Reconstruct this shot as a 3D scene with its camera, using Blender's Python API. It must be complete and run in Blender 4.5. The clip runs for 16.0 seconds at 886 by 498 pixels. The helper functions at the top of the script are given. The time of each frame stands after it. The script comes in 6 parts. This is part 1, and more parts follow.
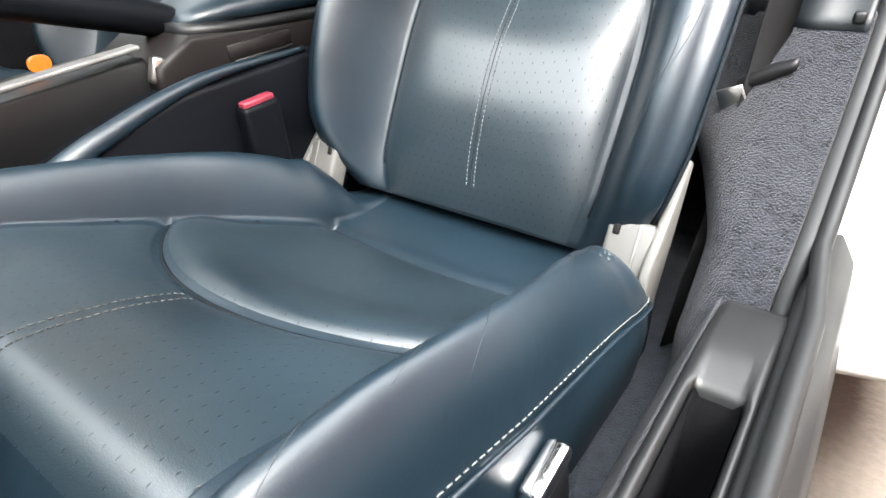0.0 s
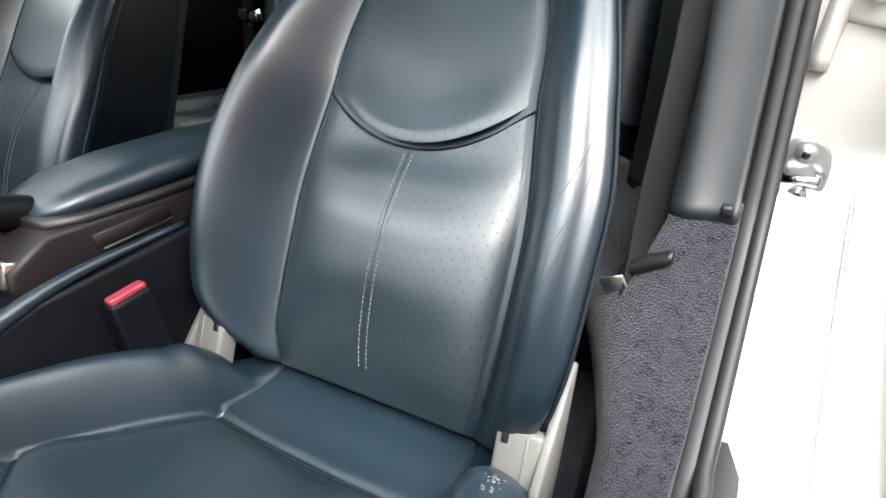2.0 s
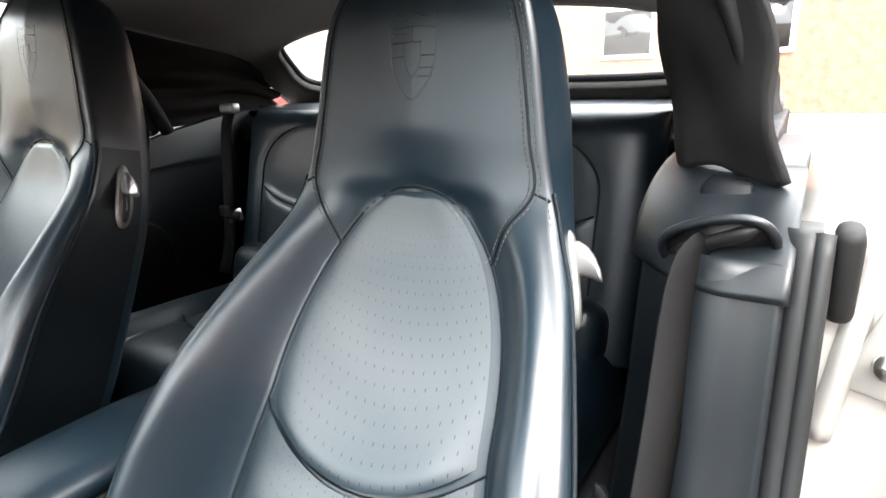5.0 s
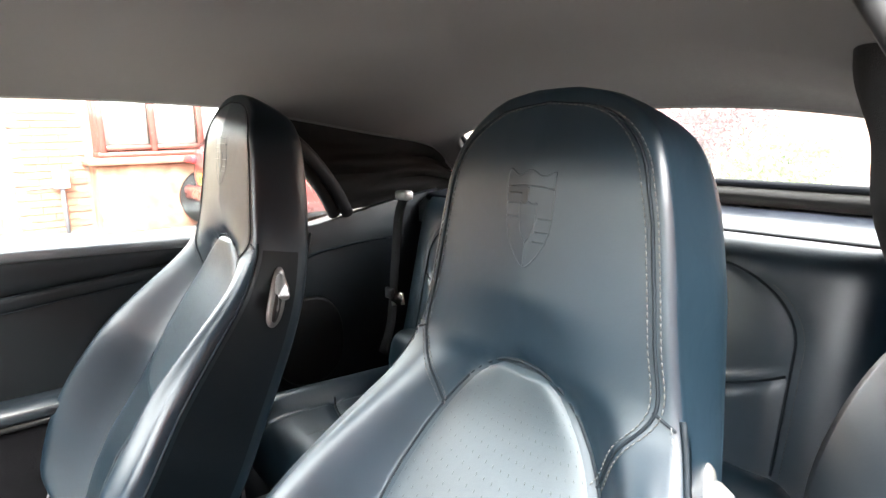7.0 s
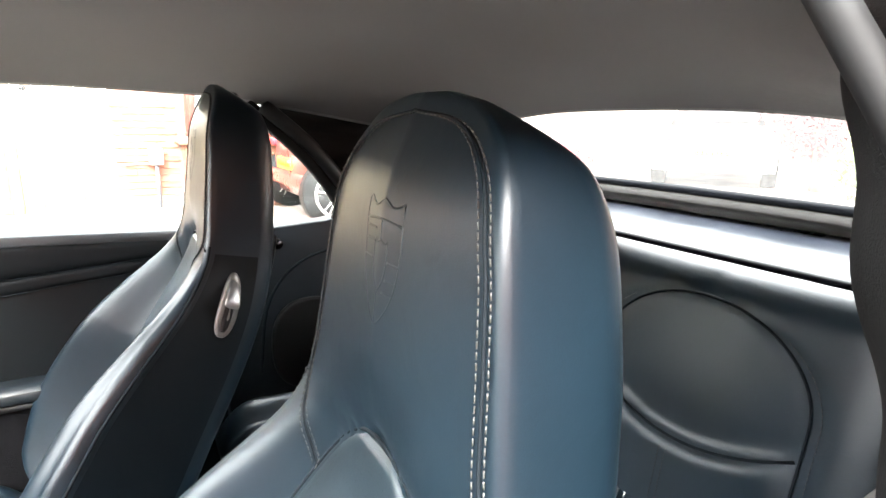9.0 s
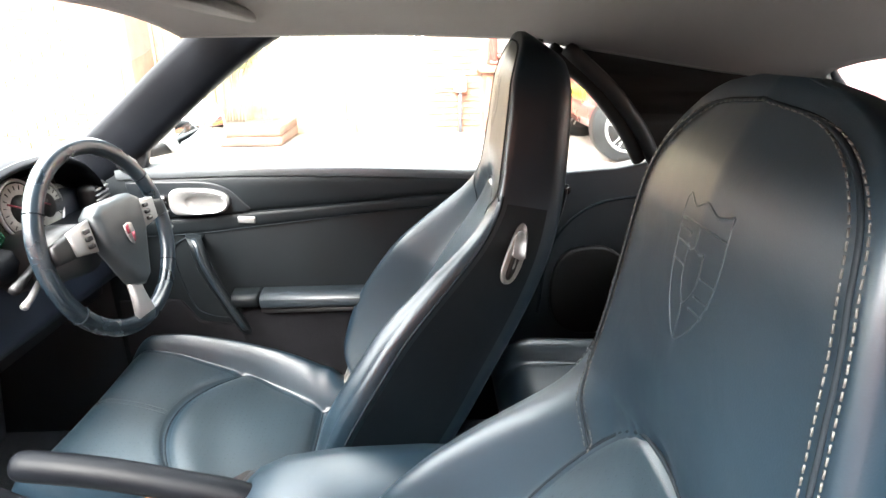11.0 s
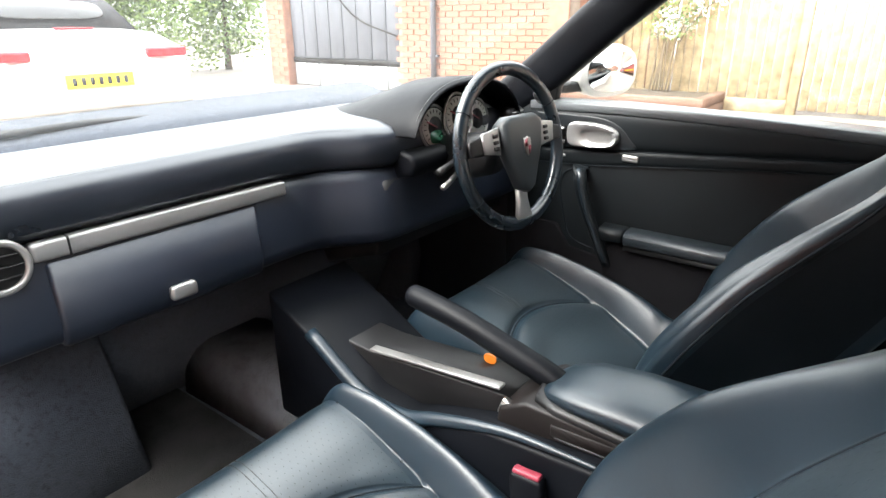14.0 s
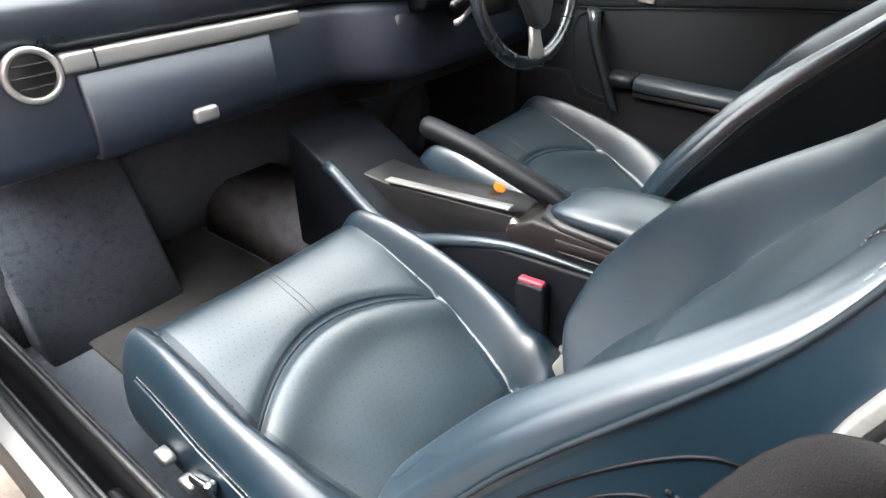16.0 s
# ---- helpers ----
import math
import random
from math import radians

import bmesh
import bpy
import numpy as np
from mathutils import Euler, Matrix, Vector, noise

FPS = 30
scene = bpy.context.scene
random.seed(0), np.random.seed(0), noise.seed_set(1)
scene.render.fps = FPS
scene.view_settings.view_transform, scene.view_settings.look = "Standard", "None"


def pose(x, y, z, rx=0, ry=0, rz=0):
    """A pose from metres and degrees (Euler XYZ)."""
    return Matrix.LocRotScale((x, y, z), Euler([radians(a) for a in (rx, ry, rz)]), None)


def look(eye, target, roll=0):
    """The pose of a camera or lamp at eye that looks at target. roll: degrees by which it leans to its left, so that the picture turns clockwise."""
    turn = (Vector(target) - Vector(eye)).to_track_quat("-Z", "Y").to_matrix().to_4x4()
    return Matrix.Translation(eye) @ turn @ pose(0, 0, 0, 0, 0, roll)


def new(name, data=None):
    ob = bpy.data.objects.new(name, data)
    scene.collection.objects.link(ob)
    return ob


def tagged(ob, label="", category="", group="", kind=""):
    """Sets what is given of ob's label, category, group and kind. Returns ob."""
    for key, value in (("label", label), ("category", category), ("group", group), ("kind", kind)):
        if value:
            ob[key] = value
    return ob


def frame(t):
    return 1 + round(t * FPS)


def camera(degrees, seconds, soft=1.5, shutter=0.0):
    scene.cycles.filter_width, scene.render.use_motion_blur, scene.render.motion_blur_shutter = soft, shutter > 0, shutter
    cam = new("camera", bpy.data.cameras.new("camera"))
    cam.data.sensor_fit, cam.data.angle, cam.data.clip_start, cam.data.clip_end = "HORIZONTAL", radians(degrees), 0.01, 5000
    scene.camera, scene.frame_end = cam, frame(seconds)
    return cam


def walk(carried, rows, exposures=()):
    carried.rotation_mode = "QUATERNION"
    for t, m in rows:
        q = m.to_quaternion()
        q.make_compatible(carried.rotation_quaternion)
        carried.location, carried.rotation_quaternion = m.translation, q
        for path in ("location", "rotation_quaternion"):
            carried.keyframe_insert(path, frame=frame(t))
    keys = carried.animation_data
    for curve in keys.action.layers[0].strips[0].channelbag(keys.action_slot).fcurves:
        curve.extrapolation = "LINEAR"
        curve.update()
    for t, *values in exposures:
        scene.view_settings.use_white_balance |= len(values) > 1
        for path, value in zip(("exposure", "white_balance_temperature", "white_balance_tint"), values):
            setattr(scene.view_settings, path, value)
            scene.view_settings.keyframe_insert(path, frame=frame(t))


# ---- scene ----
cam = camera(73.9, 16.0)
PATH = [
    (0, (-0.761, 0.549, 0.745), (0.276, -0.839, -0.254), -1.38),
    (0.5, (-0.769, 0.520, 0.782), (0.237, -0.894, -0.212), -1.73),
    (1, (-0.774, 0.485, 0.811), (0.201, -0.973, -0.150), -1.67),
    (1.5, (-0.773, 0.454, 0.839), (0.176, -1.049, -0.078), -1.70),
    (2, (-0.767, 0.418, 0.877), (0.168, -1.124, 0.014), -1.74),
    (2.5, (-0.761, 0.375, 0.908), (0.170, -1.191, 0.082), -1.90),
    (3, (-0.747, 0.334, 0.950), (0.175, -1.255, 0.159), -2.10),
    (3.5, (-0.745, 0.310, 0.983), (0.175, -1.311, 0.257), -2.04),
    (4, (-0.747, 0.281, 1.024), (0.168, -1.366, 0.354), -1.98),
    (6.5, (-0.739, 0.105, 1.169), (0.674, -1.254, 0.777), -1.39),
    (7, (-0.744, 0.064, 1.194), (0.803, -1.142, 0.805), -1.16),
    (7.5, (-0.753, 0.014, 1.207), (0.886, -1.061, 0.813), -1.08),
    (8, (-0.769, -0.062, 1.214), (0.909, -1.076, 0.821), 0.03),
    (10.3, (-0.705, -0.204, 1.211), (1.082, -0.844, 0.581), -0.86),
    (11, (-0.704, -0.163, 1.251), (1.184, -0.219, 0.591), -0.89),
    (11.5, (-0.725, -0.127, 1.257), (1.142, 0.237, 0.640), -0.89),
    (12, (-0.731, -0.132, 1.266), (1.039, 0.589, 0.674), -0.83),
    (12.5, (-0.733, -0.166, 1.234), (0.914, 0.801, 0.643), -0.80),
    (13, (-0.746, -0.196, 1.210), (0.822, 0.876, 0.587), -0.69),
    (13.5, (-0.755, -0.217, 1.192), (0.763, 0.902, 0.525), -0.71),
    (14, (-0.771, -0.243, 1.180), (0.713, 0.892, 0.462), -0.43),
    (14.5, (-0.798, -0.269, 1.163), (0.658, 0.857, 0.386), -0.15),
    (15, (-0.827, -0.287, 1.146), (0.593, 0.816, 0.271), 0.10),
    (15.5, (-0.845, -0.291, 1.128), (0.536, 0.778, 0.156), 0.20),
    (16, (-0.857, -0.282, 1.111), (0.483, 0.749, 0.043), 0.30),
]
walk(cam, [(t, look(eye, target, roll)) for t, eye, target, roll in PATH], exposures=[(0, 4.0), (1.5, 3.62), (4.2, 3.65), (6.3, 4.6), (8.2, 4.9), (10.3, 4.9), (11, 5.0), (12, 4.3), (12.5, 3.6), (14, 3.7), (16, 4.2)])
GROUND = 0.2

# ---- light ----
world = bpy.data.worlds.new("sky")
scene.world = world
world.use_nodes = True
wn = world.node_tree.nodes
sky = wn.new("ShaderNodeTexSky")
sky.sky_type = "NISHITA"
sky.sun_disc = False
sky.sun_elevation = radians(52)
sky.sun_rotation = radians(-60)
sky.air_density = 1.2
sky.dust_density = 3.0
pale = wn.new("ShaderNodeHueSaturation")
pale.inputs["Saturation"].default_value = 0.25
world.node_tree.links.new(sky.outputs[0], pale.inputs["Color"])
cloud = wn.new("ShaderNodeMix")
cloud.data_type = "RGBA"
cloud.inputs[0].default_value = 0.6
cloud.inputs[7].default_value = (6.3, 6.45, 6.45, 1)
world.node_tree.links.new(pale.outputs[0], cloud.inputs[6])
world.node_tree.links.new(cloud.outputs[2], wn["Background"].inputs[0])
wn["Background"].inputs[1].default_value = 0.15
sun = new("sun", bpy.data.lights.new("sun", "SUN"))
sun.data.energy = 0.65
sun.data.angle = radians(32)
sun.data.color = (1.0, 0.96, 0.9)
sun.matrix_world = look((-4.1, 2.3, 6.1), (0, 0, 0))
scene.view_settings.exposure = 2.2


# ---- materials ----
def material(name, colour, rough=0.5, metal=0.0, spec=0.5, grain=0.0, grain_scale=300.0, vary=0.25, vary_scale=8.0, coat=0.0, fine=None, sheen=0.0, coat_rough=0.08, mottle=0.4, dents=0.0, spread=(0.45, 0.95), creases=0.0):
    """A node material: colour varied by two noises, and a bump of grain metres deep."""
    m = bpy.data.materials.new(name)
    m.use_nodes = True
    n, l = m.node_tree.nodes, m.node_tree.links
    b = n["Principled BSDF"]
    b.inputs["Roughness"].default_value = rough
    b.inputs["Metallic"].default_value = metal
    b.inputs["Specular IOR Level"].default_value = spec
    b.inputs["Coat Weight"].default_value = coat
    b.inputs["Coat Roughness"].default_value = coat_rough
    b.inputs["Sheen Weight"].default_value = sheen
    at = n.new("ShaderNodeTexCoord")
    big = n.new("ShaderNodeTexNoise")
    big.inputs["Scale"].default_value, big.inputs["Detail"].default_value = vary_scale, 5
    l.new(at.outputs["Object"], big.inputs["Vector"])
    small = n.new("ShaderNodeTexNoise")
    small.inputs["Scale"].default_value, small.inputs["Detail"].default_value = grain_scale, 3
    l.new(at.outputs["Object"], small.inputs["Vector"])
    add = n.new("ShaderNodeMath")
    add.operation = "MULTIPLY_ADD"
    add.inputs[1].default_value, add.inputs[2].default_value = mottle, 0.0
    l.new(small.outputs[0], add.inputs[0])
    l.new(big.outputs[0], add.inputs[2])
    ramp = n.new("ShaderNodeValToRGB")
    lo = [c * (1 - vary) for c in colour]
    hi = [min(1, c * (1 + vary)) for c in (fine or colour)]
    ramp.color_ramp.elements[0].position, ramp.color_ramp.elements[0].color = spread[0], (*lo, 1)
    ramp.color_ramp.elements[1].position, ramp.color_ramp.elements[1].color = spread[1], (*hi, 1)
    l.new(add.outputs[0], ramp.inputs[0])
    l.new(ramp.outputs[0], b.inputs["Base Color"])
    if rough < 0.9:
        r = n.new("ShaderNodeMapRange")
        r.inputs[1].default_value, r.inputs[2].default_value = 0.3, 0.7
        r.inputs[3].default_value, r.inputs[4].default_value = max(0.02, rough - 0.06), min(1, rough + 0.06)
        l.new(big.outputs[0], r.inputs[0])
        l.new(r.outputs[0], b.inputs["Roughness"])
    if grain:
        bump = n.new("ShaderNodeBump")
        bump.inputs["Strength"].default_value, bump.inputs["Distance"].default_value = 1.0, grain
        l.new(small.outputs[0], bump.inputs["Height"])
        l.new(bump.outputs[0], b.inputs["Normal"])
        if dents:
            soft = n.new("ShaderNodeTexNoise")
            soft.inputs["Scale"].default_value, soft.inputs["Detail"].default_value, soft.inputs["Distortion"].default_value = 22.0, 2.0, 1.2
            l.new(at.outputs["Object"], soft.inputs["Vector"])
            swell = n.new("ShaderNodeBump")
            swell.inputs["Strength"].default_value, swell.inputs["Distance"].default_value = 1.0, dents
            l.new(soft.outputs[0], swell.inputs["Height"])
            l.new(swell.outputs[0], bump.inputs["Normal"])
        if creases:
            bent = n.new("ShaderNodeTexNoise")
            bent.inputs["Scale"].default_value, bent.inputs["Detail"].default_value = 9.0, 3.0
            l.new(at.outputs["Object"], bent.inputs["Vector"])
            push = n.new("ShaderNodeVectorMath")
            push.operation = "MULTIPLY_ADD"
            push.inputs[1].default_value = (0.16, 0.16, 0.16)
            l.new(bent.outputs["Color"], push.inputs[0])
            l.new(at.outputs["Object"], push.inputs[2])
            cells = n.new("ShaderNodeTexVoronoi")
            cells.feature = "DISTANCE_TO_EDGE"
            cells.inputs["Scale"].default_value = 11.0
            l.new(push.outputs[0], cells.inputs["Vector"])
            line = n.new("ShaderNodeMapRange")
            line.inputs[1].default_value, line.inputs[2].default_value = 0.0, 0.035
            l.new(cells.outputs["Distance"], line.inputs[0])
            patch = n.new("ShaderNodeMapRange")
            patch.inputs[1].default_value, patch.inputs[2].default_value = 0.5, 0.66
            patch.inputs[3].default_value, patch.inputs[4].default_value = 0.0, creases
            l.new(big.outputs[0], patch.inputs[0])
            fold = n.new("ShaderNodeMath")
            fold.operation = "MULTIPLY"
            l.new(line.outputs[0], fold.inputs[0])
            l.new(patch.outputs[0], fold.inputs[1])
            wrinkle = n.new("ShaderNodeBump")
            wrinkle.inputs["Strength"].default_value, wrinkle.inputs["Distance"].default_value = 1.0, 1.0
            l.new(fold.outputs[0], wrinkle.inputs["Height"])
            l.new(wrinkle.outputs[0], swell.inputs["Normal"])
    return m


def perforated(name, colour, rough, pitch=0.0135):
    """Leather with staggered rows of small slit-like punched holes."""
    m = material(name, colour, rough, grain=0.00012, grain_scale=900, vary=0.35, vary_scale=7, spec=0.75, dents=0.0004)
    n, l = m.node_tree.nodes, m.node_tree.links
    b = n["Principled BSDF"]

    def calc(op, a, c=0.0, d=0.0):
        q = n.new("ShaderNodeMath")
        q.operation = op
        for k, v in enumerate((a, c, d)):
            if isinstance(v, (int, float)):
                q.inputs[k].default_value = v
            else:
                l.new(v, q.inputs[k])
        return q.outputs[0]

    uv, sep = n.new("ShaderNodeUVMap"), n.new("ShaderNodeSeparateXYZ")
    l.new(uv.outputs[0], sep.inputs[0])
    sx, sy = calc("MULTIPLY", sep.outputs[0], 1 / pitch), calc("MULTIPLY", sep.outputs[1], 1.15 / pitch)
    row = calc("FLOORED_MODULO", calc("FLOOR", sy), 2.0)
    fx = calc("SUBTRACT", calc("FRACT", calc("MULTIPLY_ADD", row, 0.5, sx)), 0.5)
    fy = calc("SUBTRACT", calc("FRACT", sy), 0.5)
    far = calc("ADD", calc("POWER", calc("MULTIPLY", fx, 20.0), 2.0), calc("POWER", calc("MULTIPLY", fy, 7.0), 2.0))
    step = n.new("ShaderNodeMapRange")
    step.inputs[1].default_value, step.inputs[2].default_value = 0.3, 1.3
    l.new(far, step.inputs[0])
    mix = n.new("ShaderNodeMix")
    mix.data_type = "RGBA"
    mix.inputs[6].default_value = (0.002, 0.004, 0.0055, 1)
    old = b.inputs["Base Color"].links[0].from_socket
    l.new(step.outputs[0], mix.inputs[0])
    l.new(old, mix.inputs[7])
    l.new(mix.outputs[2], b.inputs["Base Color"])
    shine = n.new("ShaderNodeMapRange")
    shine.inputs[3].default_value, shine.inputs[4].default_value = 0.5, 1.0
    l.new(step.outputs[0], shine.inputs[0])
    l.new(shine.outputs[0], b.inputs["Specular IOR Level"])
    bump = n.new("ShaderNodeBump")
    bump.inputs["Strength"].default_value, bump.inputs["Distance"].default_value = 0.6, 0.00022
    l.new(step.outputs[0], bump.inputs["Height"])
    l.new(b.inputs["Normal"].links[0].from_socket, bump.inputs["Normal"])
    l.new(bump.outputs[0], b.inputs["Normal"])
    return m


def clear(name, tint=(0.96, 0.98, 0.97), rough=0.0, veil=0.0):
    """A thin pane: mostly clear, with a mirror gloss that grows to the edge of sight."""
    m = bpy.data.materials.new(name)
    m.use_nodes = True
    n, l = m.node_tree.nodes, m.node_tree.links
    n.remove(n["Principled BSDF"])
    tr, gl, mix, fr = n.new("ShaderNodeBsdfTransparent"), n.new("ShaderNodeBsdfGlossy"), n.new("ShaderNodeMixShader"), n.new("ShaderNodeLayerWeight")
    tr.inputs[0].default_value = (*tint, 1)
    gl.inputs["Roughness"].default_value = rough
    fr.inputs[0].default_value = 0.5
    steep = n.new("ShaderNodeMath")
    steep.operation = "POWER"
    steep.inputs[1].default_value = 5.0
    l.new(fr.outputs["Facing"], steep.inputs[0])
    gain = n.new("ShaderNodeMath")
    gain.operation = "MULTIPLY_ADD"
    gain.inputs[1].default_value, gain.inputs[2].default_value = 0.5, 0.03
    l.new(steep.outputs[0], gain.inputs[0])
    l.new(gain.outputs[0], mix.inputs[0])
    l.new(tr.outputs[0], mix.inputs[1])
    l.new(gl.outputs[0], mix.inputs[2])
    # an even translucent film imitates glare that washes out the view
    film, haze = n.new("ShaderNodeMixShader"), n.new("ShaderNodeBsdfTranslucent")
    haze.inputs[0].default_value = (0.8, 0.8, 0.78, 1)
    film.inputs[0].default_value = veil
    l.new(mix.outputs[0], film.inputs[1])
    l.new(haze.outputs[0], film.inputs[2])
    l.new(film.outputs[0] if veil else mix.outputs[0], n["Material Output"].inputs[0])
    return m


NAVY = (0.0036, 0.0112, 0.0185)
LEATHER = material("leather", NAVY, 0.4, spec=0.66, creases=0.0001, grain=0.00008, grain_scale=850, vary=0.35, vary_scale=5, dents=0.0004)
PERF = perforated("perforated_leather", (0.0044, 0.0122, 0.0184), 0.40)
LEATHER_DARK = material("dark_leather", (0.0018, 0.0024, 0.0038), 0.5, spec=0.13, grain=0.00012, grain_scale=800, vary=0.3, dents=0.0005)
SCUFF = material("scuffed_leather", (0.05, 0.06, 0.064), 0.6, vary=0.3, vary_scale=60)
# leather of worn-in creases, paler to paint the light they catch
WORN_LIT = material("worn_lit_leather", (0.014, 0.019, 0.022), 0.5, spec=0.5, vary=0.3, vary_scale=40)
# darker copy of LEATHER, with the cabin's shade painted into its colour
LEATHER_SHADED = material("shaded_leather", (0.0022, 0.0044, 0.0064), 0.44, spec=0.3, grain=0.00012, grain_scale=800, vary=0.3, dents=0.0005)
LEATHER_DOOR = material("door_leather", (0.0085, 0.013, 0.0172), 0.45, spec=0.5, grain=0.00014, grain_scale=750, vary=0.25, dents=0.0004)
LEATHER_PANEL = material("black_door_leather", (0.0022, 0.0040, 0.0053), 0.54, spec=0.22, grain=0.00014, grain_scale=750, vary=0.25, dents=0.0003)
LEATHER_DASH = material("navy_dash_leather", (0.0072, 0.0115, 0.0215), 0.44, spec=0.6, grain=0.00015, grain_scale=800, vary=0.25)
LEATHER_TOP = material("dash_leather", (0.013, 0.0165, 0.024), 0.33, spec=0.8, grain=0.00015, grain_scale=700)
# paler than the door's leather: daylight on the cap painted in
LEATHER_CAP = material("sky_lit_cap_leather", (0.055, 0.06, 0.064), 0.42, spec=0.8, grain=0.00015, grain_scale=700)
THREAD = material("thread", (0.13, 0.14, 0.14), 0.7, grain=0.0003, grain_scale=900)
THREAD_SEAM = material("seam_thread", (0.05, 0.05, 0.048), 0.75)
THREAD_DARK = material("dark_thread", (0.05, 0.052, 0.053), 0.7)
PIPING = material("piping", (0.003, 0.006, 0.009), 0.7, spec=0.2)
PLASTIC = material("dark_plastic", (0.005, 0.005, 0.0056), 0.46, spec=0.42, grain=0.0001, grain_scale=900)
PLASTIC_BROWN = material("worn_plastic", (0.0075, 0.006, 0.0058), 0.5, spec=0.28, grain=0.0001, grain_scale=900)
TRAY = material("tray_plastic", (0.0085, 0.0088, 0.0092), 0.42, spec=0.5, grain=0.0001, grain_scale=900)
PLASTIC_GREY = material("jamb_rubber", (0.0095, 0.0102, 0.011), 0.55, spec=0.35, grain=0.0001, grain_scale=500)
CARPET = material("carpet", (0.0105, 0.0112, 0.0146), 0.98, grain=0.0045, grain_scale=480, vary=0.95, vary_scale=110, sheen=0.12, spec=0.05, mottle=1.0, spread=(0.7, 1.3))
# same carpet as CARPET, paler: the footwell's stronger light is painted in
CARPET_LIT = material("lit_carpet", (0.034, 0.040, 0.051), 0.98, grain=0.0045, grain_scale=480, vary=0.4, vary_scale=90, sheen=0.12, spec=0.05, mottle=1.0, spread=(0.7, 1.3))
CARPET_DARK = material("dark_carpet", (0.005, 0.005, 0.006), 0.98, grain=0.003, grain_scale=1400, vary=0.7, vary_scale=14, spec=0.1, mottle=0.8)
TRIM_GLOSS = material("glossy_trim", (0.004, 0.006, 0.008), 0.42, spec=0.42, grain=0.0001, grain_scale=700, vary=0.3)
RIM = material("wheel_leather", (0.006, 0.011, 0.016), 0.28, spec=0.7, grain=0.00008, grain_scale=900, vary=0.4)
HUB = material("hub_pad", (0.024, 0.03, 0.034), 0.42, grain=0.0001, grain_scale=900)
FLEECE = material("fleece", (0.045, 0.046, 0.054), 0.98, grain=0.006, grain_scale=330, vary=0.7, vary_scale=24, sheen=0.2, spec=0.1, mottle=0.9, spread=(0.7, 1.2))
MAT = material("floor_mat", (0.020, 0.0195, 0.019), 0.98, grain=0.004, grain_scale=420, vary=0.6, spec=0.1, mottle=0.8, spread=(0.65, 1.15))
HEADLINER = material("headliner_cloth", (0.0152, 0.0147, 0.0142), 0.9, grain=0.0008, grain_scale=700, vary=0.15, sheen=0.2)
SILVER = material("silver_paint", (0.34, 0.34, 0.335), 0.35, 0.7, grain=0.0001, grain_scale=800, vary=0.05)
SILVER_LIGHT = material("pale_cover", (0.10, 0.098, 0.093), 0.45, 0.0, grain=0.0001, grain_scale=800, vary=0.06)
STEEL = material("steel", (0.6, 0.58, 0.55), 0.28, 1.0, vary=0.15)
STEEL_DULL = material("dull_steel", (0.22, 0.22, 0.215), 0.4, 0.6)
CHROME = material("chrome", (0.85, 0.85, 0.85), 0.12, 1.0, vary=0.03)
WHITE = material("silver_white_paint", (0.58, 0.57, 0.55), 0.32, 0.25, coat=0.6, vary=0.04, vary_scale=2)
BODY = material("silver_body_paint", (0.40, 0.385, 0.36), 0.34, 0.4, coat=0.5, vary=0.05, vary_scale=3)
RED = material("red_plastic", (0.2, 0.022, 0.038), 0.45)
REDGLASS = material("red_lamp", (0.5, 0.02, 0.03), 0.15)
AMBER = material("amber_lamp", (0.25, 0.05, 0.008), 0.3)
AMBER.node_tree.nodes["Principled BSDF"].inputs["Emission Color"].default_value = (1.0, 0.32, 0.03, 1)
AMBER.node_tree.nodes["Principled BSDF"].inputs["Emission Strength"].default_value = 0.055
YELLOW = material("yellow_plate", (0.85, 0.62, 0.02), 0.4)
WEBBING = material("webbing", (0.0072, 0.0072, 0.0076), 0.85, spec=0.12, grain=0.0006, grain_scale=900)
RUBBER = material("rubber", (0.008, 0.008, 0.008), 0.65, spec=0.25)
BLACKGLASS = material("black_gloss", (0.01, 0.01, 0.011), 0.12)
DIAL = material("dial_face", (0.5, 0.5, 0.48), 0.5)
GREEN_LCD = material("display", (0.03, 0.12, 0.07), 0.2)
GLASS = clear("window_glass")
# panes with the bright glare put in as a translucent film
GLASS_VEILED = clear("veiled_glass", veil=0.05)
GLASS_FRONT = clear("windscreen_glass", veil=0.012)
MIRROR = material("mirror_silver", (0.85, 0.86, 0.87), 0.02, 1.0, vary=0.01)
BRICK = material("brick", (0.20, 0.075, 0.048), 0.85, grain=0.003, grain_scale=120, vary=0.4, vary_scale=6, fine=(0.29, 0.14, 0.09))
BRICK_PALE = material("pale_brick", (0.23, 0.115, 0.078), 0.85, grain=0.003, grain_scale=120, vary=0.3, vary_scale=6)
MORTAR = material("mortar", (0.22, 0.18, 0.145), 0.95, grain=0.002, grain_scale=160)
WOOD = material("fence_wood", (0.30, 0.225, 0.135), 0.8, grain=0.002, grain_scale=90, vary=0.45, vary_scale=9)
SLEEPER = material("weathered_sleeper", (0.15, 0.085, 0.06), 0.85, grain=0.002, grain_scale=90, vary=0.35, vary_scale=5)
MAHOGANY = material("stained_frame", (0.17, 0.045, 0.035), 0.45, grain=0.0006, grain_scale=150)
GARAGE_GREY = material("garage_paint", (0.10, 0.105, 0.12), 0.6, vary=0.12)
GARAGE_PALE = material("pale_garage_paint", (0.3, 0.3, 0.3), 0.6, vary=0.12)
PAVER = material("paver", (0.19, 0.16, 0.135), 0.9, grain=0.002, grain_scale=90, vary=0.35, vary_scale=3)
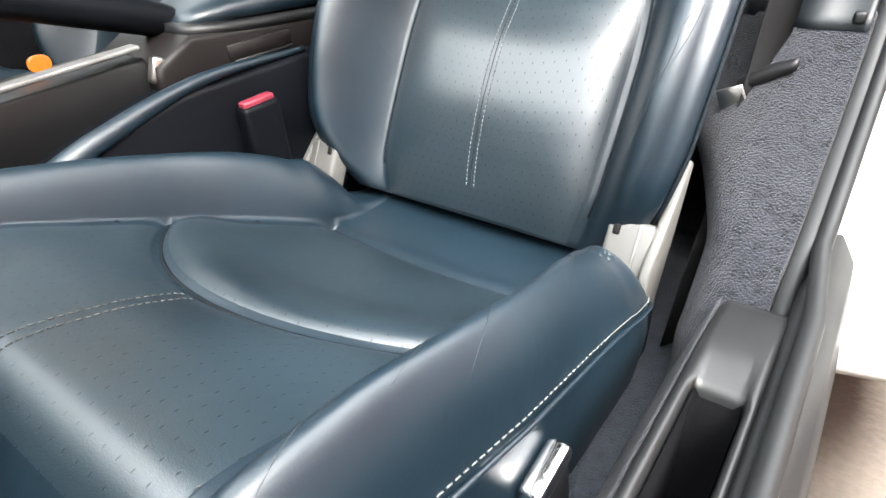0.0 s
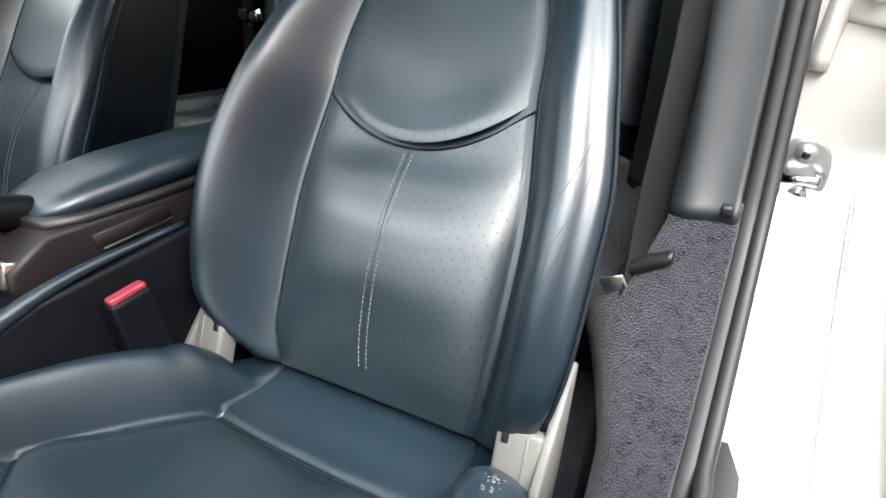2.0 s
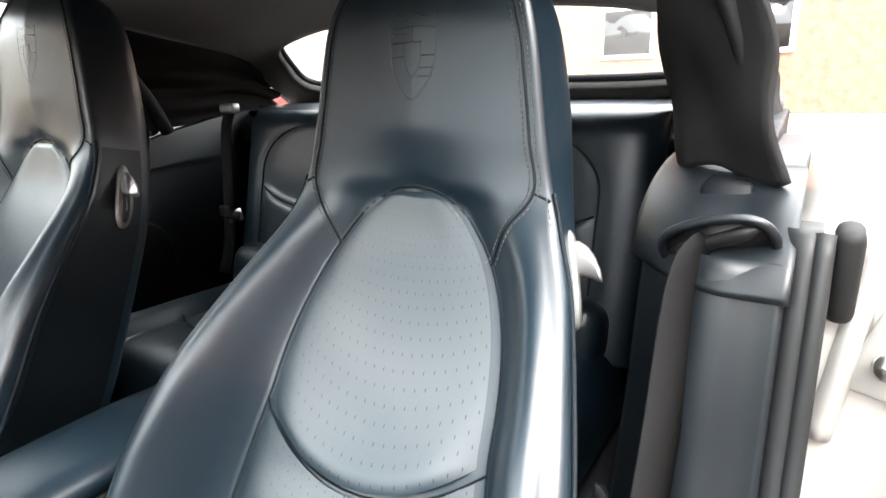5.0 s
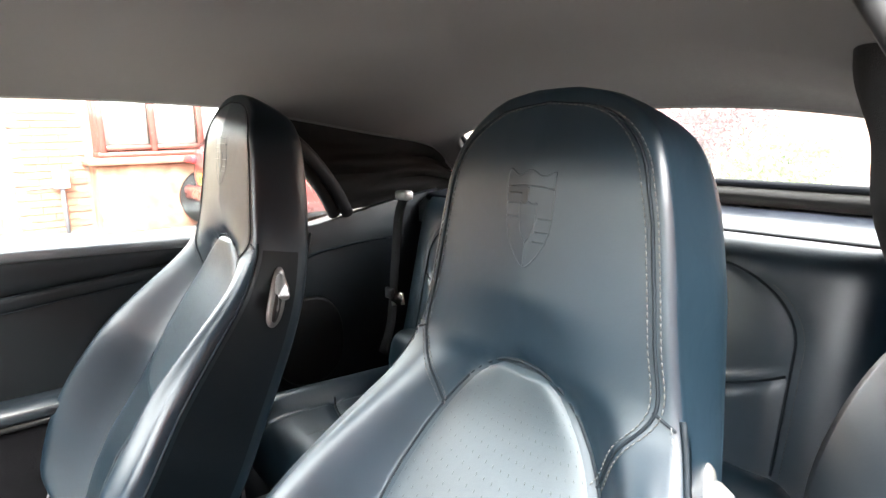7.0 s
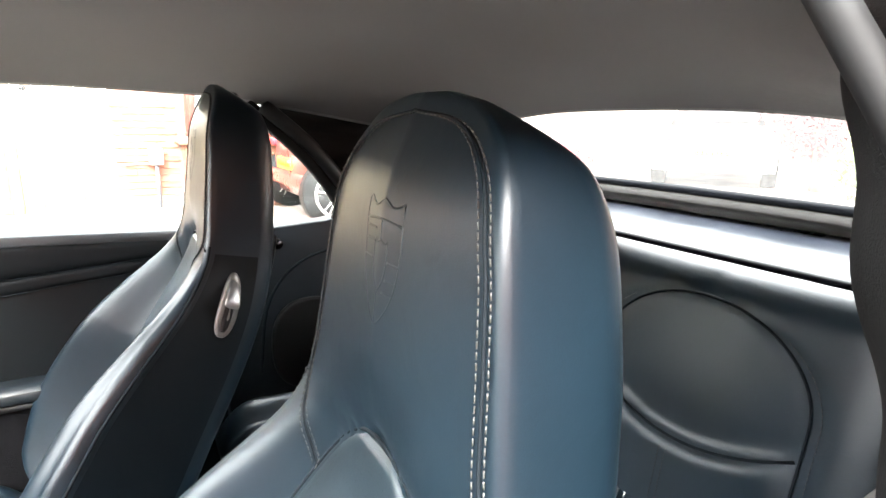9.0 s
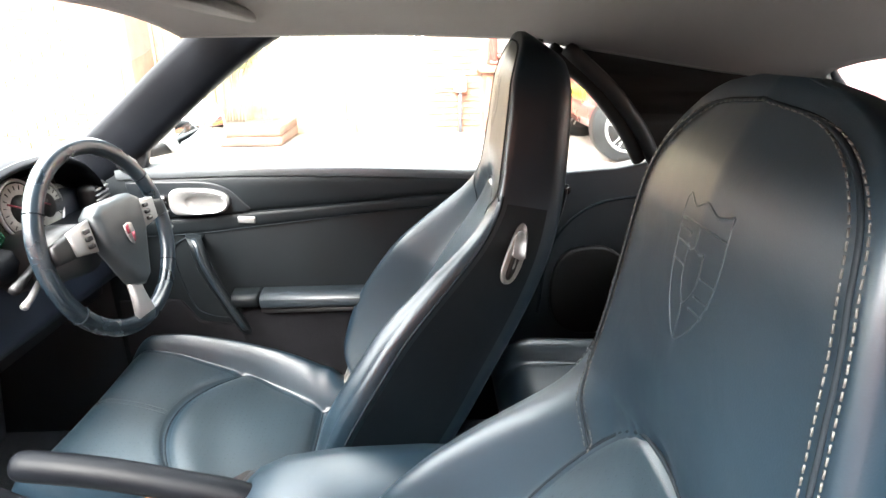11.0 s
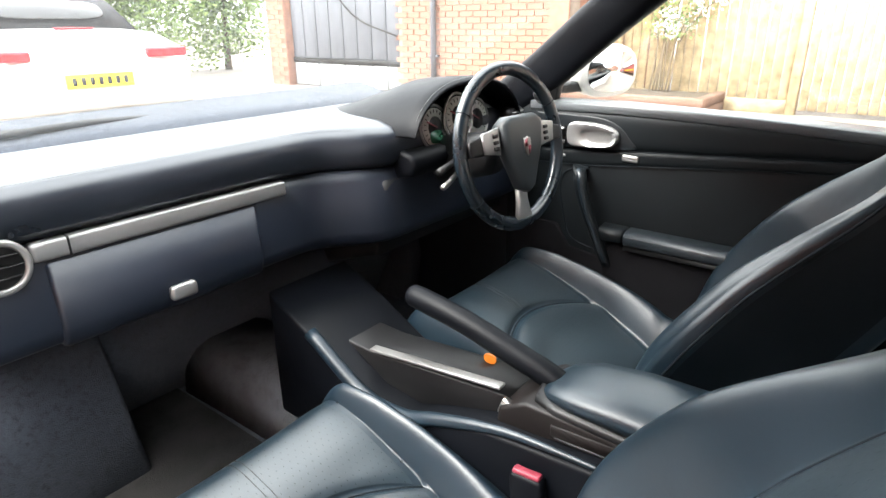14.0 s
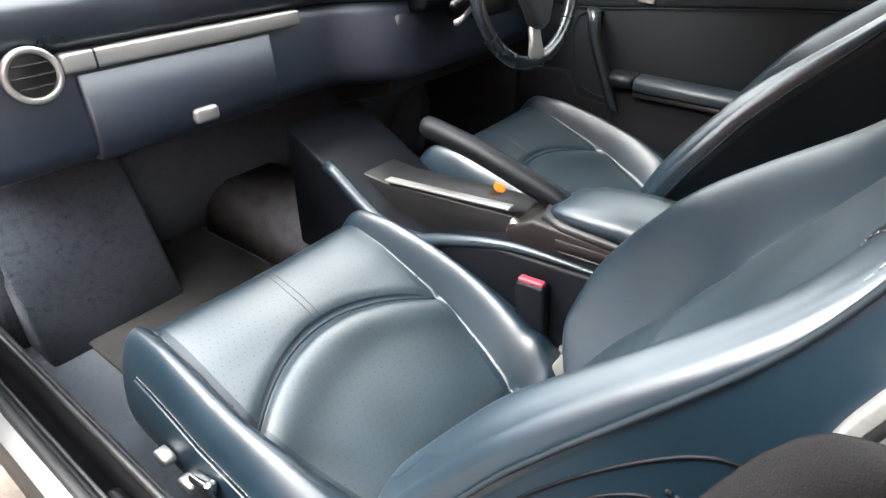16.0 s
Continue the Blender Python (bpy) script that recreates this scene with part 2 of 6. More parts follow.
LEAF = material("leaf", (0.07, 0.13, 0.03), 0.6, vary=0.6, vary_scale=3, fine=(0.16, 0.22, 0.06))
LEAF_RED = material("red_leaf", (0.12, 0.035, 0.04), 0.6, vary=0.5, vary_scale=4)
PETAL = material("petal", (0.85, 0.8, 0.74), 0.7)
BARK = material("bark", (0.12, 0.09, 0.06), 0.9, grain=0.006, grain_scale=60)
CURTAIN = material("net_curtain", (0.75, 0.75, 0.73), 0.9, vary=0.12, vary_scale=30)
TILE = material("roof_tile", (0.16, 0.09, 0.07), 0.85, vary=0.4, vary_scale=5)
SOIL = material("soil", (0.06, 0.045, 0.03), 0.95, grain=0.01, grain_scale=60)
HOOD_LINING = material("hood_lining", (0.0105, 0.0103, 0.0103), 0.9, spec=0.2, grain=0.0008, grain_scale=700, vary=0.2)
HOOD = material("soft_top", (0.02, 0.02, 0.022), 0.85, grain=0.0006, grain_scale=700)


# ---- shape helpers ----
def part(name, bm, mat, parent=None, label="", smooth=True):
    """Links a bmesh as one mesh object, under a thing or a part."""
    me = bpy.data.meshes.new(name)
    bm.normal_update()
    bm.to_mesh(me)
    bm.free()
    if smooth:
        for p in me.polygons:
            p.use_smooth = True
    me.materials.append(mat)
    ob = new(name, me)
    if parent:
        ob.parent = parent
    if label:
        ob["label"] = label
    return ob


def thing(name, label, category, at=None, group="", kind=""):
    ob = new(name)
    if at is not None:
        ob.matrix_basis = at
    return tagged(ob, label, category, group, kind)


def shift(bm, m):
    bmesh.ops.transform(bm, matrix=m, verts=bm.verts)
    return bm


def join(*bms):
    """One bmesh out of several."""
    out = bms[0]
    for b in bms[1:]:
        me = bpy.data.meshes.new("t")
        b.to_mesh(me)
        b.free()
        out.from_mesh(me)
        bpy.data.meshes.remove(me)
    return out


def block(size, at=(0, 0, 0), bevel=0.004, seg=2, turn=(0, 0, 0)):
    """A box with rounded edges, about its middle."""
    bm = bmesh.new()
    bmesh.ops.create_cube(bm, size=1)
    bmesh.ops.scale(bm, vec=size, verts=bm.verts)
    if bevel:
        bmesh.ops.bevel(bm, geom=bm.edges[:], offset=min(bevel, min(size) * 0.48), segments=seg, affect="EDGES", profile=0.5)
    return shift(bm, pose(*at, *turn))


def loft(rings, closed=True, caps=True):
    """A skin over rings of equally many points; closed: each ring closes."""
    bm = bmesh.new()
    vs = [[bm.verts.new(p) for p in r] for r in rings]
    n = len(rings[0])
    for a, b in zip(vs, vs[1:]):
        for i in range(n if closed else n - 1):
            j = (i + 1) % n
            bm.faces.new((a[i], a[j], b[j], b[i]))
    if caps and closed:
        bm.faces.new(vs[0][::-1])
        bm.faces.new(vs[-1])
    bmesh.ops.recalc_face_normals(bm, faces=bm.faces)
    return bm


def tube(points, r, sides=8, closed=False):
    """A round rod along points; r is a radius or one for each point."""
    pts = [Vector(p) for p in points]
    rs = r if isinstance(r, (list, tuple)) else [r] * len(pts)
    rings, up = [], None
    for i, p in enumerate(pts):
        a, b = pts[i - 1] if i or closed else pts[0], pts[(i + 1) % len(pts)] if i < len(pts) - 1 or closed else pts[-1]
        d = (b - a).normalized()
        if up is None:
            up = d.orthogonal().normalized()
        up = (up - d * up.dot(d)).normalized()
        side = d.cross(up)
        rings.append([p + rs[i] * (math.cos(t) * up + math.sin(t) * side) for t in (2 * math.pi * k / sides for k in range(sides))])
    if closed:
        rings.append(rings[0])
    return loft(rings, True, not closed)


def prism(outline, depth, axis="x", at=0.0, bevel=0.003, seg=2):
    """An outline of (a, b) pairs given depth along axis, from at on; its rim is rounded."""
    bm = bmesh.new()
    put = {"x": lambda a, b, d: (d, a, b), "y": lambda a, b, d: (a, d, b), "z": lambda a, b, d: (a, b, d)}[axis]
    lo = [bm.verts.new(put(a, b, at)) for a, b in outline]
    hi = [bm.verts.new(put(a, b, at + depth)) for a, b in outline]
    n = len(outline)
    f0, f1 = bm.faces.new(lo[::-1]), bm.faces.new(hi)
    for i in range(n):
        bm.faces.new((lo[i], lo[(i + 1) % n], hi[(i + 1) % n], hi[i]))
    bmesh.ops.recalc_face_normals(bm, faces=bm.faces)
    if bevel:
        rim = [e for f in (f0, f1) for e in f.edges]
        bmesh.ops.bevel(bm, geom=list(set(rim)), offset=bevel, segments=seg, affect="EDGES", profile=0.5)
    return bm


def oval(w, h, n=32, power=2.0, cx=0.0, cy=0.0):
    """An outline: an ellipse, or squarer with a higher power."""
    out = []
    for k in range(n):
        t = 2 * math.pi * k / n
        c, s = math.cos(t), math.sin(t)
        out.append((cx + w / 2 * math.copysign(abs(c) ** (2 / power), c), cy + h / 2 * math.copysign(abs(s) ** (2 / power), s)))
    return out


def curve_pts(pts, n=24):
    """A smooth line of n points through pts (Catmull-Rom)."""
    p = [Vector(q) for q in pts]
    p = [2 * p[0] - p[1]] + p + [2 * p[-1] - p[-2]]
    out = []
    for k in range(n):
        s = k / (n - 1) * (len(p) - 3)
        i = min(int(s), len(p) - 4)
        t = s - i
        a, b, c, d = p[i : i + 4]
        out.append(0.5 * (2 * b + (c - a) * t + (2 * a - 5 * b + 4 * c - d) * t * t + (3 * b - a - 3 * c + d) * t ** 3))
    return out


def lerp_table(table, x):
    """The value at x of a table of (x, value), along a smooth curve that doesn't overshoot."""
    if x <= table[0][0]:
        return table[0][1]
    if x >= table[-1][0]:
        return table[-1][1]
    n = len(table)
    i = next(k for k in range(n - 1) if x <= table[k + 1][0])

    def rise(k):
        return (table[k + 1][1] - table[k][1]) / (table[k + 1][0] - table[k][0])

    def slope(k):
        if k == 0:
            return rise(0)
        if k == n - 1:
            return rise(n - 2)
        p, q = rise(k - 1), rise(k)
        return 0.0 if p * q <= 0 else 2 * p * q / (p + q)

    h = table[i + 1][0] - table[i][0]
    t = (x - table[i][0]) / h
    a, b = slope(i) * h, slope(i + 1) * h
    u, v = table[i][1], table[i + 1][1]
    return u * (2 * t ** 3 - 3 * t * t + 1) + a * (t ** 3 - 2 * t * t + t) + v * (3 * t * t - 2 * t ** 3) + b * (t ** 3 - t * t)


def stitches(line, length=0.0042, gap=0.0017, r=0.0006):
    """Stitches of even length along a line of points."""
    pts = [Vector(p) for p in line]
    run = [0.0]
    for a, b in zip(pts, pts[1:]):
        run.append(run[-1] + (b - a).length)

    def at(d):
        k = max(0, min(len(run) - 2, next((i for i, w in enumerate(run) if w > d), len(run)) - 1))
        return pts[k].lerp(pts[k + 1], (d - run[k]) / max(1e-9, run[k + 1] - run[k]))

    bm = bmesh.new()
    for k in range(int(run[-1] / (length + gap))):
        p, q = at(k * (length + gap)), at(k * (length + gap) + length)
        d = (q - p).normalized()
        u = d.orthogonal().normalized() * r
        v = d.cross(u)
        ring = [[bm.verts.new(c + o) for o in (u, v, -u, -v)] for c in (p, q)]
        for i in range(4):
            bm.faces.new((ring[0][i], ring[0][(i + 1) % 4], ring[1][(i + 1) % 4], ring[1][i]))
        bm.faces.new(ring[0][::-1])
        bm.faces.new(ring[1])
    bmesh.ops.recalc_face_normals(bm, faces=bm.faces)
    return bm


def sheet(fn, us, vs, thick=0.0, uv=None):
    """A surface fn(u, v) -> point over the grids us and vs."""
    bm = bmesh.new()
    g = [[bm.verts.new(fn(u, v)) for u in us] for v in vs]
    lay = bm.loops.layers.uv.new("UVMap") if uv else None
    at = {}
    if uv:
        for r, v in zip(g, vs):
            for q, u in zip(r, us):
                at[q] = uv(u, v)
    for r0, r1 in zip(g, g[1:]):
        for i in range(len(us) - 1):
            f = bm.faces.new((r0[i], r0[i + 1], r1[i + 1], r1[i]))
            if uv:
                for lp in f.loops:
                    lp[lay].uv = at[lp.vert]
    if thick:
        bmesh.ops.recalc_face_normals(bm, faces=bm.faces)
        bmesh.ops.solidify(bm, geom=bm.faces[:], thickness=thick)
    return bm


def grid(a, b, n):
    return [a + (b - a) * k / (n - 1) for k in range(n)]


# ---- front seats ----
HALF = [(-0.02, 0.20), (0.02, 0.235), (0.06, 0.252), (0.12, 0.262), (0.25, 0.267), (0.36, 0.25), (0.46, 0.224), (0.54, 0.20), (0.60, 0.177), (0.65, 0.161), (0.70, 0.151), (0.78, 0.138), (0.82, 0.128), (0.85, 0.114), (0.873, 0.092), (0.888, 0.063), (0.8955, 0.025)]
THICK = [(-0.02, 0.09), (0.1, 0.12), (0.4, 0.12), (0.6, 0.105), (0.75, 0.095), (0.85, 0.085), (0.8955, 0.03)]
BULGE = [(-0.02, 0.016), (0.02, 0.06), (0.08, 0.095), (0.2, 0.112), (0.34, 0.099), (0.46, 0.067), (0.56, 0.034), (0.64, 0.010), (0.70, 0.0)]
LUMBAR = [(-0.02, 0.0), (0.03, 0.012), (0.08, 0.024), (0.14, 0.031), (0.19, 0.030), (0.25, 0.018), (0.30, 0.003), (0.33, 0.0)]
LEAN = [(-0.05, 27), (0.3, 28), (0.45, 31.5), (0.53, 28), (0.6, 16), (0.68, 8), (0.9, 5)]


def make_spine():
    """Points (v, y, z, lean) of the curved line up the seat back's front."""
    out, y, z = [], -0.037 + 0.05 * math.sin(radians(27)), -0.05 * math.cos(radians(27))
    for k in range(240):
        v = -0.05 + 0.004 * k
        a = radians(lerp_table(LEAN, v))
        out.append((v, y, z, a))
        y, z = y - 0.004 * math.sin(a), z + 0.004 * math.cos(a)
    return out


SPINE = make_spine()


def bend(p):
    """Takes a point (across, out, up) of the straight seat back to its place on the curved one."""
    s = max(0, min(len(SPINE) - 2, (p[2] + 0.05) / 0.004))
    i = int(s)
    t = s - i
    v, y, z, a = [q + (r - q) * t for q, r in zip(SPINE[i], SPINE[i + 1])]
    return Vector((p[0], y + p[1] * math.cos(a), z + p[1] * math.sin(a)))


def insert_half(v):
    """Half the width of the seat back's inner panel at height v."""
    if v < 0.38:
        return lerp_table([(-0.02, 0.15), (0.05, 0.163), (0.2, 0.166), (0.38, 0.146)], v)
    if v > 0.637:
        return 0.0
    return 0.146 * math.sqrt(max(0, 1 - ((v - 0.38) / 0.257) ** 2))


def back_front(u, v):
    """How far the seat back's front stands out at u across and v up."""
    hw, ui, a = lerp_table(HALF, v), insert_half(v), abs(u)
    if v < 0.637 and a < ui:
        w = 0.003 - 0.003 * (1 - (a / max(ui, 1e-6)) ** 2) + lerp_table(LUMBAR, v) * (1 - (a / max(ui, 1e-6)) ** 4)
        return w - 0.003 * max(0, 1 - (ui - a) / 0.014) ** 2
    s = min(1, (a - ui) / max(hw - ui, 1e-6))
    head = 0.02 * min(1, max(0, (v - 0.62) / 0.08)) * (1 - 0.5 * s)
    q = min(1, s / 0.64)
    crest = 0.25 * math.sin(math.pi / 2 * q) + 0.75 * (0.5 - 0.5 * math.cos(math.pi * q)) if s < 0.64 else 1 - 0.36 * ((s - 0.64) / 0.36) ** 2
    w = lerp_table(BULGE, v) * crest + head
    if ui > 0:
        w -= 0.002 * max(0, 1 - (a - ui) / 0.012) ** 2
    elif v < 0.68:
        w -= 0.007 * max(0, 1 - math.hypot(v - 0.637, a * 0.4) / 0.02) ** 2
    return w


def back_squeeze(w, v):
    """Rounds the seat back off towards its top and its foot."""
    mid = -0.45 * lerp_table(THICK, v)
    if v > 0.80:
        w = mid + (w - mid) * math.sqrt(max(0.0, 1 - ((v - 0.80) / 0.0975) ** 2))
    if v < 0.05:
        w = mid + (w - mid) * math.sqrt(max(0.0, 1 - ((0.05 - v) / 0.1) ** 2))
    return w


def back_point(a, v, side):
    """A point of the seat back: a from -1 to 1 across, side 1 the front and -1 the rear."""
    hw, t = lerp_table(HALF, v), lerp_table(THICK, v)
    return Vector((a * hw, back_squeeze(back_front(a * hw, v) if side > 0 else -t, v), v))


def flank_half(v, w):
    """Half the seat back's width at height v and depth w: the flanks close in towards the rear."""
    hw, t = lerp_table(HALF, v), lerp_table(THICK, v)
    fe = back_front(hw, v)
    pull = lerp_table([(0.0, 0.05), (0.2, 0.066), (0.4, 0.056), (0.56, 0.03), (0.66, 0.008), (0.72, 0.0)], v)
    return hw - pull * max(0.0, min(1.0, (fe - w) / (fe + t)))


def back_ring(v):
    """The seat back's outline at height v: padded front, flat sides, plain rear."""
    hw, t = lerp_table(HALF, v), lerp_table(THICK, v)
    ue = min(insert_half(v) if v < 0.6 else 0.0755, hw * 0.8)
    r, q = min(lerp_table([(0.0, 0.014), (0.54, 0.014), (0.68, 0.008), (0.9, 0.008)], v), hw * 0.35), min(0.03, hw * 0.4)
    fe = back_front(hw - r, v)
    out = []
    for k in grid(-1, 1, 65):
        a = abs(k)
        u = a / 0.5 * ue if a <= 0.5 else ue + (a - 0.5) / 0.5 * (hw - r - ue)
        out.append((math.copysign(u, k), back_front(u, v)))
    edge = [(hw - r + r * math.sin(b), fe - r + r * math.cos(b)) for b in (0.3, 0.6, 0.9, 1.2, 1.42)]
    edge += [(flank_half(v, w), w) for w in (fe - r + (-t + q - fe + r) * k for k in (0.1, 0.4, 0.7, 1.0))]
    hr = flank_half(v, -t + q)
    edge += [(hr - q + q * math.cos(b), -t + q - q * math.sin(b)) for b in (0.4, 0.8, 1.2, 1.57)]
    out += edge
    out += [(u, -t) for u in grid(hr - q - 0.01, -hr + q + 0.01, 11)]
    out += [(-u, w) for u, w in edge[::-1]]
    return [bend((u, back_squeeze(w, v), v)) for u, w in out]


def build_front_seat(m, label, outer):
    """A sports seat with one-piece back; its origin lies where cushion and back meet."""
    seat = thing("front_seat", label, "car seat", m, "front seats")
    rings = [back_ring(v) for v in grid(-0.02, 0.83, 108) + [0.83 + 0.0652 * math.sin(math.pi / 2 * k / 22) for k in range(1, 23)]]
    backrest = part("backrest", loft(rings), LEATHER, seat)

    def front(u, v, lift=0.003):
        hw = lerp_table(HALF, v)
        p = back_point(max(-1, min(1, u / hw)), v, 1)
        return bend((u, p.y + lift, v))

    def rear(u, v, lift=0.003):
        hw = lerp_table(HALF, v)
        p = back_point(max(-1, min(1, u / hw)), v, -1)
        return bend((u, p.y - lift, v))

    def roll(s):
        return 0.298 + 0.062 * s * s

    # lower and upper perforated panels of the back
    lower = sheet(lambda s, t: front(s * (insert_half(t * roll(s)) - 0.007), t * roll(s), 0.0048 * (1 - s ** 10) - 0.0008), grid(-1, 1, 33), grid(-0.05, 0.985, 46),
                  uv=lambda s, t: (s * 0.16, t * 0.31))
    part("lower_back_panel", lower, PERF, backrest, "perforated dark blue leather panel")

    def upper_point(s, t):
        t = math.sin(math.pi / 2 * t)
        v = roll(s) + 0.006 + t * (0.632 - roll(s) - 0.006)
        lip = 0.013 * math.exp(-(((v - roll(s)) / 0.05) ** 2)) * (1 - s ** 4)
        edge = 1 if v - roll(s) > 0.012 else math.sqrt(max(0.0, (v - roll(s)) / 0.012))
        return front(s * max(0.002, insert_half(v) - 0.007), v, (0.0045 + lip * edge) * (1 - s ** 6) * min(1, (1 - t) * 40) - 0.0008)

    upper = sheet(upper_point, grid(-1, 1, 33), grid(0, 1, 60), uv=lambda s, t: (s * 0.145, 0.33 + t * 0.3))
    part("upper_back_panel", upper, PERF, backrest, "perforated dark blue leather panel")
    seam = [front(0.0058, v, 0.0046) for v in grid(0.02, 0.292, 120)]
    seam2 = [front(-0.0058, v, 0.0046) for v in grid(0.02, 0.292, 120)]
    part("back_stitching", join(stitches(seam), stitches(seam2)), THREAD, backrest, "pale double stitching")
    part("back_seam", tube([front(0.0, v, 0.0040) for v in grid(0.02, 0.295, 60)], 0.0005, 5), PIPING, backrest)
    # piping round the inner panel
    arch = [(insert_half(v), v) for v in grid(0.02, 0.60, 34)] + [(insert_half(v), v) for v in grid(0.607, 0.6369, 12)]
    line = [front(u, v, 0.0008) for u, v in arch] + [front(-u, v, 0.0008) for u, v in arch[::-1]]
    part("panel_piping", tube(line, 0.0018, 6), PIPING, backrest)
    part("roll_piping", tube([front(s * insert_half(roll(s)), roll(s), 0.002) for s in grid(-1, 1, 20)], 0.0013, 6), PIPING, backrest)
    # seams over the shoulders and up the head, each a double row of thread
    for sgn in (-1, 1):
        path = [(0.103, 0.56), (0.122, 0.60), (0.145, 0.64), (0.137, 0.69), (0.128, 0.75), (0.119, 0.80), (0.102, 0.843), (0.062, 0.873), (0.0, 0.882)]
        pts = curve_pts([(a, b, 0) for a, b in path], 110)
        part("head_seam", tube([front(sgn * p.x, p.y, 0.0004) for p in pts], 0.0016, 6), PIPING, backrest)
        part("head_stitching", join(stitches([front(sgn * (p.x - 0.0055), p.y, 0.0012) for p in pts]), stitches([front(sgn * (p.x + 0.0055), p.y, 0.0012) for p in pts])), THREAD_SEAM, backrest, "pale double stitching")
        cross = [front(sgn * u, 0.640 - 0.012 * (u - 0.143) / 0.03, 0.0003) for u in grid(0.143, 0.163, 6)]
        part("shoulder_seam", tube(cross, 0.0014, 6), PIPING, backrest)
        edge = [bend(back_point(sgn, v, 1) + Vector((-sgn * 0.006, 0.0022, 0))) for v in grid(0.05, 0.64, 60)]
        seam_line = [bend(back_point(sgn, v, 1) + Vector((sgn * 0.0005, -0.004, 0))) for v in grid(0.03, 0.64, 60)]
        part("edge_piping", tube(seam_line, 0.0026, 6), PIPING, backrest)
        def flank_skin(q, v):
            w = (1 - q) * (back_front(lerp_table(HALF, v), v) - 0.014) + q * (0.03 - lerp_table(THICK, v))
            return bend((sgn * (flank_half(v, w) + 0.0015), back_squeeze(w, v), v))

        flank = sheet(flank_skin, grid(0, 1, 6), grid(0.04, 0.63, 40))
        # the driver seat's flank has its shade painted in by darker leather
        part("side_panel", flank, LEATHER if outer < 0 else LEATHER_SHADED, backrest, "smooth dark leather side panel")
        part("edge_stitching", stitches(edge, 0.005, 0.003), THREAD, backrest, "pale edge stitching")
        # rear: seams and the side pad
        pts = curve_pts([(0.135, 0.66, 0), (0.12, 0.6, 0), (0.095, 0.54, 0)], 24)
        part("rear_seam", tube([rear(sgn * p.x, p.y, 0.001) for p in pts], 0.002, 6), PIPING, backrest)
        part("rear_stitching", stitches([rear(sgn * (p.x + 0.006), p.y, 0.002) for p in pts]), THREAD, backrest)
        # release lever by the shoulder: a long silver plate with a groove and a hooked finger piece
        def plate_point(a, b, lift):
            v, w = 0.560 + 0.046 * b, -0.042 + (0.0165 - 0.003 * b) * a + 0.004 * b
            return bend((sgn * (flank_half(v, w) + lift), w, v))

        lever = part("lever_plate", loft([[plate_point(k * a, k * b, h) for a, b in oval(2, 2, 28, 2.3)] for k, h in ((1.0, -0.004), (1.0, 0.003), (0.94, 0.0065), (0.8, 0.008), (0.4, 0.0085))]), STEEL_DULL, backrest, "silver release lever plate")
        part("lever_groove", loft([[plate_point(0.42 * a, 0.7 * b - 0.1, h) for a, b in oval(2, 2, 20, 2.6)] for h in (0.006, 0.0092)]), PLASTIC, lever, "dark groove")
        hook = [[plate_point(0.1 + wa * a, vb + ha * b, up) for a, b in oval(2, 2, 16, 2.6)] for vb, wa, ha, up in ((0.42, 0.55, 0.36, 0.004), (0.46, 0.55, 0.34, 0.012), (0.40, 0.62, 0.30, 0.021), (0.30, 0.72, 0.24, 0.027), (0.18, 0.75, 0.13, 0.031), (0.12, 0.6, 0.06, 0.032))]
        part("lever", loft(hook), SILVER, lever, "silver hooked finger lever")
    # a plain shield raised in the leather of the head
    shield = [(-0.85, 0.95), (-0.42, 0.86), (0.0, 0.97), (0.42, 0.86), (0.85, 0.95), (0.86, 0.2), (0.74, -0.3), (0.45, -0.7), (0.0, -0.98), (-0.45, -0.7), (-0.74, -0.3), (-0.86, 0.2), (-0.85, 0.95)]
    small = [(0.36 * a, 0.40 * b - 0.05) for a, b in shield]
    for n, path in enumerate((shield, small, [(-0.84, 0.62), (0.0, 0.66), (0.84, 0.62)], [(-0.85, 0.02), (-0.34, 0.02)], [(0.34, 0.02), (0.85, 0.02)], [(0.0, 0.64), (0.0, 0.34)], [(0.0, -0.46), (0.0, -0.96)], [(0.25, 0.5), (0.8, 0.5)], [(0.25, 0.3), (0.82, 0.3)], [(-0.8, -0.25), (-0.3, -0.25)], [(-0.7, -0.45), (-0.22, -0.45)])):
        pts = curve_pts([(a, b, 0) for a, b in path], 60 if n < 2 else 10)
        part("embossed_crest", tube([front(0.034 * p.x, 0.775 + 0.046 * p.y, -0.00105) for p in pts], 0.0015, 6), LEATHER, backrest, "plain shield embossed in the leather")
    # rear panel and its piping, belt slot on top
    oval_v = [(0.115 * math.sin(t), 0.30 + 0.27 * -math.cos(t)) for t in grid(0, 2 * math.pi, 60)]
    part("rear_piping", tube([rear(u, v, 0.002) for u, v in oval_v], 0.003, 6), PIPING, backrest)
    part("head_slot", shift(prism(oval(0.055, 0.022, 24, 2.5), 0.012, "z", 0.0, 0.003), Matrix.Translation(bend((0, -0.042, 0.874)))), BLACKGLASS, backrest, "dark plastic slot cover")

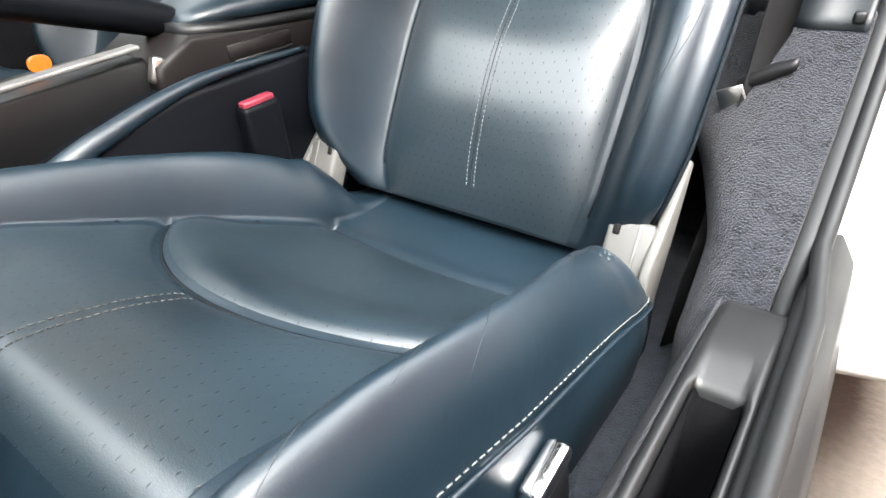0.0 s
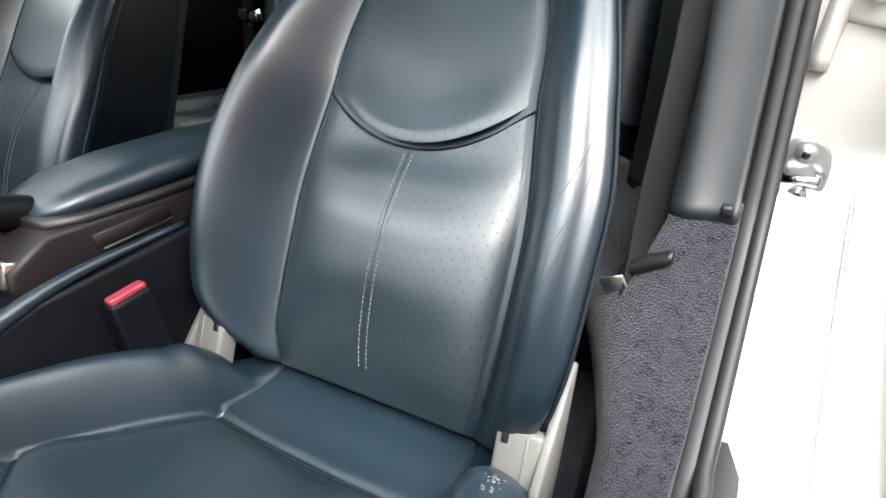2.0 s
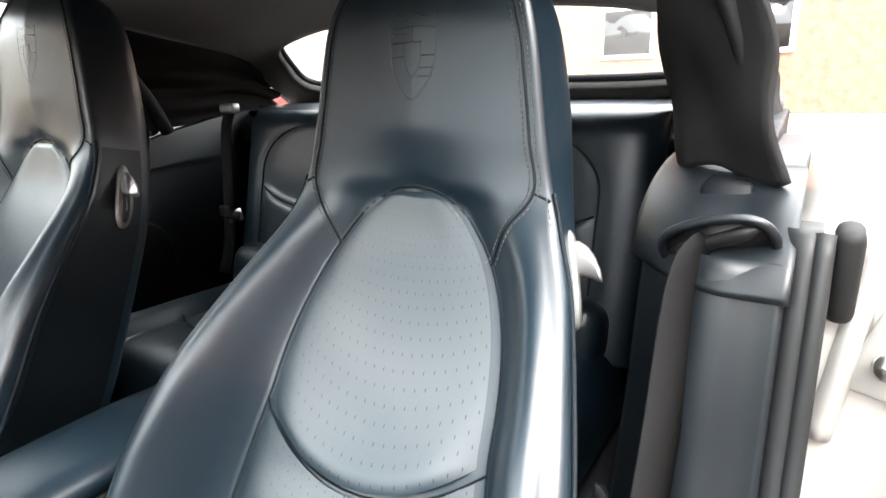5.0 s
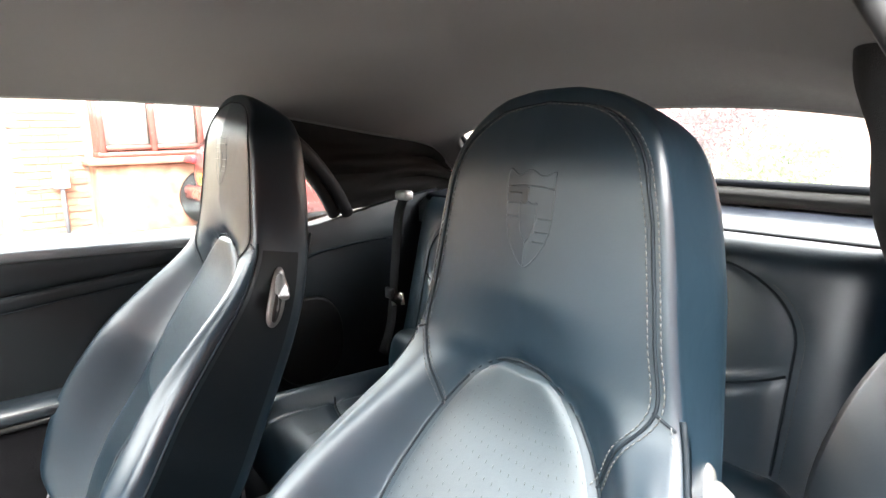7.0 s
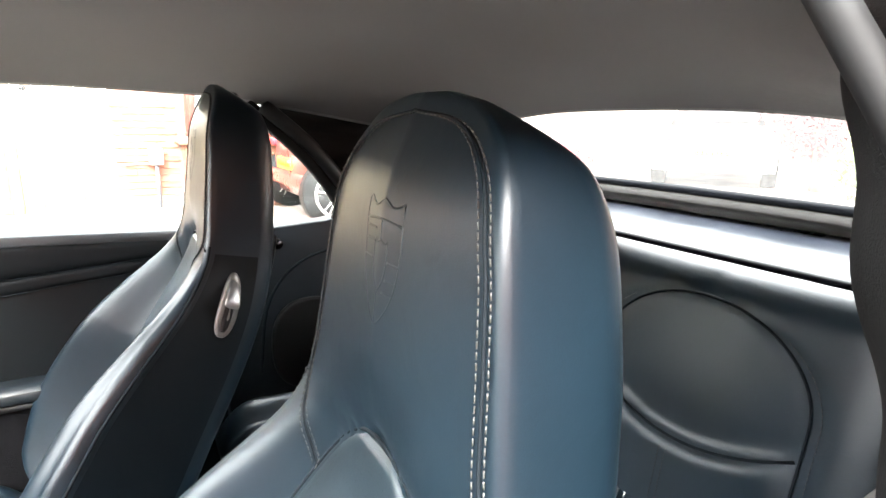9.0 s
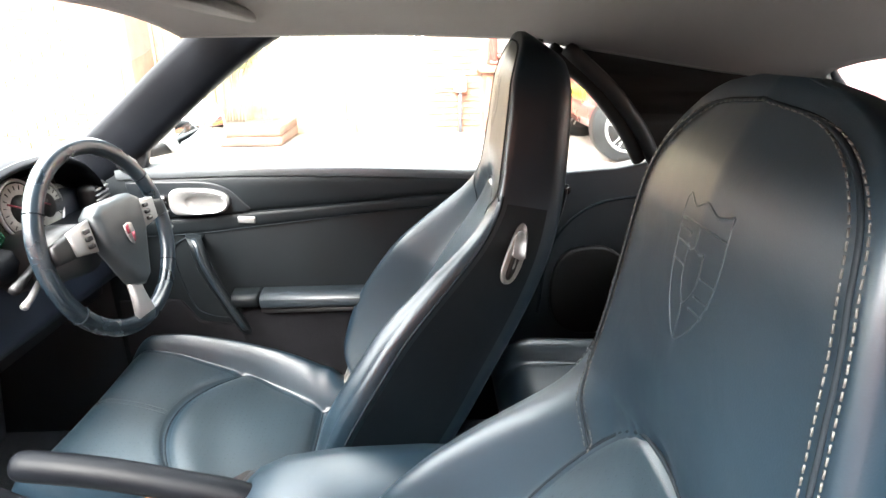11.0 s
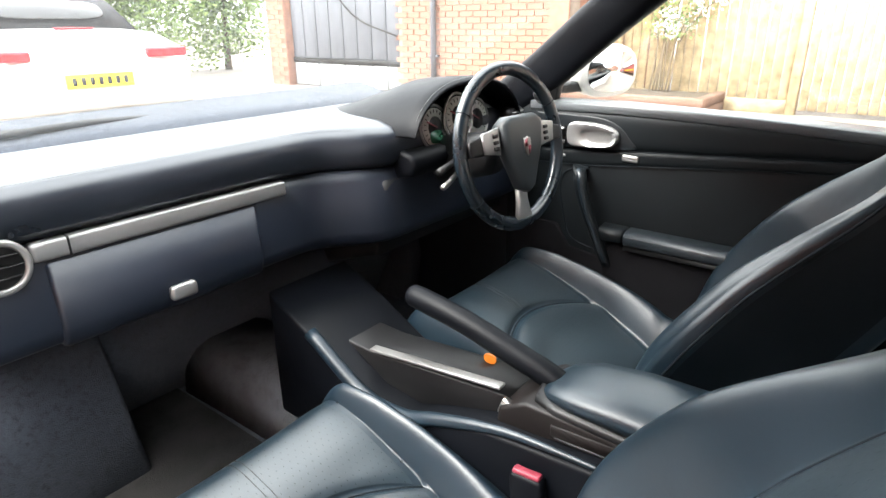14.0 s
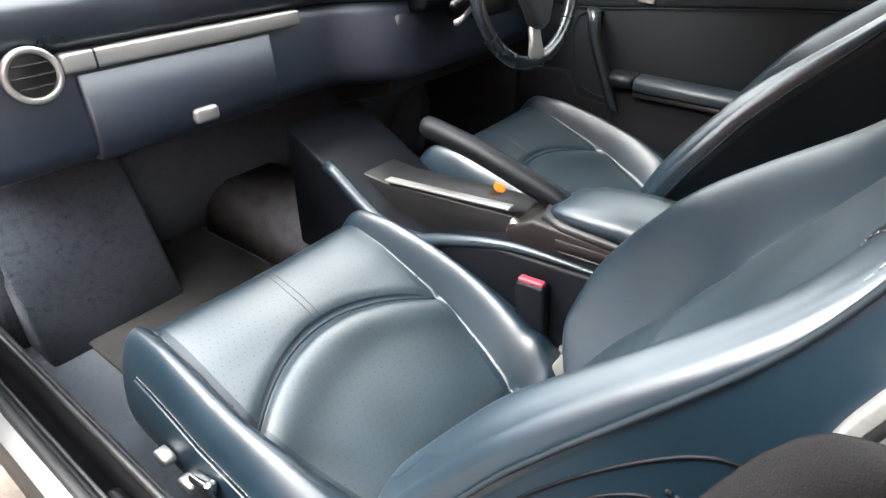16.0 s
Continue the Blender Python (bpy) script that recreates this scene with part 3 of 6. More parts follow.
    # cushion
    def cushion(x, y):
        """Height of the cushion's top at x across and y forward."""
        a, inner = abs(x), inset(y)
        h = lerp_table([(-0.08, -0.03), (-0.02, -0.04), (0.03, -0.042), (0.07, -0.036), (0.1, -0.022), (0.27, 0.045), (0.345, 0.075), (0.42, 0.103), (0.48, 0.114), (0.56, 0.11)], y)
        if a < inner:
            h -= 0.008 * (1 - (a / inner) ** 2)
            d = y - arc(x)
            h -= 0.007 * math.exp(-((d / 0.012) ** 2))
            h += (0.0065 * math.exp(-(((d + 0.042) / 0.036) ** 2))) if d < 0 else 0.0
            h -= 0.009 * math.exp(-(((y - 0.066) / 0.009) ** 2))
        else:
            s = min(1.0, (a - inner) / (width(y) - inner))
            up = lerp_table([(-0.04, 0.0), (-0.01, 0.012), (0.02, 0.055), (0.06, 0.085), (0.13, 0.085), (0.25, 0.074), (0.35, 0.058), (0.45, 0.036), (0.53, 0.02)], y)
            h += up * (math.sin(math.pi / 2 * s / 0.5) if s < 0.5 else 1 - 0.38 * ((s - 0.5) / 0.5) ** 1.5)
            h -= 0.010 * max(0, 1 - (a - inner) / 0.015) ** 2
        return h

    def inset(y):
        """Half the width between the bolsters' seams: narrow by the back, wide before it."""
        return lerp_table([(-0.06, 0.152), (0.064, 0.158), (0.15, 0.180), (0.26, 0.202), (0.5, 0.208)], y)

    def arc(x):
        """How far forward the inset pad reaches at x across."""
        return 0.348 - 0.085 * (x / 0.202) ** 2

    def width(y):
        """Half the cushion's width."""
        return 0.272 - 0.012 * max(0, (y - 0.3) / 0.23) - 0.03 * min(1.4, max(0, (0.06 - y) / 0.08)) ** 2

    def cush_point(a, y, side):
        hw = width(y)
        front_round = math.sqrt(max(0.0, 1 - max(0, (y - 0.475) / 0.085) ** 2)) if y > 0.475 else 1.0
        top = cushion(a * hw, y)
        bottom = -0.13
        mid = -0.05
        z = top if side > 0 else bottom
        k = max(0.0, 1 - abs(a) ** 24) ** 0.4
        z = mid + (z - mid) * k * (front_round if side > 0 else 1)
        return Vector((a * hw, y, z))

    ys = grid(-0.075, 0.5, 116) + [0.5 + 0.0595 * math.sin(math.pi / 2 * k / 12) for k in range(1, 13)]
    def column(c, y):
        """Columns of the cushion's mesh, so laid that one runs along each bolster's seam."""
        a, hw, edge = abs(c), width(y), min(inset(y), width(y) - 0.02)
        if a < 0.62:
            x = edge * math.sin(math.pi / 2 * a / 0.62)
        else:
            k = (a - 0.62) / 0.38
            x = edge + (hw - edge) * (0.5 * k * k + 0.5 * math.sin(math.pi / 2 * k))
        return math.copysign(x / hw, c)

    cc = grid(-1, 1, 125)
    rings = [[cush_point(column(c, y), y, 1) for c in cc] + [cush_point(column(c, y), y, -1) for c in cc[-2:0:-1]] for y in ys]
    cush = part("cushion", loft(rings), LEATHER, seat)

    def top(x, y, lift=0.003):
        hw = width(y)
        p = cush_point(max(-1, min(1, x / hw)), y, 1)
        return Vector((x, y, p.z + lift))

    def pad(s, t):
        y = 0.074 + t * (arc(s * 0.19) - 0.084)
        return top(s * (inset(y) - 0.011), y, 0.0034 * (1 - s ** 10) * (1 - (2 * t - 1) ** 12) + 0.0006)

    def thigh(s, t):
        y = arc(s * 0.197) + 0.010 + t * (0.50 - arc(s * 0.197))
        return top(s * (inset(y) - 0.011), y, 0.0034 * (1 - s ** 10) + 0.0006)

    part("cushion_panel", sheet(pad, grid(-1, 1, 41), grid(0, 1, 40), uv=lambda s, t: (pad(s, t).x, pad(s, t).y)), PERF, cush, "perforated dark blue leather panel")
    part("thigh_panel", sheet(thigh, grid(-1, 1, 41), grid(0, 1, 30), uv=lambda s, t: (thigh(s, t).x, thigh(s, t).y)), PERF, cush, "perforated dark blue leather panel")
    part("cushion_piping", tube([top(0.2 * s, arc(0.2 * s), 0.001) for s in grid(-1, 1, 40)], 0.0022, 6), PIPING, cush)
    part("cross_seam", tube([top(0.157 * s, 0.066, 0.0012) for s in grid(-1, 1, 30)], 0.0018, 6), PIPING, cush)
    for sgn in (-1, 1):
        part("bolster_seam", tube([top(sgn * inset(y), y, 0.0012) for y in grid(-0.03, 0.49, 60)], 0.0019, 6), PIPING, cush)
    mids = [[top(o, y, 0.0046) for y in grid(0.36, 0.535, 60)] for o in (-0.006, 0.006)]
    part("cushion_stitching", join(*[stitches(p) for p in mids]), THREAD_SEAM, cush, "pale double stitching")
    for sgn in (-1, 1):
        line = [Vector((sgn * (width(y) - 0.004), y, cush_point(sgn * 0.985, y, 1).z + 0.0052)) for y in grid(0.02, 0.47, 60)]
        part("bolster_stitching", stitches(line, 0.005, 0.0028, 0.0007), THREAD, cush, "pale edge stitching")
        part("bolster_piping", tube([p + Vector((sgn * 0.003, 0, -0.0075)) for p in line], 0.0024, 6), LEATHER, cush)
        # hinge cover and base side
        hinge = part("hinge_cover", shift(block((0.05, 0.032, 0.074), (0, 0, 0), 0.006, 3), pose(sgn * 0.226, 0.0, 0.012, 24, 0, 0)), SILVER_LIGHT, seat, "light grey hinge cover")
        part("hinge_notch", shift(block((0.008, 0.012, 0.022), (0, 0.012, 0.03), 0.002), pose(sgn * 0.212, 0.0, 0.012, 24, 0, 0)), PLASTIC, hinge, "dark slot")
        part("hinge_joint", shift(block((0.0025, 0.004, 0.07), (0, 0.0155, 0), 0.0008), pose(sgn * 0.236, 0.0, 0.012, 24, 0, 0)), STEEL_DULL, hinge)
        arm = prism([(0.035, -0.035), (0.03, 0.012), (-0.062, 0.105), (-0.07, 0.10), (-0.04, 0.02), (-0.01, -0.045)], 0.011, "x", sgn * 0.254 - 0.0055, 0.003)
        part("recline_arm", arm, SILVER_LIGHT, seat, "light grey recliner arm")
        side = prism([(-0.05, -0.16), (0.46, -0.16), (0.49, -0.06), (0.3, -0.045), (0.02, -0.05), (-0.05, -0.02)], 0.02, "x", sgn * 0.242 - 0.01, 0.005)
        part("side_trim", side, LEATHER_DARK, seat, "dark side trim")
        rail = block((0.03, 0.62, 0.03), (sgn * 0.19, 0.2, -0.165), 0.004)
        part("seat_rail", rail, PLASTIC, seat, "black steel runner")
    lever = block((0.012, 0.034, 0.085), (outer * 0.283, 0.275, -0.045), 0.005, 3, (-14, 0, 0))
    part("height_lever", join(lever, block((0.02, 0.05, 0.016), (outer * 0.281, 0.29, -0.002), 0.006, 3, (-14, 0, 0))), CHROME, seat, "bright metal height lever")
    for y, z in ((0.35, -0.06), (0.41, -0.045)):
        part("switch", shift(prism(oval(0.035, 0.022, 20, 2.5), 0.02, "x", outer * 0.278 - 0.01, 0.004), pose(0, y, z)), SILVER, seat, "silver seat switch")
    # fine creases where people slide in, caught light painted pale, and a scuffed patch
    if outer < 0:
        rnd = random.Random(5)
        for k in range(22):
            x, y, w = -0.228 + 0.008 * rnd.gauss(0, 0.6), 0.062 + 0.014 * rnd.gauss(0, 0.8), 0.0007 + 0.0012 * rnd.random()
            flake = loft([[top(x + w * q * c, y + 1.5 * w * q * d, h) for c, d in oval(2, 2, 9, 1.6 + rnd.random())] for q, h in ((1.0, 0.0002), (0.8, 0.0007))])
            part("scuff", flake, SCUFF, cush, "pale scuffed fleck in the leather")
        for k in range(9):
            y, x, long, slant = 0.05 + 0.045 * k, 0.198 + 0.02 * rnd.random(), 0.015 + 0.025 * rnd.random(), 0.06 + 0.03 * rnd.random()
            line = [top(outer * (x + long * q), y + slant * q - 0.02 * math.sin(3 * q), 0.0001) for q in grid(0, 1, 12)]
            part("crease", tube(line, [0.0001 + 0.00035 * math.sin(math.pi * q) for q in grid(0, 1, 12)], 5), WORN_LIT, cush, "fine crease in the leather")
        for k in range(6):
            v, u, bow = 0.05 + 0.035 * k, 0.195 + 0.035 * rnd.random(), 0.012 + 0.02 * rnd.random()
            line = [front(outer * (u + bow * math.sin(2.2 * q)), v + (0.09 + 0.01 * k) * q, 0.0002) for q in grid(0, 1, 16)]
            part("crease", tube(line, [0.0001 + 0.0003 * math.sin(math.pi * q) for q in grid(0, 1, 16)], 5), WORN_LIT, backrest, "fine crease in the leather")
    # padded cover of the side airbag on the outer flank
    def flank_point(q, v, lift):
        hw = lerp_table(HALF, v)
        a, b = back_front(hw, v) - 0.02, 0.03 - lerp_table(THICK, v)
        w = a + (b - a) * q
        return bend((outer * (flank_half(v, w) + lift), back_squeeze(w, v), v))

    for k, lift in ((1.0, 0.002), (0.72, 0.002)):
        ring = [flank_point(0.5 + 0.46 * k * a, 0.27 + 0.21 * k * b, lift) for a, b in oval(2, 2, 48, 3.2)]
        part("airbag_outline", tube(ring, 0.0016, 6, True), LEATHER_DARK, backrest, "sewn outline of the side airbag cover")
    part("airbag_mark", join(*[block((0.001, 0.004, 0.006), flank_point(0.5 + 0.06 * (k - 2), 0.43, 0.002), 0, 1) for k in range(5)]), PIPING, backrest)
    return seat


P_AT, D_AT = (-0.37, 0.0, 0.41), (0.377, 0.034, 0.447)
build_front_seat(pose(*P_AT), "dark blue leather front passenger seat, perforated panels, worn outer bolster", -1)
build_front_seat(pose(*D_AT), "dark blue leather driver seat beside the console, creased cushion bolster", 1)


# ---- the car's shell ----
def structure(name, bm, mat, label, category, smooth=True):
    return tagged(part(name, bm, mat, None, "", smooth), label, category, "", "structure")


# floor pan, tunnel carpet, sills
structure("floor", block((1.48, 2.6, 0.04), (0, 0.20, 0.255), 0.005), CARPET_LIT, "dark grey-blue carpeted floor of the car", "floor")
bulk = prism([(1.13, 0.27), (1.2, 0.27), (1.2, 1.0), (1.0, 0.95), (1.02, 0.5)], 1.36, "x", -0.68, 0.01)
structure("bulkhead", bulk, CARPET_LIT, "carpeted front bulkhead of the footwell", "wall")
tunnel = loft([[Vector((x * w, y, 0.27 + z)) for x, z in ((-1.15, 0), (-1.05, h * 0.6), (-0.9, h * 0.86), (-0.6, h), (0.6, h), (0.9, h * 0.86), (1.05, h * 0.6), (1.15, 0))] for y, w, h in ((-0.82, 0.09, 0.36), (-0.5, 0.095, 0.4), (-0.3, 0.1, 0.39), (-0.24, 0.105, 0.36), (-0.2, 0.11, 0.2), (-0.1, 0.1, 0.15), (1.1, 0.12, 0.15))])
structure("tunnel", tunnel, FLEECE, "grey fleece carpet over the centre tunnel", "carpet")
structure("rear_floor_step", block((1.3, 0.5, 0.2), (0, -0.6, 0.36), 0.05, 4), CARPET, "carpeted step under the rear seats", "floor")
mat_p = structure("floor_mat", block((0.42, 0.55, 0.012), (-0.36, 0.84, 0.284), 0.004), MAT, "dark brown-grey floor mat in the footwell", "mat")
for k in range(7):
    part("mat_bar", block((0.006, 0.011, 0.003), (-0.475 + 0.009 * k, 0.80 - 0.016 * k, 0.2915), 0.001, 1, (0, 0, 35)), SILVER, mat_p, "small raised metal bar")
for sgn, nm in ((-1, "left"), (1, "right")):
    kick = prism([(0.97, 0.27), (1.14, 0.27), (1.14, 0.75), (1.02, 0.72), (0.94, 0.46)], 0.05, "x", sgn * 0.64 - 0.025, 0.015, 3)
    structure("footwell_side_" + nm, kick, CARPET_LIT, "grey-blue carpet on the footwell side", "carpet")

structure("footrest", prism([(0.86, 0.27), (1.0, 0.62), (1.04, 0.62), (1.04, 0.27)], 0.30, "x", -0.645, 0.015, 3), CARPET_LIT, "blue-grey carpeted footrest board in the footwell", "carpet")
# headliner: a shallow vault over the cabin
def roof(u, v):
    """Inner skin of the soft top: u across from -1 to 1, v from the header to the rear."""
    y = 0.30 - v * 1.54
    half = lerp_table([(0, 0.52), (0.12, 0.58), (0.42, 0.60), (0.7, 0.60), (0.85, 0.66), (1, 0.68)], v)
    crown = lerp_table([(0, 1.335), (0.2, 1.365), (0.5, 1.36), (0.7, 1.31), (0.83, 1.25), (0.95, 1.07), (1, 1.035)], v)
    edge = lerp_table([(0, 1.292), (0.2, 1.292), (0.42, 1.28), (0.55, 1.25), (0.7, 1.21), (0.83, 1.18), (0.95, 1.05), (1, 1.03)], v)
    lift = max(0.0, -u) * lerp_table([(0, 0.035), (0.45, 0.03), (0.6, 0.0)], v)
    edge, crown = edge + lift, crown + 0.3 * lift
    return Vector((u * half, y, edge + (crown - edge) * (1 - abs(u) ** 2.6)))


us, vs = grid(-1, 1, 81), grid(0, 1, 100)
WC, WU, WV = 0.883, 0.84, 0.057


def window_reach(u, v):
    """1 on the rim of the rear window's opening, less inside."""
    return ((abs(u) / WU) ** 4 + (abs(v - WC) / WV) ** 4) ** 0.25


bm = bmesh.new()
g = [[bm.verts.new(roof(u, v)) for u in us] for v in vs]
gone = set()
for j in range(len(vs) - 1):
    for i in range(len(us) - 1):
        if window_reach((us[i] + us[i + 1]) / 2, (vs[j] + vs[j + 1]) / 2) < 1:
            gone |= {(j, i), (j, i + 1), (j + 1, i), (j + 1, i + 1)}
        else:
            bm.faces.new((g[j][i], g[j][i + 1], g[j + 1][i + 1], g[j + 1][i]))
for j, i in gone:
    if g[j][i].link_faces:
        k = window_reach(us[i], vs[j])
        g[j][i].co = roof(us[i] / k, WC + (vs[j] - WC) / k)
bmesh.ops.delete(bm, geom=[v for v in bm.verts if not v.link_faces], context="VERTS")
bmesh.ops.recalc_face_normals(bm, faces=bm.faces)
bmesh.ops.solidify(bm, geom=bm.faces[:], thickness=0.025)
structure("ceiling", bm, HEADLINER, "dark grey cloth headliner of the soft top", "ceiling")
rw = sheet(lambda u, v: roof(u, v) + Vector((0, -0.008, 0.008)), grid(-WU, WU, 20), grid(WC - WV, WC + WV, 10))
pane = structure("rear_window", rw, GLASS_VEILED, "wide heated rear window glass", "window")
pane.visible_shadow = False
rim = []
for k in range(80):
    t = 2 * math.pi * k / 80
    c, s = math.cos(t), math.sin(t)
    rim.append(roof(WU * math.copysign(abs(c) ** 0.5, c), WC + WV * math.copysign(abs(s) ** 0.5, s)))
structure("rear_window_seal", tube(rim, 0.009, 8, True), LEATHER_DARK, "black trim round the rear window", "trim")
for u0, u1, v0, v1 in ((0.55, 0.98, 0.22, 0.30), (-0.2, 0.55, 0.18, 0.22), (0.98, 0.62, 0.52, 0.60), (0.62, -0.9, 0.60, 0.60)):
    structure("roof_seam", tube([roof(u0 + (u1 - u0) * k, v0 + (v1 - v0) * k) + Vector((0, 0, 0.0005)) for k in grid(0, 1, 30)], 0.0016, 6), HOOD_LINING, "fine sewn seam in the headliner", "trim")
for v in (0.16, 0.45, 0.715):
    structure("roof_bow_trim", tube([roof(u, v) + Vector((0, 0, -0.003)) for u in grid(-0.97, 0.97, 40)], 0.014 if v > 0.6 else 0.005, 8), HEADLINER, "sewn seam over a hood bow", "trim")

# sides of the cabin, right: door, quarter, pillars
door_face = prism([(0.52, 0.99), (0.1, 0.975), (-0.36, 0.952), (-0.36, 0.265), (0.62, 0.265), (0.62, 0.95)], 0.06, "x", 0.665, 0.006)
door = thing("door_1", "black leather driver door panel, closed, with pull handle and pocket", "door", kind="structure")
part("door_panel", door_face, LEATHER_PANEL, door)
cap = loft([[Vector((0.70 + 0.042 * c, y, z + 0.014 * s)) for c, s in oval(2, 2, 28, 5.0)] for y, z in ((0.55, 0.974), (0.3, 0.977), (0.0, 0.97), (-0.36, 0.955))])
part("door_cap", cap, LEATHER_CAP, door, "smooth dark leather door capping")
part("cap_stitching", stitches([(0.6605, y, lerp_table([(-0.36, 0.960), (0.0, 0.975), (0.3, 0.982), (0.55, 0.979)], y)) for y in grid(-0.35, 0.5, 60)]), THREAD, door)
part("window_seal", tube([(0.735, 0.55, 0.982), (0.735, 0.0, 0.978), (0.735, -0.36, 0.963)], 0.006, 6), RUBBER, door)
# the band under the cap and the belt line, softly padded between their seams
TOP_SEAM = [(-0.355, 0.915), (-0.224, 0.911), (0.0, 0.896), (0.25, 0.879), (0.43, 0.866), (0.53, 0.862)]
LOW_SEAM = [(-0.355, 0.893), (-0.195, 0.882), (0.0, 0.866), (0.25, 0.842), (0.38, 0.829), (0.53, 0.822)]


def pad(lo, hi, depth, y0, y1):
    """A strip of padding on the door between two lines of height, swelling by depth."""
    return sheet(lambda u, v: Vector((0.6655 - depth * (1 - abs(2 * v - 1) ** 4), u, lo(u) + (hi(u) - lo(u)) * v)), grid(y0, y1, 30), grid(0, 1, 12), 0.002)


part("upper_band", pad(lambda y: lerp_table(TOP_SEAM, y) + 0.0015, lambda y: lerp_table([(-0.36, 0.948), (0.0, 0.962), (0.3, 0.966), (0.55, 0.963)], y), 0.006, -0.355, 0.53), LEATHER_PANEL, door)
part("belt_band", pad(lambda y: lerp_table(LOW_SEAM, y) + 0.0015, lambda y: lerp_table(TOP_SEAM, y) - 0.0015, 0.004, -0.355, 0.53), LEATHER_PANEL, door)
for table in (TOP_SEAM, LOW_SEAM):
    part("panel_seam", tube([(0.6625, y, lerp_table(table, y)) for y in grid(-0.355, 0.53, 40)], 0.0016, 6), PIPING, door, "sewn seam across the door panel")
# the lower field with its rounded front end
field = curve_pts([(0.664, 0.37, 0.826), (0.664, 0.425, 0.812), (0.664, 0.448, 0.785), (0.664, 0.446, 0.73), (0.664, 0.421, 0.64), (0.664, 0.385, 0.612), (0.664, 0.33, 0.602)], 30)
part("field_seam", tube(field, 0.002, 6), PIPING, door, "seam round the lower door field")
# armrest: a short block by the handle and the long pocket lid
def rest(y0, y1, z, deep):
    return loft([[Vector((0.655 - d * deep * k, y, z + h * k)) for d, h in ((0, 0.006), (0.7, 0.003), (0.93, -0.002), (1, -0.009), (0.98, -0.022), (0.9, -0.028), (0, -0.03))] for y, k in ((y0, 0.85), (y0 - 0.004, 1.0), ((y0 + y1) / 2, 1.0), (y1 + 0.004, 1.0), (y1, 0.85))])
part("armrest_block", rest(0.312, 0.246, 0.682, 0.05), LEATHER_PANEL, door, "short armrest block by the handle")
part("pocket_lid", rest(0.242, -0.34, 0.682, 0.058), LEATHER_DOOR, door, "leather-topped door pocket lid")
part("pocket_stitching", stitches([(0.5985, y, 0.6775) for y in grid(0.235, -0.33, 40)]), THREAD, door)
part("pocket_rail", loft([[Vector((0.61 + 0.004 * c, y, 0.645 + 0.006 * s)) for c, s in oval(2, 2, 10, 3)] for y in (0.24, -0.34)]), PLASTIC, door, "black rail below the lid")
part("pocket_body", block((0.05, 0.64, 0.2), (0.645, -0.02, 0.545), 0.02, 3), CARPET_DARK, door, "dark carpeted door pocket")
# pull handle: a flat-backed stitched grip
gp = curve_pts([(0.662, 0.388, 0.824), (0.632, 0.384, 0.83), (0.612, 0.372, 0.815), (0.606, 0.362, 0.775), (0.608, 0.342, 0.72), (0.612, 0.318, 0.665), (0.622, 0.292, 0.60), (0.645, 0.278, 0.555)], 26)
part("pull_handle", loft([[p + Vector((0.011 * c, 0.017 * s, 0.004 * s)) for c, s in oval(2, 2, 16, 3)] for p in gp]), LEATHER_PANEL, door, "leather pull handle")
part("handle_inlay", loft([[p + Vector((-0.0095 + 0.003 * c, 0.006 * s - 0.002, 0)) for c, s in oval(2, 2, 10, 2.5)] for p in gp[4:-3]]), LEATHER, door, "glossier strip along the handle")
part("handle_stitching", stitches([p + Vector((-0.0115, -0.0105, 0)) for p in gp[4:-3]]), THREAD_DARK, door)
# release lever in a silver teardrop at the rounded end of its carrier
carrier = curve_pts([(0.53, 0.957, 0), (0.42, 0.957, 0), (0.345, 0.954, 0), (0.298, 0.938, 0), (0.268, 0.908, 0), (0.256, 0.884, 0), (0.35, 0.876, 0), (0.53, 0.868, 0)], 40)
part("switch_carrier", prism([(p.x, p.y) for p in carrier], 0.008, "x", 0.656, 0.003, 3), TRIM_GLOSS, door, "dark carrier of the switches")


def drop(k, n=36):
    """A teardrop outline: straight in front, round at the rear."""
    out = []
    for i in range(n):
        a = 2 * math.pi * i / n
        c, s = math.cos(a), math.sin(a)
        w = 0.094 if c < 0 else 0.046
        out.append((0.388 + k * w * math.copysign(abs(c) ** (0.8 if c < 0 else 0.4), c), 0.910 + k * 0.032 * math.copysign(abs(s) ** 0.8, s)))
    return out


def hollow(k):
    return [(0.347 + 0.047 * k * (a + 0.12 * b), 0.906 + 0.022 * k * b) for a, b in oval(2, 2, 36, 2.4)]


def ring_at(pairs, x):
    return [Vector((x, a, b)) for a, b in pairs]


part("release_bezel", loft([ring_at(drop(1.0), 0.657), ring_at(drop(1.0), 0.648), ring_at(drop(0.95), 0.6435), ring_at(drop(0.86), 0.642), ring_at(hollow(1.06), 0.6425), ring_at(hollow(1.0), 0.645), ring_at(hollow(0.93), 0.649), ring_at(hollow(0.75), 0.6515), ring_at(hollow(0.3), 0.652)]), SILVER, door, "silver door release surround with a finger hollow")
for k in range(2):
    sw = part("window_switch", block((0.014, 0.024, 0.026), (0.652, 0.449 + 0.029 * k, 0.914), 0.004, 2, (0, -12, 0)), BLACKGLASS, door, "black window switch")
    part("switch_edge", block((0.005, 0.018, 0.006), (0.643, 0.449 + 0.029 * k, 0.922), 0.002, 2), SILVER, sw, "silver switch edge")
    part("lower_switch", block((0.008, 0.024, 0.012), (0.653, 0.449 + 0.029 * k, 0.885), 0.003, 2), PLASTIC, door, "low black switch")
part("door_badge", block((0.008, 0.042, 0.017), (0.6585, 0.263, 0.861), 0.004, 3, (3, 0, 0)), SILVER, door, "small silver badge plate")
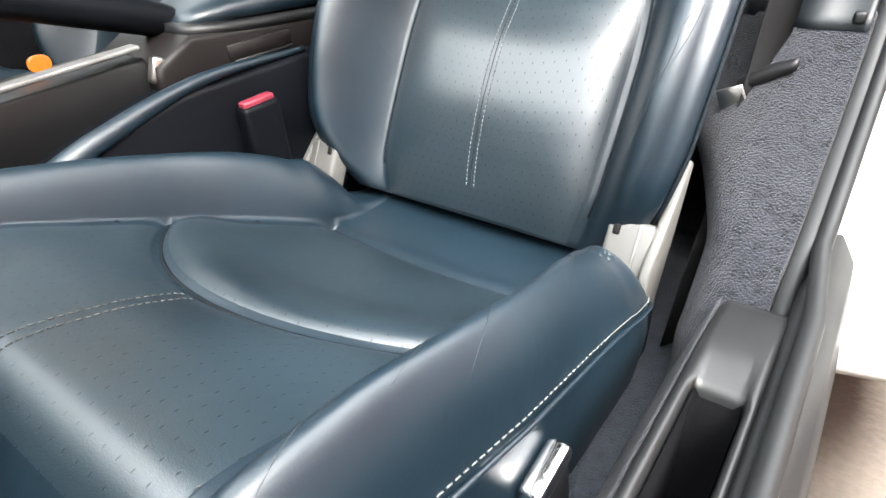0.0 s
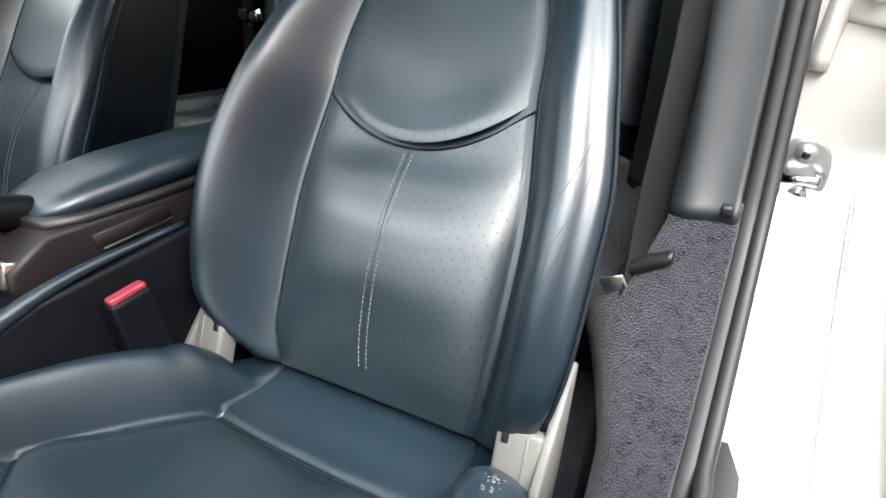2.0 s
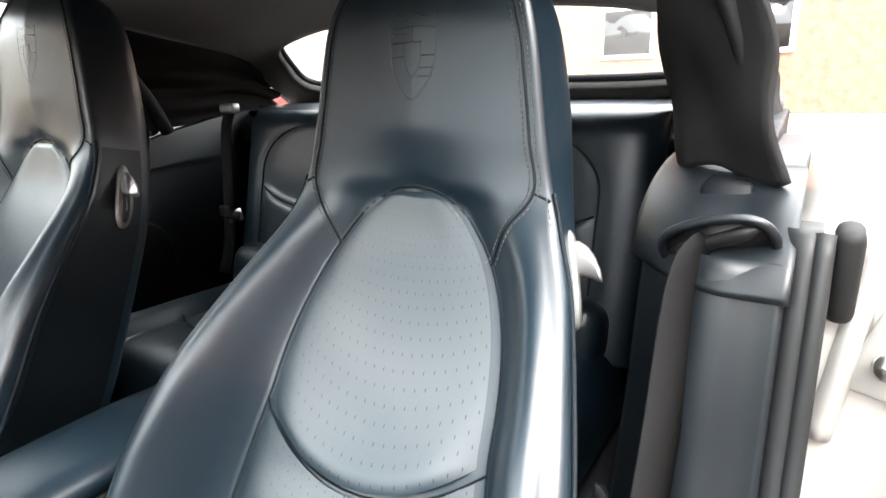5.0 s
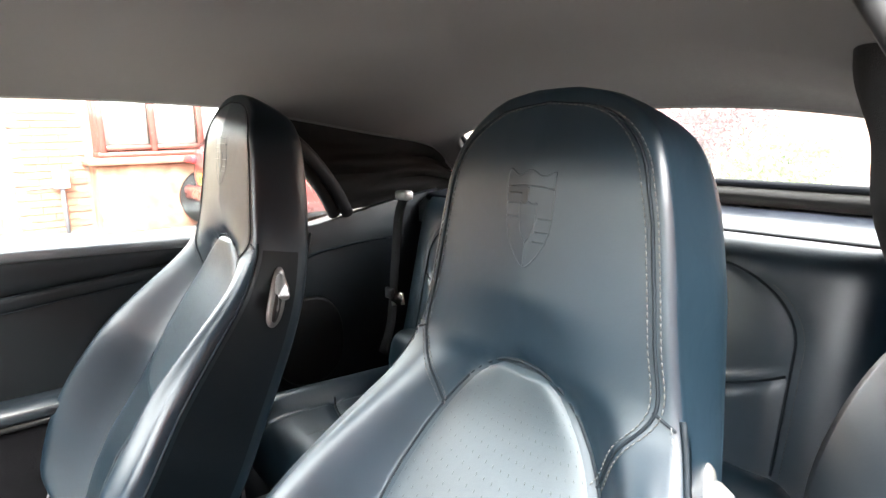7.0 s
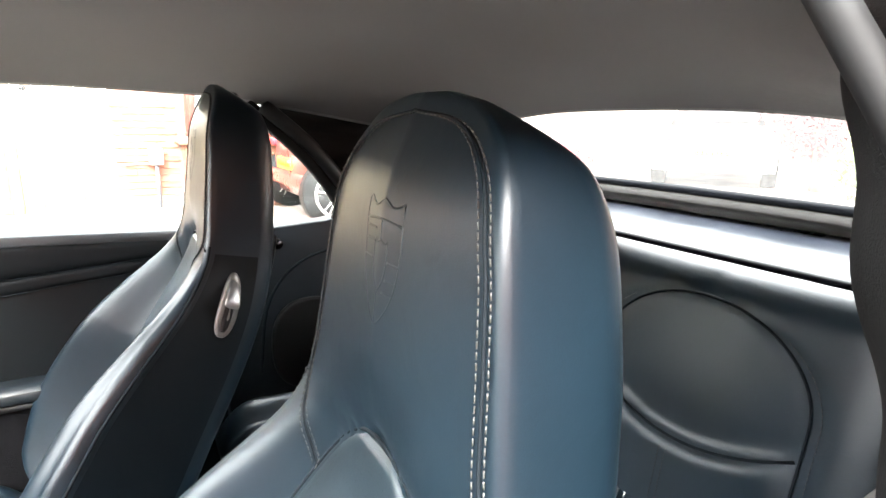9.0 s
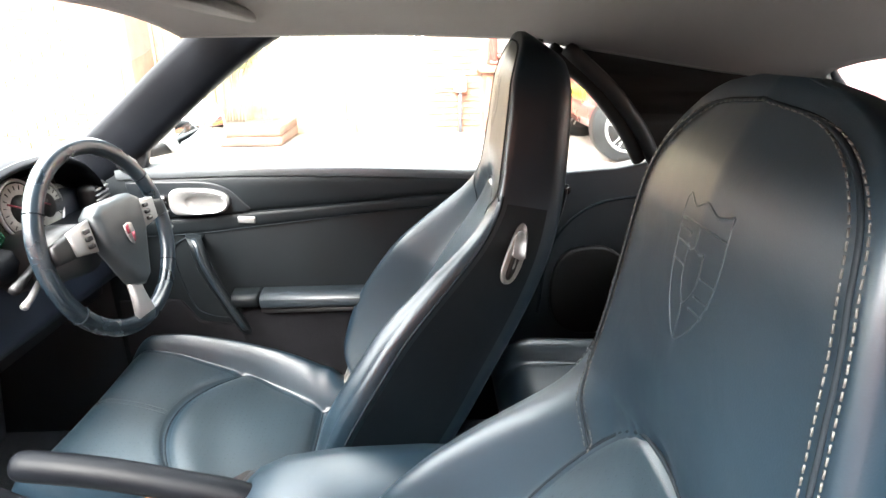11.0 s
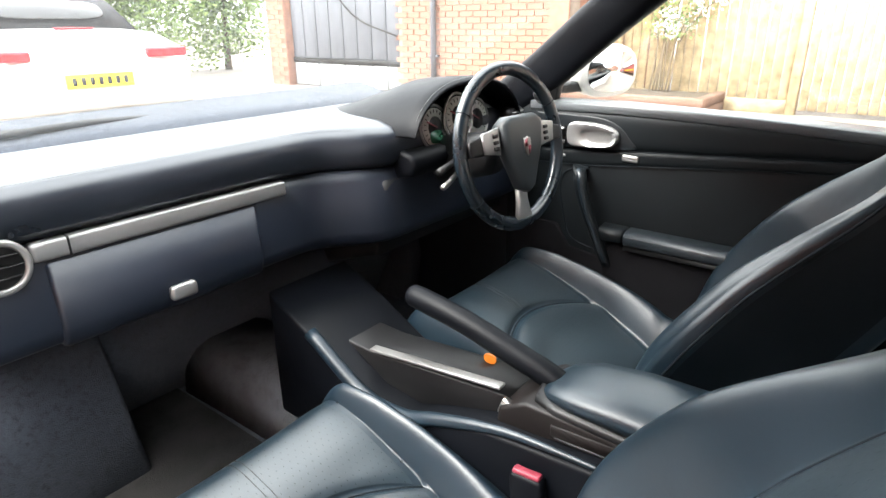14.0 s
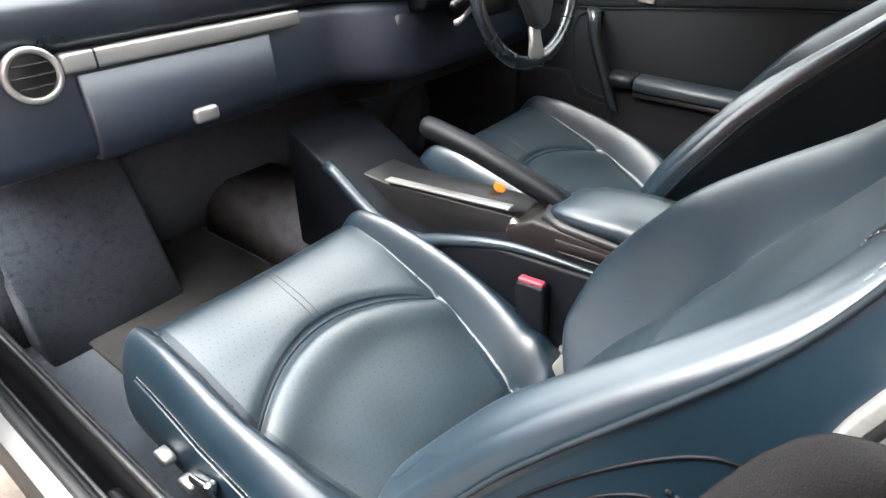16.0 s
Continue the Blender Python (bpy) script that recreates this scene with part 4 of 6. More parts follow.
part("entry_light", block((0.006, 0.03, 0.007), (0.660, 0.453, 0.849), 0.002), SILVER, door, "thin silver entry lamp")
part("front_field", prism([(0.6, 0.66), (0.45, 0.66), (0.41, 0.60), (0.30, 0.585), (0.25, 0.42), (0.6, 0.40)], 0.014, "x", 0.652, 0.006), CARPET_DARK, door, "carpeted front lower corner")

glass_d = prism([(0.5, 0.975), (-0.35, 0.95), (-0.33, 1.24), (-0.28, 1.30), (0.16, 1.30), (0.25, 1.27)], 0.004, "x", 0.70, 0)
for v in glass_d.verts:
    v.co.x -= (v.co.z - 0.96) * 0.28
win = structure("window_1", glass_d, GLASS, "closed driver door window glass", "window")
win.visible_shadow = False

structure("dash_end_right", prism([(0.58, 0.26), (1.15, 0.26), (1.15, 0.96), (0.72, 0.975), (0.58, 0.975)], 0.05, "x", 0.675, 0.006), LEATHER_DOOR, "dark panel where the dashboard meets the door", "trim")
# A pillars, header rail, windscreen
for sgn, nm in ((1, "right"), (-1, "left")):
    pil = [(0.69, 0.66, 0.96), (0.68, 0.52, 1.06), (0.655, 0.36, 1.185), (0.628, 0.23, 1.275), (0.60, 0.14, 1.322)]
    pts = curve_pts([(sgn * x, y, z) for x, y, z in pil], 14)
    rings = []
    for p in pts:
        rings.append([p + Vector((sgn * a * 0.03, b * 0.05, b * 0.034)) for a, b in oval(2, 2, 16, 3)])
    structure("a_pillar_" + nm, loft(rings), LEATHER_DARK, "dark leather-trimmed windscreen pillar", "pillar")
header = loft([[Vector((x, 0.28 + 0.045 * c + 0.03 * (1 - abs(x / 0.6) ** 2), 1.315 + 0.05 * (1 - abs(x / 0.6) ** 2) + 0.022 * s)) for c, s in oval(2, 2, 14, 3)] for x in grid(-0.6, 0.6, 15)])
structure("header_rail", header, HEADLINER, "dark windscreen header rail", "trim")
ws = sheet(lambda u, v: Vector((u * (0.68 - 0.1 * v), 1.12 - 0.06 * u * u - v * (0.82 - 0.02 * u * u), 0.965 + 0.375 * v - 0.03 * u * u)), grid(-1, 1, 20), grid(0, 1, 12))
wsob = structure("windscreen", ws, GLASS_FRONT, "raked windscreen glass", "window")
wsob.visible_shadow = False
tri = prism([(0.66, 0.985), (0.485, 0.983), (0.466, 1.06), (0.45, 1.115)], 0.03, "x", 0.668, 0.004)
structure("mirror_sail", tri, PLASTIC, "black triangular trim with small speaker", "trim")
tweeter = thing("tweeter", "small round black tweeter with a silver ring on the mirror trim", "speaker")
part("ring", shift(tube([(0, 0, 0), (-0.012, 0, 0)], 0.021, 20), pose(0.668, 0.518, 0.998)), SILVER, tweeter, "silver mounting ring")
part("cone_cover", shift(loft([[Vector((-d, r * math.cos(a), r * math.sin(a))) for a in grid(0, 2 * math.pi * 19 / 20, 20)] for d, r in ((0.006, 0.016), (0.02, 0.016), (0.024, 0.013), (0.025, 0.005))]), pose(0.668, 0.522, 1.002)), PLASTIC, tweeter, "round black cover")

# quarter panels
for sgn, nm in ((1, "right"), (-1, "left")):
    q = prism([(-0.365, 0.95), (-0.62, 0.965), (-0.84, 1.005), (-1.02, 1.03), (-1.02, 0.3), (-0.365, 0.3)], 0.06, "x", 0.665 if sgn > 0 else -0.725, 0.006)
    if sgn > 0:
        structure("quarter_panel_" + nm, q, LEATHER_DOOR, "dark leather rear quarter panel with speaker", "wall")
    else:
        q.free()
qr = curve_pts([(0.655, -0.44, 0.60), (0.652, -0.47, 0.78), (0.652, -0.56, 0.875), (0.652, -0.70, 0.90), (0.652, -0.84, 0.905)], 24)
structure("quarter_piping", tube(qr, 0.004, 6), PIPING, "sewn seam of the quarter panel", "trim")
structure("speaker_grille", shift(prism(oval(0.2, 0.24, 36, 2.4), 0.02, "x", 0.648, 0.008, 3), pose(0, -0.57, 0.655)), PLASTIC, "oval black speaker grille", "speaker")
structure("lock_button", shift(tube([(0.67, 0, 0), (0.652, 0, 0)], 0.013, 16), pose(0, -0.497, 0.918)), BLACKGLASS, "round black lock button", "button")
qg = prism([(-0.38, 0.955), (-0.66, 0.985), (-0.60, 1.07), (-0.52, 1.16), (-0.44, 1.235), (-0.38, 1.25)], 0.004, "x", 0.70, 0)
for v in qg.verts:
    v.co.x -= (v.co.z - 0.96) * 0.28
qob = structure("window_2", qg, GLASS, "rear quarter window glass", "window")
qob.visible_shadow = False
for off, r, mt in ((0.0, 0.017, RUBBER), (0.033, 0.017, PLASTIC_GREY)):
    fr = curve_pts([(0.665 - off * 0.3, -0.67 - off, 0.985), (0.64 - off * 0.3, -0.62 - off, 1.06), (0.615 - off * 0.3, -0.54 - off, 1.15), (0.59 - off * 0.3, -0.43 - off, 1.24)], 14)
    structure("quarter_window_frame", tube(fr, r, 10), mt, "curved black frame of the quarter window", "trim")
# folded hood cloth behind the side windows
def fold_right(u, v):
    y = -0.70 + 0.26 * v - (0.40 + 0.24 * v) * u
    z0 = 0.99 + 0.03 * u
    rim_pt = roof(1, (0.30 - y) / 1.54)
    ripple = (0.013 * math.sin(v * 19 + 3 * u) + 0.006 * math.sin(v * 37 - 5 * u)) * math.sin(math.pi * v) * (0.5 + u)
    return Vector((0.69 + (rim_pt.x + 0.008 - 0.69) * v + ripple, y, z0 + (rim_pt.z + 0.012 - z0) * v))


FOLD_LINE = curve_pts([(-0.665, -0.43, 0), (-0.60, -0.49, 0), (-0.552, -0.555, 0), (-0.575, -0.72, 0), (-0.64, -0.98, 0)], 33)


def fold_left(u, v):
    p = FOLD_LINE[round(u * 32)]
    top = roof(max(-1, p.x / 0.6), (0.30 - p.y) / 1.54).z + 0.012
    foot = 0.985
    sag = 0.006 * math.sin(v * 13 + 5 * u) * math.sin(math.pi * v) + 0.004 * math.sin(9 * v - 11 * u)
    return Vector((p.x - 0.065 * (1 - v) ** 1.3 + sag, p.y + 0.5 * sag, foot + (top - foot) * v - 0.006 * math.sin(17 * u) * (1 - v)))


structure("hood_side_right", sheet(fold_right, grid(0, 1, 30), grid(0, 1, 70), 0.008), HOOD_LINING, "creased dark hood cloth at the rear side", "trim")
structure("hood_side_left", sheet(fold_left, grid(0, 1, 33), grid(0, 1, 40), 0.008), HOOD_LINING, "creased dark hood cloth at the rear side", "trim")

# rear shelf and rear wall
shelf = prism([(-0.93, 0.99), (-0.97, 1.022), (-1.05, 1.03), (-1.25, 1.035), (-1.25, 0.98), (-0.93, 0.94)], 1.3, "x", -0.65, 0.012, 3)
structure("rear_shelf", shelf, LEATHER_TOP, "smooth dark leather rear shelf under the window", "shelf")
structure("rear_shelf_piping", tube([(x, -0.95, 1.012) for x in grid(-0.62, 0.62, 20)], 0.009, 8), LEATHER_DARK, "rolled front edge of the rear shelf", "trim")
structure("rear_wall", block((1.34, 0.05, 0.8), (0, -1.0, 0.62), 0.01), LEATHER_DARK, "dark wall behind the rear seats", "wall")


# ---- rear seats ----
def build_rear_seat(m, sgn, label):
    seat = thing("rear_bucket_seat", label, "car seat", m, "rear seats")
    hw = 0.25
    lean = Matrix.Rotation(radians(14), 4, "X")

    def smile(x):
        """Height of the curved roll across the back."""
        return 0.262 - 0.042 * (1 - (x / 0.15) ** 2)

    def inner(v):
        """Half the width of the inner panel."""
        return 0.155 * math.sqrt(max(0.0, 1 - max(0.0, (v - 0.30) / 0.115) ** 2))

    def prof(x, v):
        ax, edge = abs(x), inner(v)
        w = 0.014 * (1 - (x / hw) ** 2)
        if ax < edge:
            d = v - smile(x)
            fade = 1 - (ax / max(edge, 1e-6)) ** 6
            above = 1 / (1 + math.exp(max(-40.0, min(40.0, -d / 0.006))))
            w += fade * (above * -0.010 * math.exp(-max(0.0, d) / 0.05) + (1 - above) * 0.009 * math.exp(min(0.0, d) / 0.07))
        w -= 0.004 * math.exp(-(((ax - edge) / 0.016) ** 2))
        return w

    def pt(a, v, side):
        t = 0.11
        w = prof(a * hw, v) if side > 0 else -t
        k = max(0.0, 1 - abs(a) ** 8) ** 0.45
        topk = math.sqrt(max(0.0, 1 - max(0, (v - 0.4) / 0.06) ** 2)) if v > 0.4 else 1
        mid = -0.05
        return Vector((a * hw, (mid + (w - mid) * k * topk) , v))

    aa = [math.sin(math.pi / 2 * t) for t in grid(-1, 1, 76)]
    rings = [[lean @ pt(a, v, 1) for a in aa] + [lean @ pt(a, v, -1) for a in aa[-2:0:-1]] for v in grid(0, 0.40, 90) + [0.40 + 0.0595 * math.sin(math.pi / 2 * k / 10) for k in range(1, 11)]]
    back = part("backrest", loft(rings), LEATHER, seat)
    for o in (-0.005, 0.005):
        part("back_stitching", stitches([lean @ (pt(o / hw, v, 1) + Vector((0, 0.002, 0))) for v in grid(0.13, 0.212, 12)]), THREAD_SEAM, back)
    part("roll_piping", tube([lean @ (pt(x / hw, smile(x), 1) + Vector((0, 0.0005, 0))) for x in grid(-0.15, 0.15, 20)], 0.002, 6), PIPING, back)
    for side in (-1, 1):
        part("panel_stitching", stitches([lean @ (pt(side * (inner(v) + 0.012) / hw, v, 1) + Vector((0, 0.0015, 0))) for v in grid(0.12, 0.39, 40)]), THREAD_SEAM, back)
    arch = [(0.155, v) for v in grid(0.12, 0.29, 10)] + [(0.155 * math.cos(q), 0.30 + 0.113 * math.sin(q)) for q in grid(0.05, math.pi - 0.05, 50)] + [(-0.155, v) for v in grid(0.29, 0.12, 10)]
    part("panel_piping", tube([lean @ (pt(x / hw, v, 1) + Vector((0, 0.0012, 0))) for x, v in arch], 0.002, 6), PIPING, back)
    lumbar = block((0.40, 0.10, 0.125), (0, 0.0, 0.055), 0.045, 6, (14, 0, 0))
    part("lumbar_roll", lumbar, LEATHER, seat, "padded roll at the foot of the back")

    def cp(a, y, side):
        hwc = 0.235
        x = a * hwc
        h = 0.03 * math.sin(math.pi * min(1, max(0, (abs(a) - 0.55) / 0.45))) - 0.008 * math.exp(-(((abs(a) - 0.55) / 0.06) ** 2))
        yc = 0.26 - 0.05 * (x / 0.16) ** 2
        if abs(a) < 0.6:
            h -= 0.010 * math.exp(-(((y - yc) / 0.01) ** 2))
        fr = math.sqrt(max(0.0, 1 - max(0, (y - 0.34) / 0.09) ** 2)) if y > 0.34 else 1
        z = h + 0.05 * y if side > 0 else -0.14
        mid = -0.06
        k = max(0.0, 1 - abs(a) ** 8) ** 0.45
        return Vector((x, y, mid + (z - mid) * k * fr))

    rings = [[cp(a, y, 1) for a in aa] + [cp(a, y, -1) for a in aa[-2:0:-1]] for y in grid(-0.02, 0.429, 44)]
    cu = part("cushion", loft(rings), LEATHER, seat)
    part("cushion_piping", tube([cp(x / 0.235, 0.26 - 0.05 * (x / 0.16) ** 2, 1) + Vector((0, 0, 0.003)) for x in grid(-0.14, 0.14, 18)], 0.0025, 6), PIPING, cu)
    part("cushion_stitching", stitches([cp(0, y, 1) + Vector((0, 0, 0.003)) for y in grid(0.28, 0.36, 12)]), THREAD_SEAM, cu)
    return seat


build_rear_seat(pose(0.275, -0.735, 0.59), 1, "dark blue leather rear seat behind the driver")
build_rear_seat(pose(-0.275, -0.735, 0.59), -1, "dark blue leather rear seat behind the passenger")


# ---- dashboard, console, wheel ----
dash = thing("dashboard", "dark leather dashboard with silver strip and instrument hood", "dashboard")
def dash_front(x):
    """How near the dashboard's face comes at x across: nearer before the driver."""
    return lerp_table([(-0.67, 0.70), (0.0, 0.70), (0.17, 0.60), (0.67, 0.59)], x)


top, low = [], []
for x in grid(-0.672, 0.672, 41):
    f = dash_front(x)
    top.append([Vector((x, y, z)) for y, z in ((1.14, 0.90), (1.14, 0.935), (1.0, 0.97), (0.86, 0.985), (f + 0.06, 0.982), (f + 0.02, 0.972), (f + 0.003, 0.958), (f, 0.94), (f + 0.004, 0.905), (f + 0.02, 0.888), (f + 0.06, 0.885))])
    low.append([Vector((x, y, z)) for y, z in ((1.1, 0.88), (f + 0.02, 0.885), (f + 0.012, 0.86), (f + 0.008, 0.845), (f + 0.0, 0.75), (f + 0.008, 0.725), (f + 0.035, 0.71), (0.95, 0.70), (1.1, 0.75))])
part("top_pad", loft(top), LEATHER_TOP, dash)
part("dash_stitching", stitches([(x, dash_front(x) + 0.018, 0.9735) for x in grid(-0.65, 0.1, 40)]), THREAD, dash)
part("lower_pad", loft(low), LEATHER_DASH, dash, "navy lower dashboard")
part("silver_strip", block((0.455, 0.022, 0.03), (-0.278, 0.712, 0.873), 0.006, 3), SILVER, dash, "brushed silver trim strip")
part("strip_joint", block((0.003, 0.024, 0.031), (-0.455, 0.7115, 0.873), 0.0005), PLASTIC, dash)
part("glovebox_lid", prism([(0.702, 0.853), (0.693, 0.75), (0.70, 0.722), (0.715, 0.71), (0.75, 0.71), (0.75, 0.853)], 0.367, "x", -0.492, 0.008, 3), LEATHER_DASH, dash, "smooth navy glovebox lid")
part("glovebox_handle", block((0.05, 0.018, 0.028), (-0.30, 0.692, 0.745), 0.008, 3), SILVER, dash, "silver glovebox latch")
ring = [(-0.548 + 0.036 * math.cos(q), 0.697, 0.868 + 0.036 * math.sin(q)) for q in (2 * math.pi * k / 32 for k in range(32))]
part("round_vent", shift(prism(oval(0.068, 0.068, 28), 0.02, "y", 0.696, 0.002), pose(-0.548, 0, 0.868)), PLASTIC, dash, "round black air vent")
part("vent_ring", tube(ring, 0.0055, 8, True), SILVER, dash, "silver vent ring")
for k in range(3):
    part("vent_slat", block((0.06 - 0.012 * abs(k - 1), 0.006, 0.003), (-0.548, 0.694, 0.868 + 0.016 * (k - 1)), 0.001), PLASTIC, dash, "black vent slat")
# instrument hood over the driver
CX = 0.385
hood = []
for x in grid(-0.215, 0.215, 31):
    e = (max(0, 1 - abs(x / 0.22) ** 2.4)) ** 0.5
    hood.append([Vector((CX + x, y, 0.925 + z * e)) for y, z in ((0.555, 0.122), (0.545, 0.128), (0.548, 0.135), (0.58, 0.140), (0.68, 0.132), (0.85, 0.075), (0.98, 0.04), (0.98, 0.0), (0.7, 0.10), (0.6, 0.118))])
part("instrument_hood", loft(hood), LEATHER_DARK, dash, "leather hood over the dials")
part("hood_stitching", stitches([(CX + x, 0.556, 0.925 + 0.139 * (max(0, 1 - abs(x / 0.22) ** 2.4)) ** 0.5) for x in grid(-0.2, 0.2, 60)]), THREAD, dash)
part("cluster_back", block((0.36, 0.02, 0.13), (CX, 0.63, 0.945), 0.02, 3, (-8, 0, 0)), PLASTIC, dash, "black instrument panel")
for x, r in ((-0.148, 0.036), (-0.085, 0.05), (0.0, 0.056), (0.085, 0.05), (0.148, 0.036)):
    c = pose(CX + x, 0.60 + 0.012 * (abs(x) > 0.1) + 0.006 * (x != 0), 0.968 - 0.16 * abs(x), 82, 0, 0)
    dial = part("dial", shift(prism(oval(2 * r, 2 * r, 32), 0.008, "z", 0, 0.001), c), BLACKGLASS, dash, "round instrument dial")
    part("dial_rim", shift(tube([(r * math.cos(t), r * math.sin(t), 0.008) for t in (2 * math.pi * k / 32 for k in range(32))], 0.0035, 6, True), c), SILVER, dial, "silver dial rim")
    part("dial_face", shift(prism(oval(1.76 * r, 1.76 * r, 32), 0.002, "z", 0.008, 0), c), DIAL, dial, "pale dial face")
    part("dial_centre", shift(prism(oval(1.0 * r, 1.0 * r, 28), 0.001, "z", 0.0102, 0), c), PLASTIC, dial)
    part("needle", shift(block((0.003, r * 0.8, 0.002), (-0.25 * r, 0.15 * r, 0.013), 0, 1, (0, 0, 65)), c), RED, dial, "red needle")
    part("scale_marks", shift(join(*[block((0.0018, r * 0.14, 0.001), (r * 0.74 * math.cos(t), r * 0.74 * math.sin(t), 0.0108), 0, 1, (0, 0, math.degrees(t) - 90)) for t in grid(-0.7, 3.84, 15)]), c), PLASTIC, dial)
    if x == -0.085:
        part("dial_display", shift(prism(oval(r * 0.95, r * 0.6, 20, 3, 0, -r * 0.42), 0.001, "z", 0.0114, 0), c), GREEN_LCD, dial, "green dot display")
part("side_vent", block((0.085, 0.04, 0.055), (0.60, 0.575, 0.945), 0.014, 3, (0, 0, 8)), PLASTIC, dash, "black air vent")
for k in range(4):
    part("vent_slat", block((0.07, 0.006, 0.003), (0.598, 0.553, 0.928 + 0.011 * k), 0.001, 1, (0, 0, 8)), SILVER, dash, "silver-edged vent slat")
part("vent_surround", block((0.13, 0.12, 0.11), (0.62, 0.66, 0.935), 0.03, 4), LEATHER_DARK, dash)
part("cluster_base", prism([(0.57, 0.915), (0.558, 0.895), (0.57, 0.865), (0.65, 0.85), (0.65, 0.93), (0.62, 0.925)], 0.42, "x", 0.18, 0.012, 3), LEATHER_DARK, dash)
part("column_shroud", loft([[Vector((0.355 + w * c, y, z + h * s)) for c, s in oval(2, 2, 16, 2.6)] for y, z, w, h in ((0.465, 0.90, 0.045, 0.045), (0.53, 0.888, 0.055, 0.055), (0.66, 0.87, 0.06, 0.06))]), PLASTIC, dash, "black steering column shroud")
for sgn in (-1, 1):
    part("stalk", tube([(0.355 + sgn * 0.05, 0.53, 0.895), (0.355 + sgn * 0.12, 0.51, 0.89), (0.355 + sgn * 0.165, 0.50, 0.885)], [0.006, 0.007, 0.009], 8), PLASTIC, dash, "black control stalk")
    part("lower_stalk", tube([(0.355 + sgn * 0.05, 0.53, 0.865), (0.355 + sgn * 0.11, 0.515, 0.85), (0.355 + sgn * 0.14, 0.51, 0.845)], [0.005, 0.006, 0.007], 8), SILVER if sgn < 0 else PLASTIC, dash, "small control stalk")
part("knee_panel", prism([(0.61, 0.86), (0.64, 0.68), (0.82, 0.62), (0.95, 0.86)], 0.53, "x", 0.14, 0.01), PLASTIC, dash, "black knee panel")
part("switch_bank", block((0.04, 0.012, 0.03), (0.555, 0.612, 0.80), 0.004), BLACKGLASS, dash, "black switch bank")

# steering wheel, its plane leaned back
WHEEL = Matrix.Translation((0.352, 0.42, 0.922)) @ Matrix.Rotation(radians(-7), 4, "Z") @ Matrix.Rotation(radians(79), 4, "X")
wheel = thing("steering_wheel", "three-spoke steering wheel, dark leather rim, crest on the hub", "steering wheel", WHEEL)
rim = []
R = 0.169
for k in range(72):
    t = 2 * math.pi * k / 72
    rim.append([Vector(((R + 0.0155 * c) * math.cos(t), (R + 0.0155 * c) * math.sin(t), 0.013 * s)) for c, s in oval(2, 2, 14, 2.2)])
rim.append(rim[0])
part("rim", loft(rim, True, False), RIM, wheel, "worn dark leather rim")
for t in (30, 150, 215, 325):
    c, s = math.cos(radians(t)), math.sin(radians(t))
    part("rim_joint", tube([((R + 0.0162 * math.cos(q)) * c, (R + 0.0162 * math.cos(q)) * s, 0.0138 * math.sin(q)) for q in grid(0, 2 * math.pi, 14)], 0.0012, 5), PIPING, wheel)
hub = [(-0.062, 0.045), (-0.04, 0.058), (0.04, 0.058), (0.062, 0.045), (0.055, 0.0), (0.02, -0.075), (0.0, -0.085), (-0.02, -0.075), (-0.055, 0.0)]
hub = [(1.12 * a, 1.18 * b) for a, b in hub]
part("airbag_pad", prism(hub, 0.04, "z", 0.0, 0.012, 3), HUB, wheel, "smooth dark hub pad")
for sgn in (-1, 1):
    sp = part("spoke", prism([(sgn * 0.055, 0.05), (sgn * 0.10, 0.042), (sgn * 0.158, 0.03), (sgn * 0.158, -0.002), (sgn * 0.10, -0.004), (sgn * 0.062, 0.0)], 0.016, "z", 0.004, 0.005, 3), PLASTIC, wheel, "black side spoke")
    part("spoke_cover", prism([(sgn * 0.07, 0.05), (sgn * 0.124, 0.042), (sgn * 0.12, 0.0), (sgn * 0.072, -0.008)], 0.010, "z", 0.017, 0.004, 3), SILVER, sp, "silver spoke cover")
    for k in range(3):
        part("spoke_button", block((0.014, 0.008, 0.006), (sgn * 0.088, 0.033 - 0.013 * k, 0.029), 0.002), PLASTIC, sp, "small black button")
part("lower_spoke", prism([(-0.013, -0.07), (0.013, -0.07), (0.017, -0.12), (0.026, -0.16), (-0.026, -0.16), (-0.017, -0.12)], 0.014, "z", 0.002, 0.005, 3), SILVER, wheel, "silver lower spoke")
crest = part("crest", prism([(-0.011, 0.018), (0.0, 0.021), (0.011, 0.018), (0.012, 0.0), (0.007, -0.014), (0.0, -0.02), (-0.007, -0.014), (-0.012, 0.0)], 0.003, "z", 0.04, 0.001), SILVER, wheel, "small shield crest")
part("crest_quarter", prism([(0.001, 0.001), (0.010, 0.001), (0.006, -0.013), (0.001, -0.017)], 0.001, "z", 0.043, 0), RED, crest)
part("crest_quarter", prism([(-0.010, 0.015), (-0.001, 0.018), (-0.001, 0.001), (-0.010, 0.001)], 0.001, "z", 0.043, 0), RED, crest)

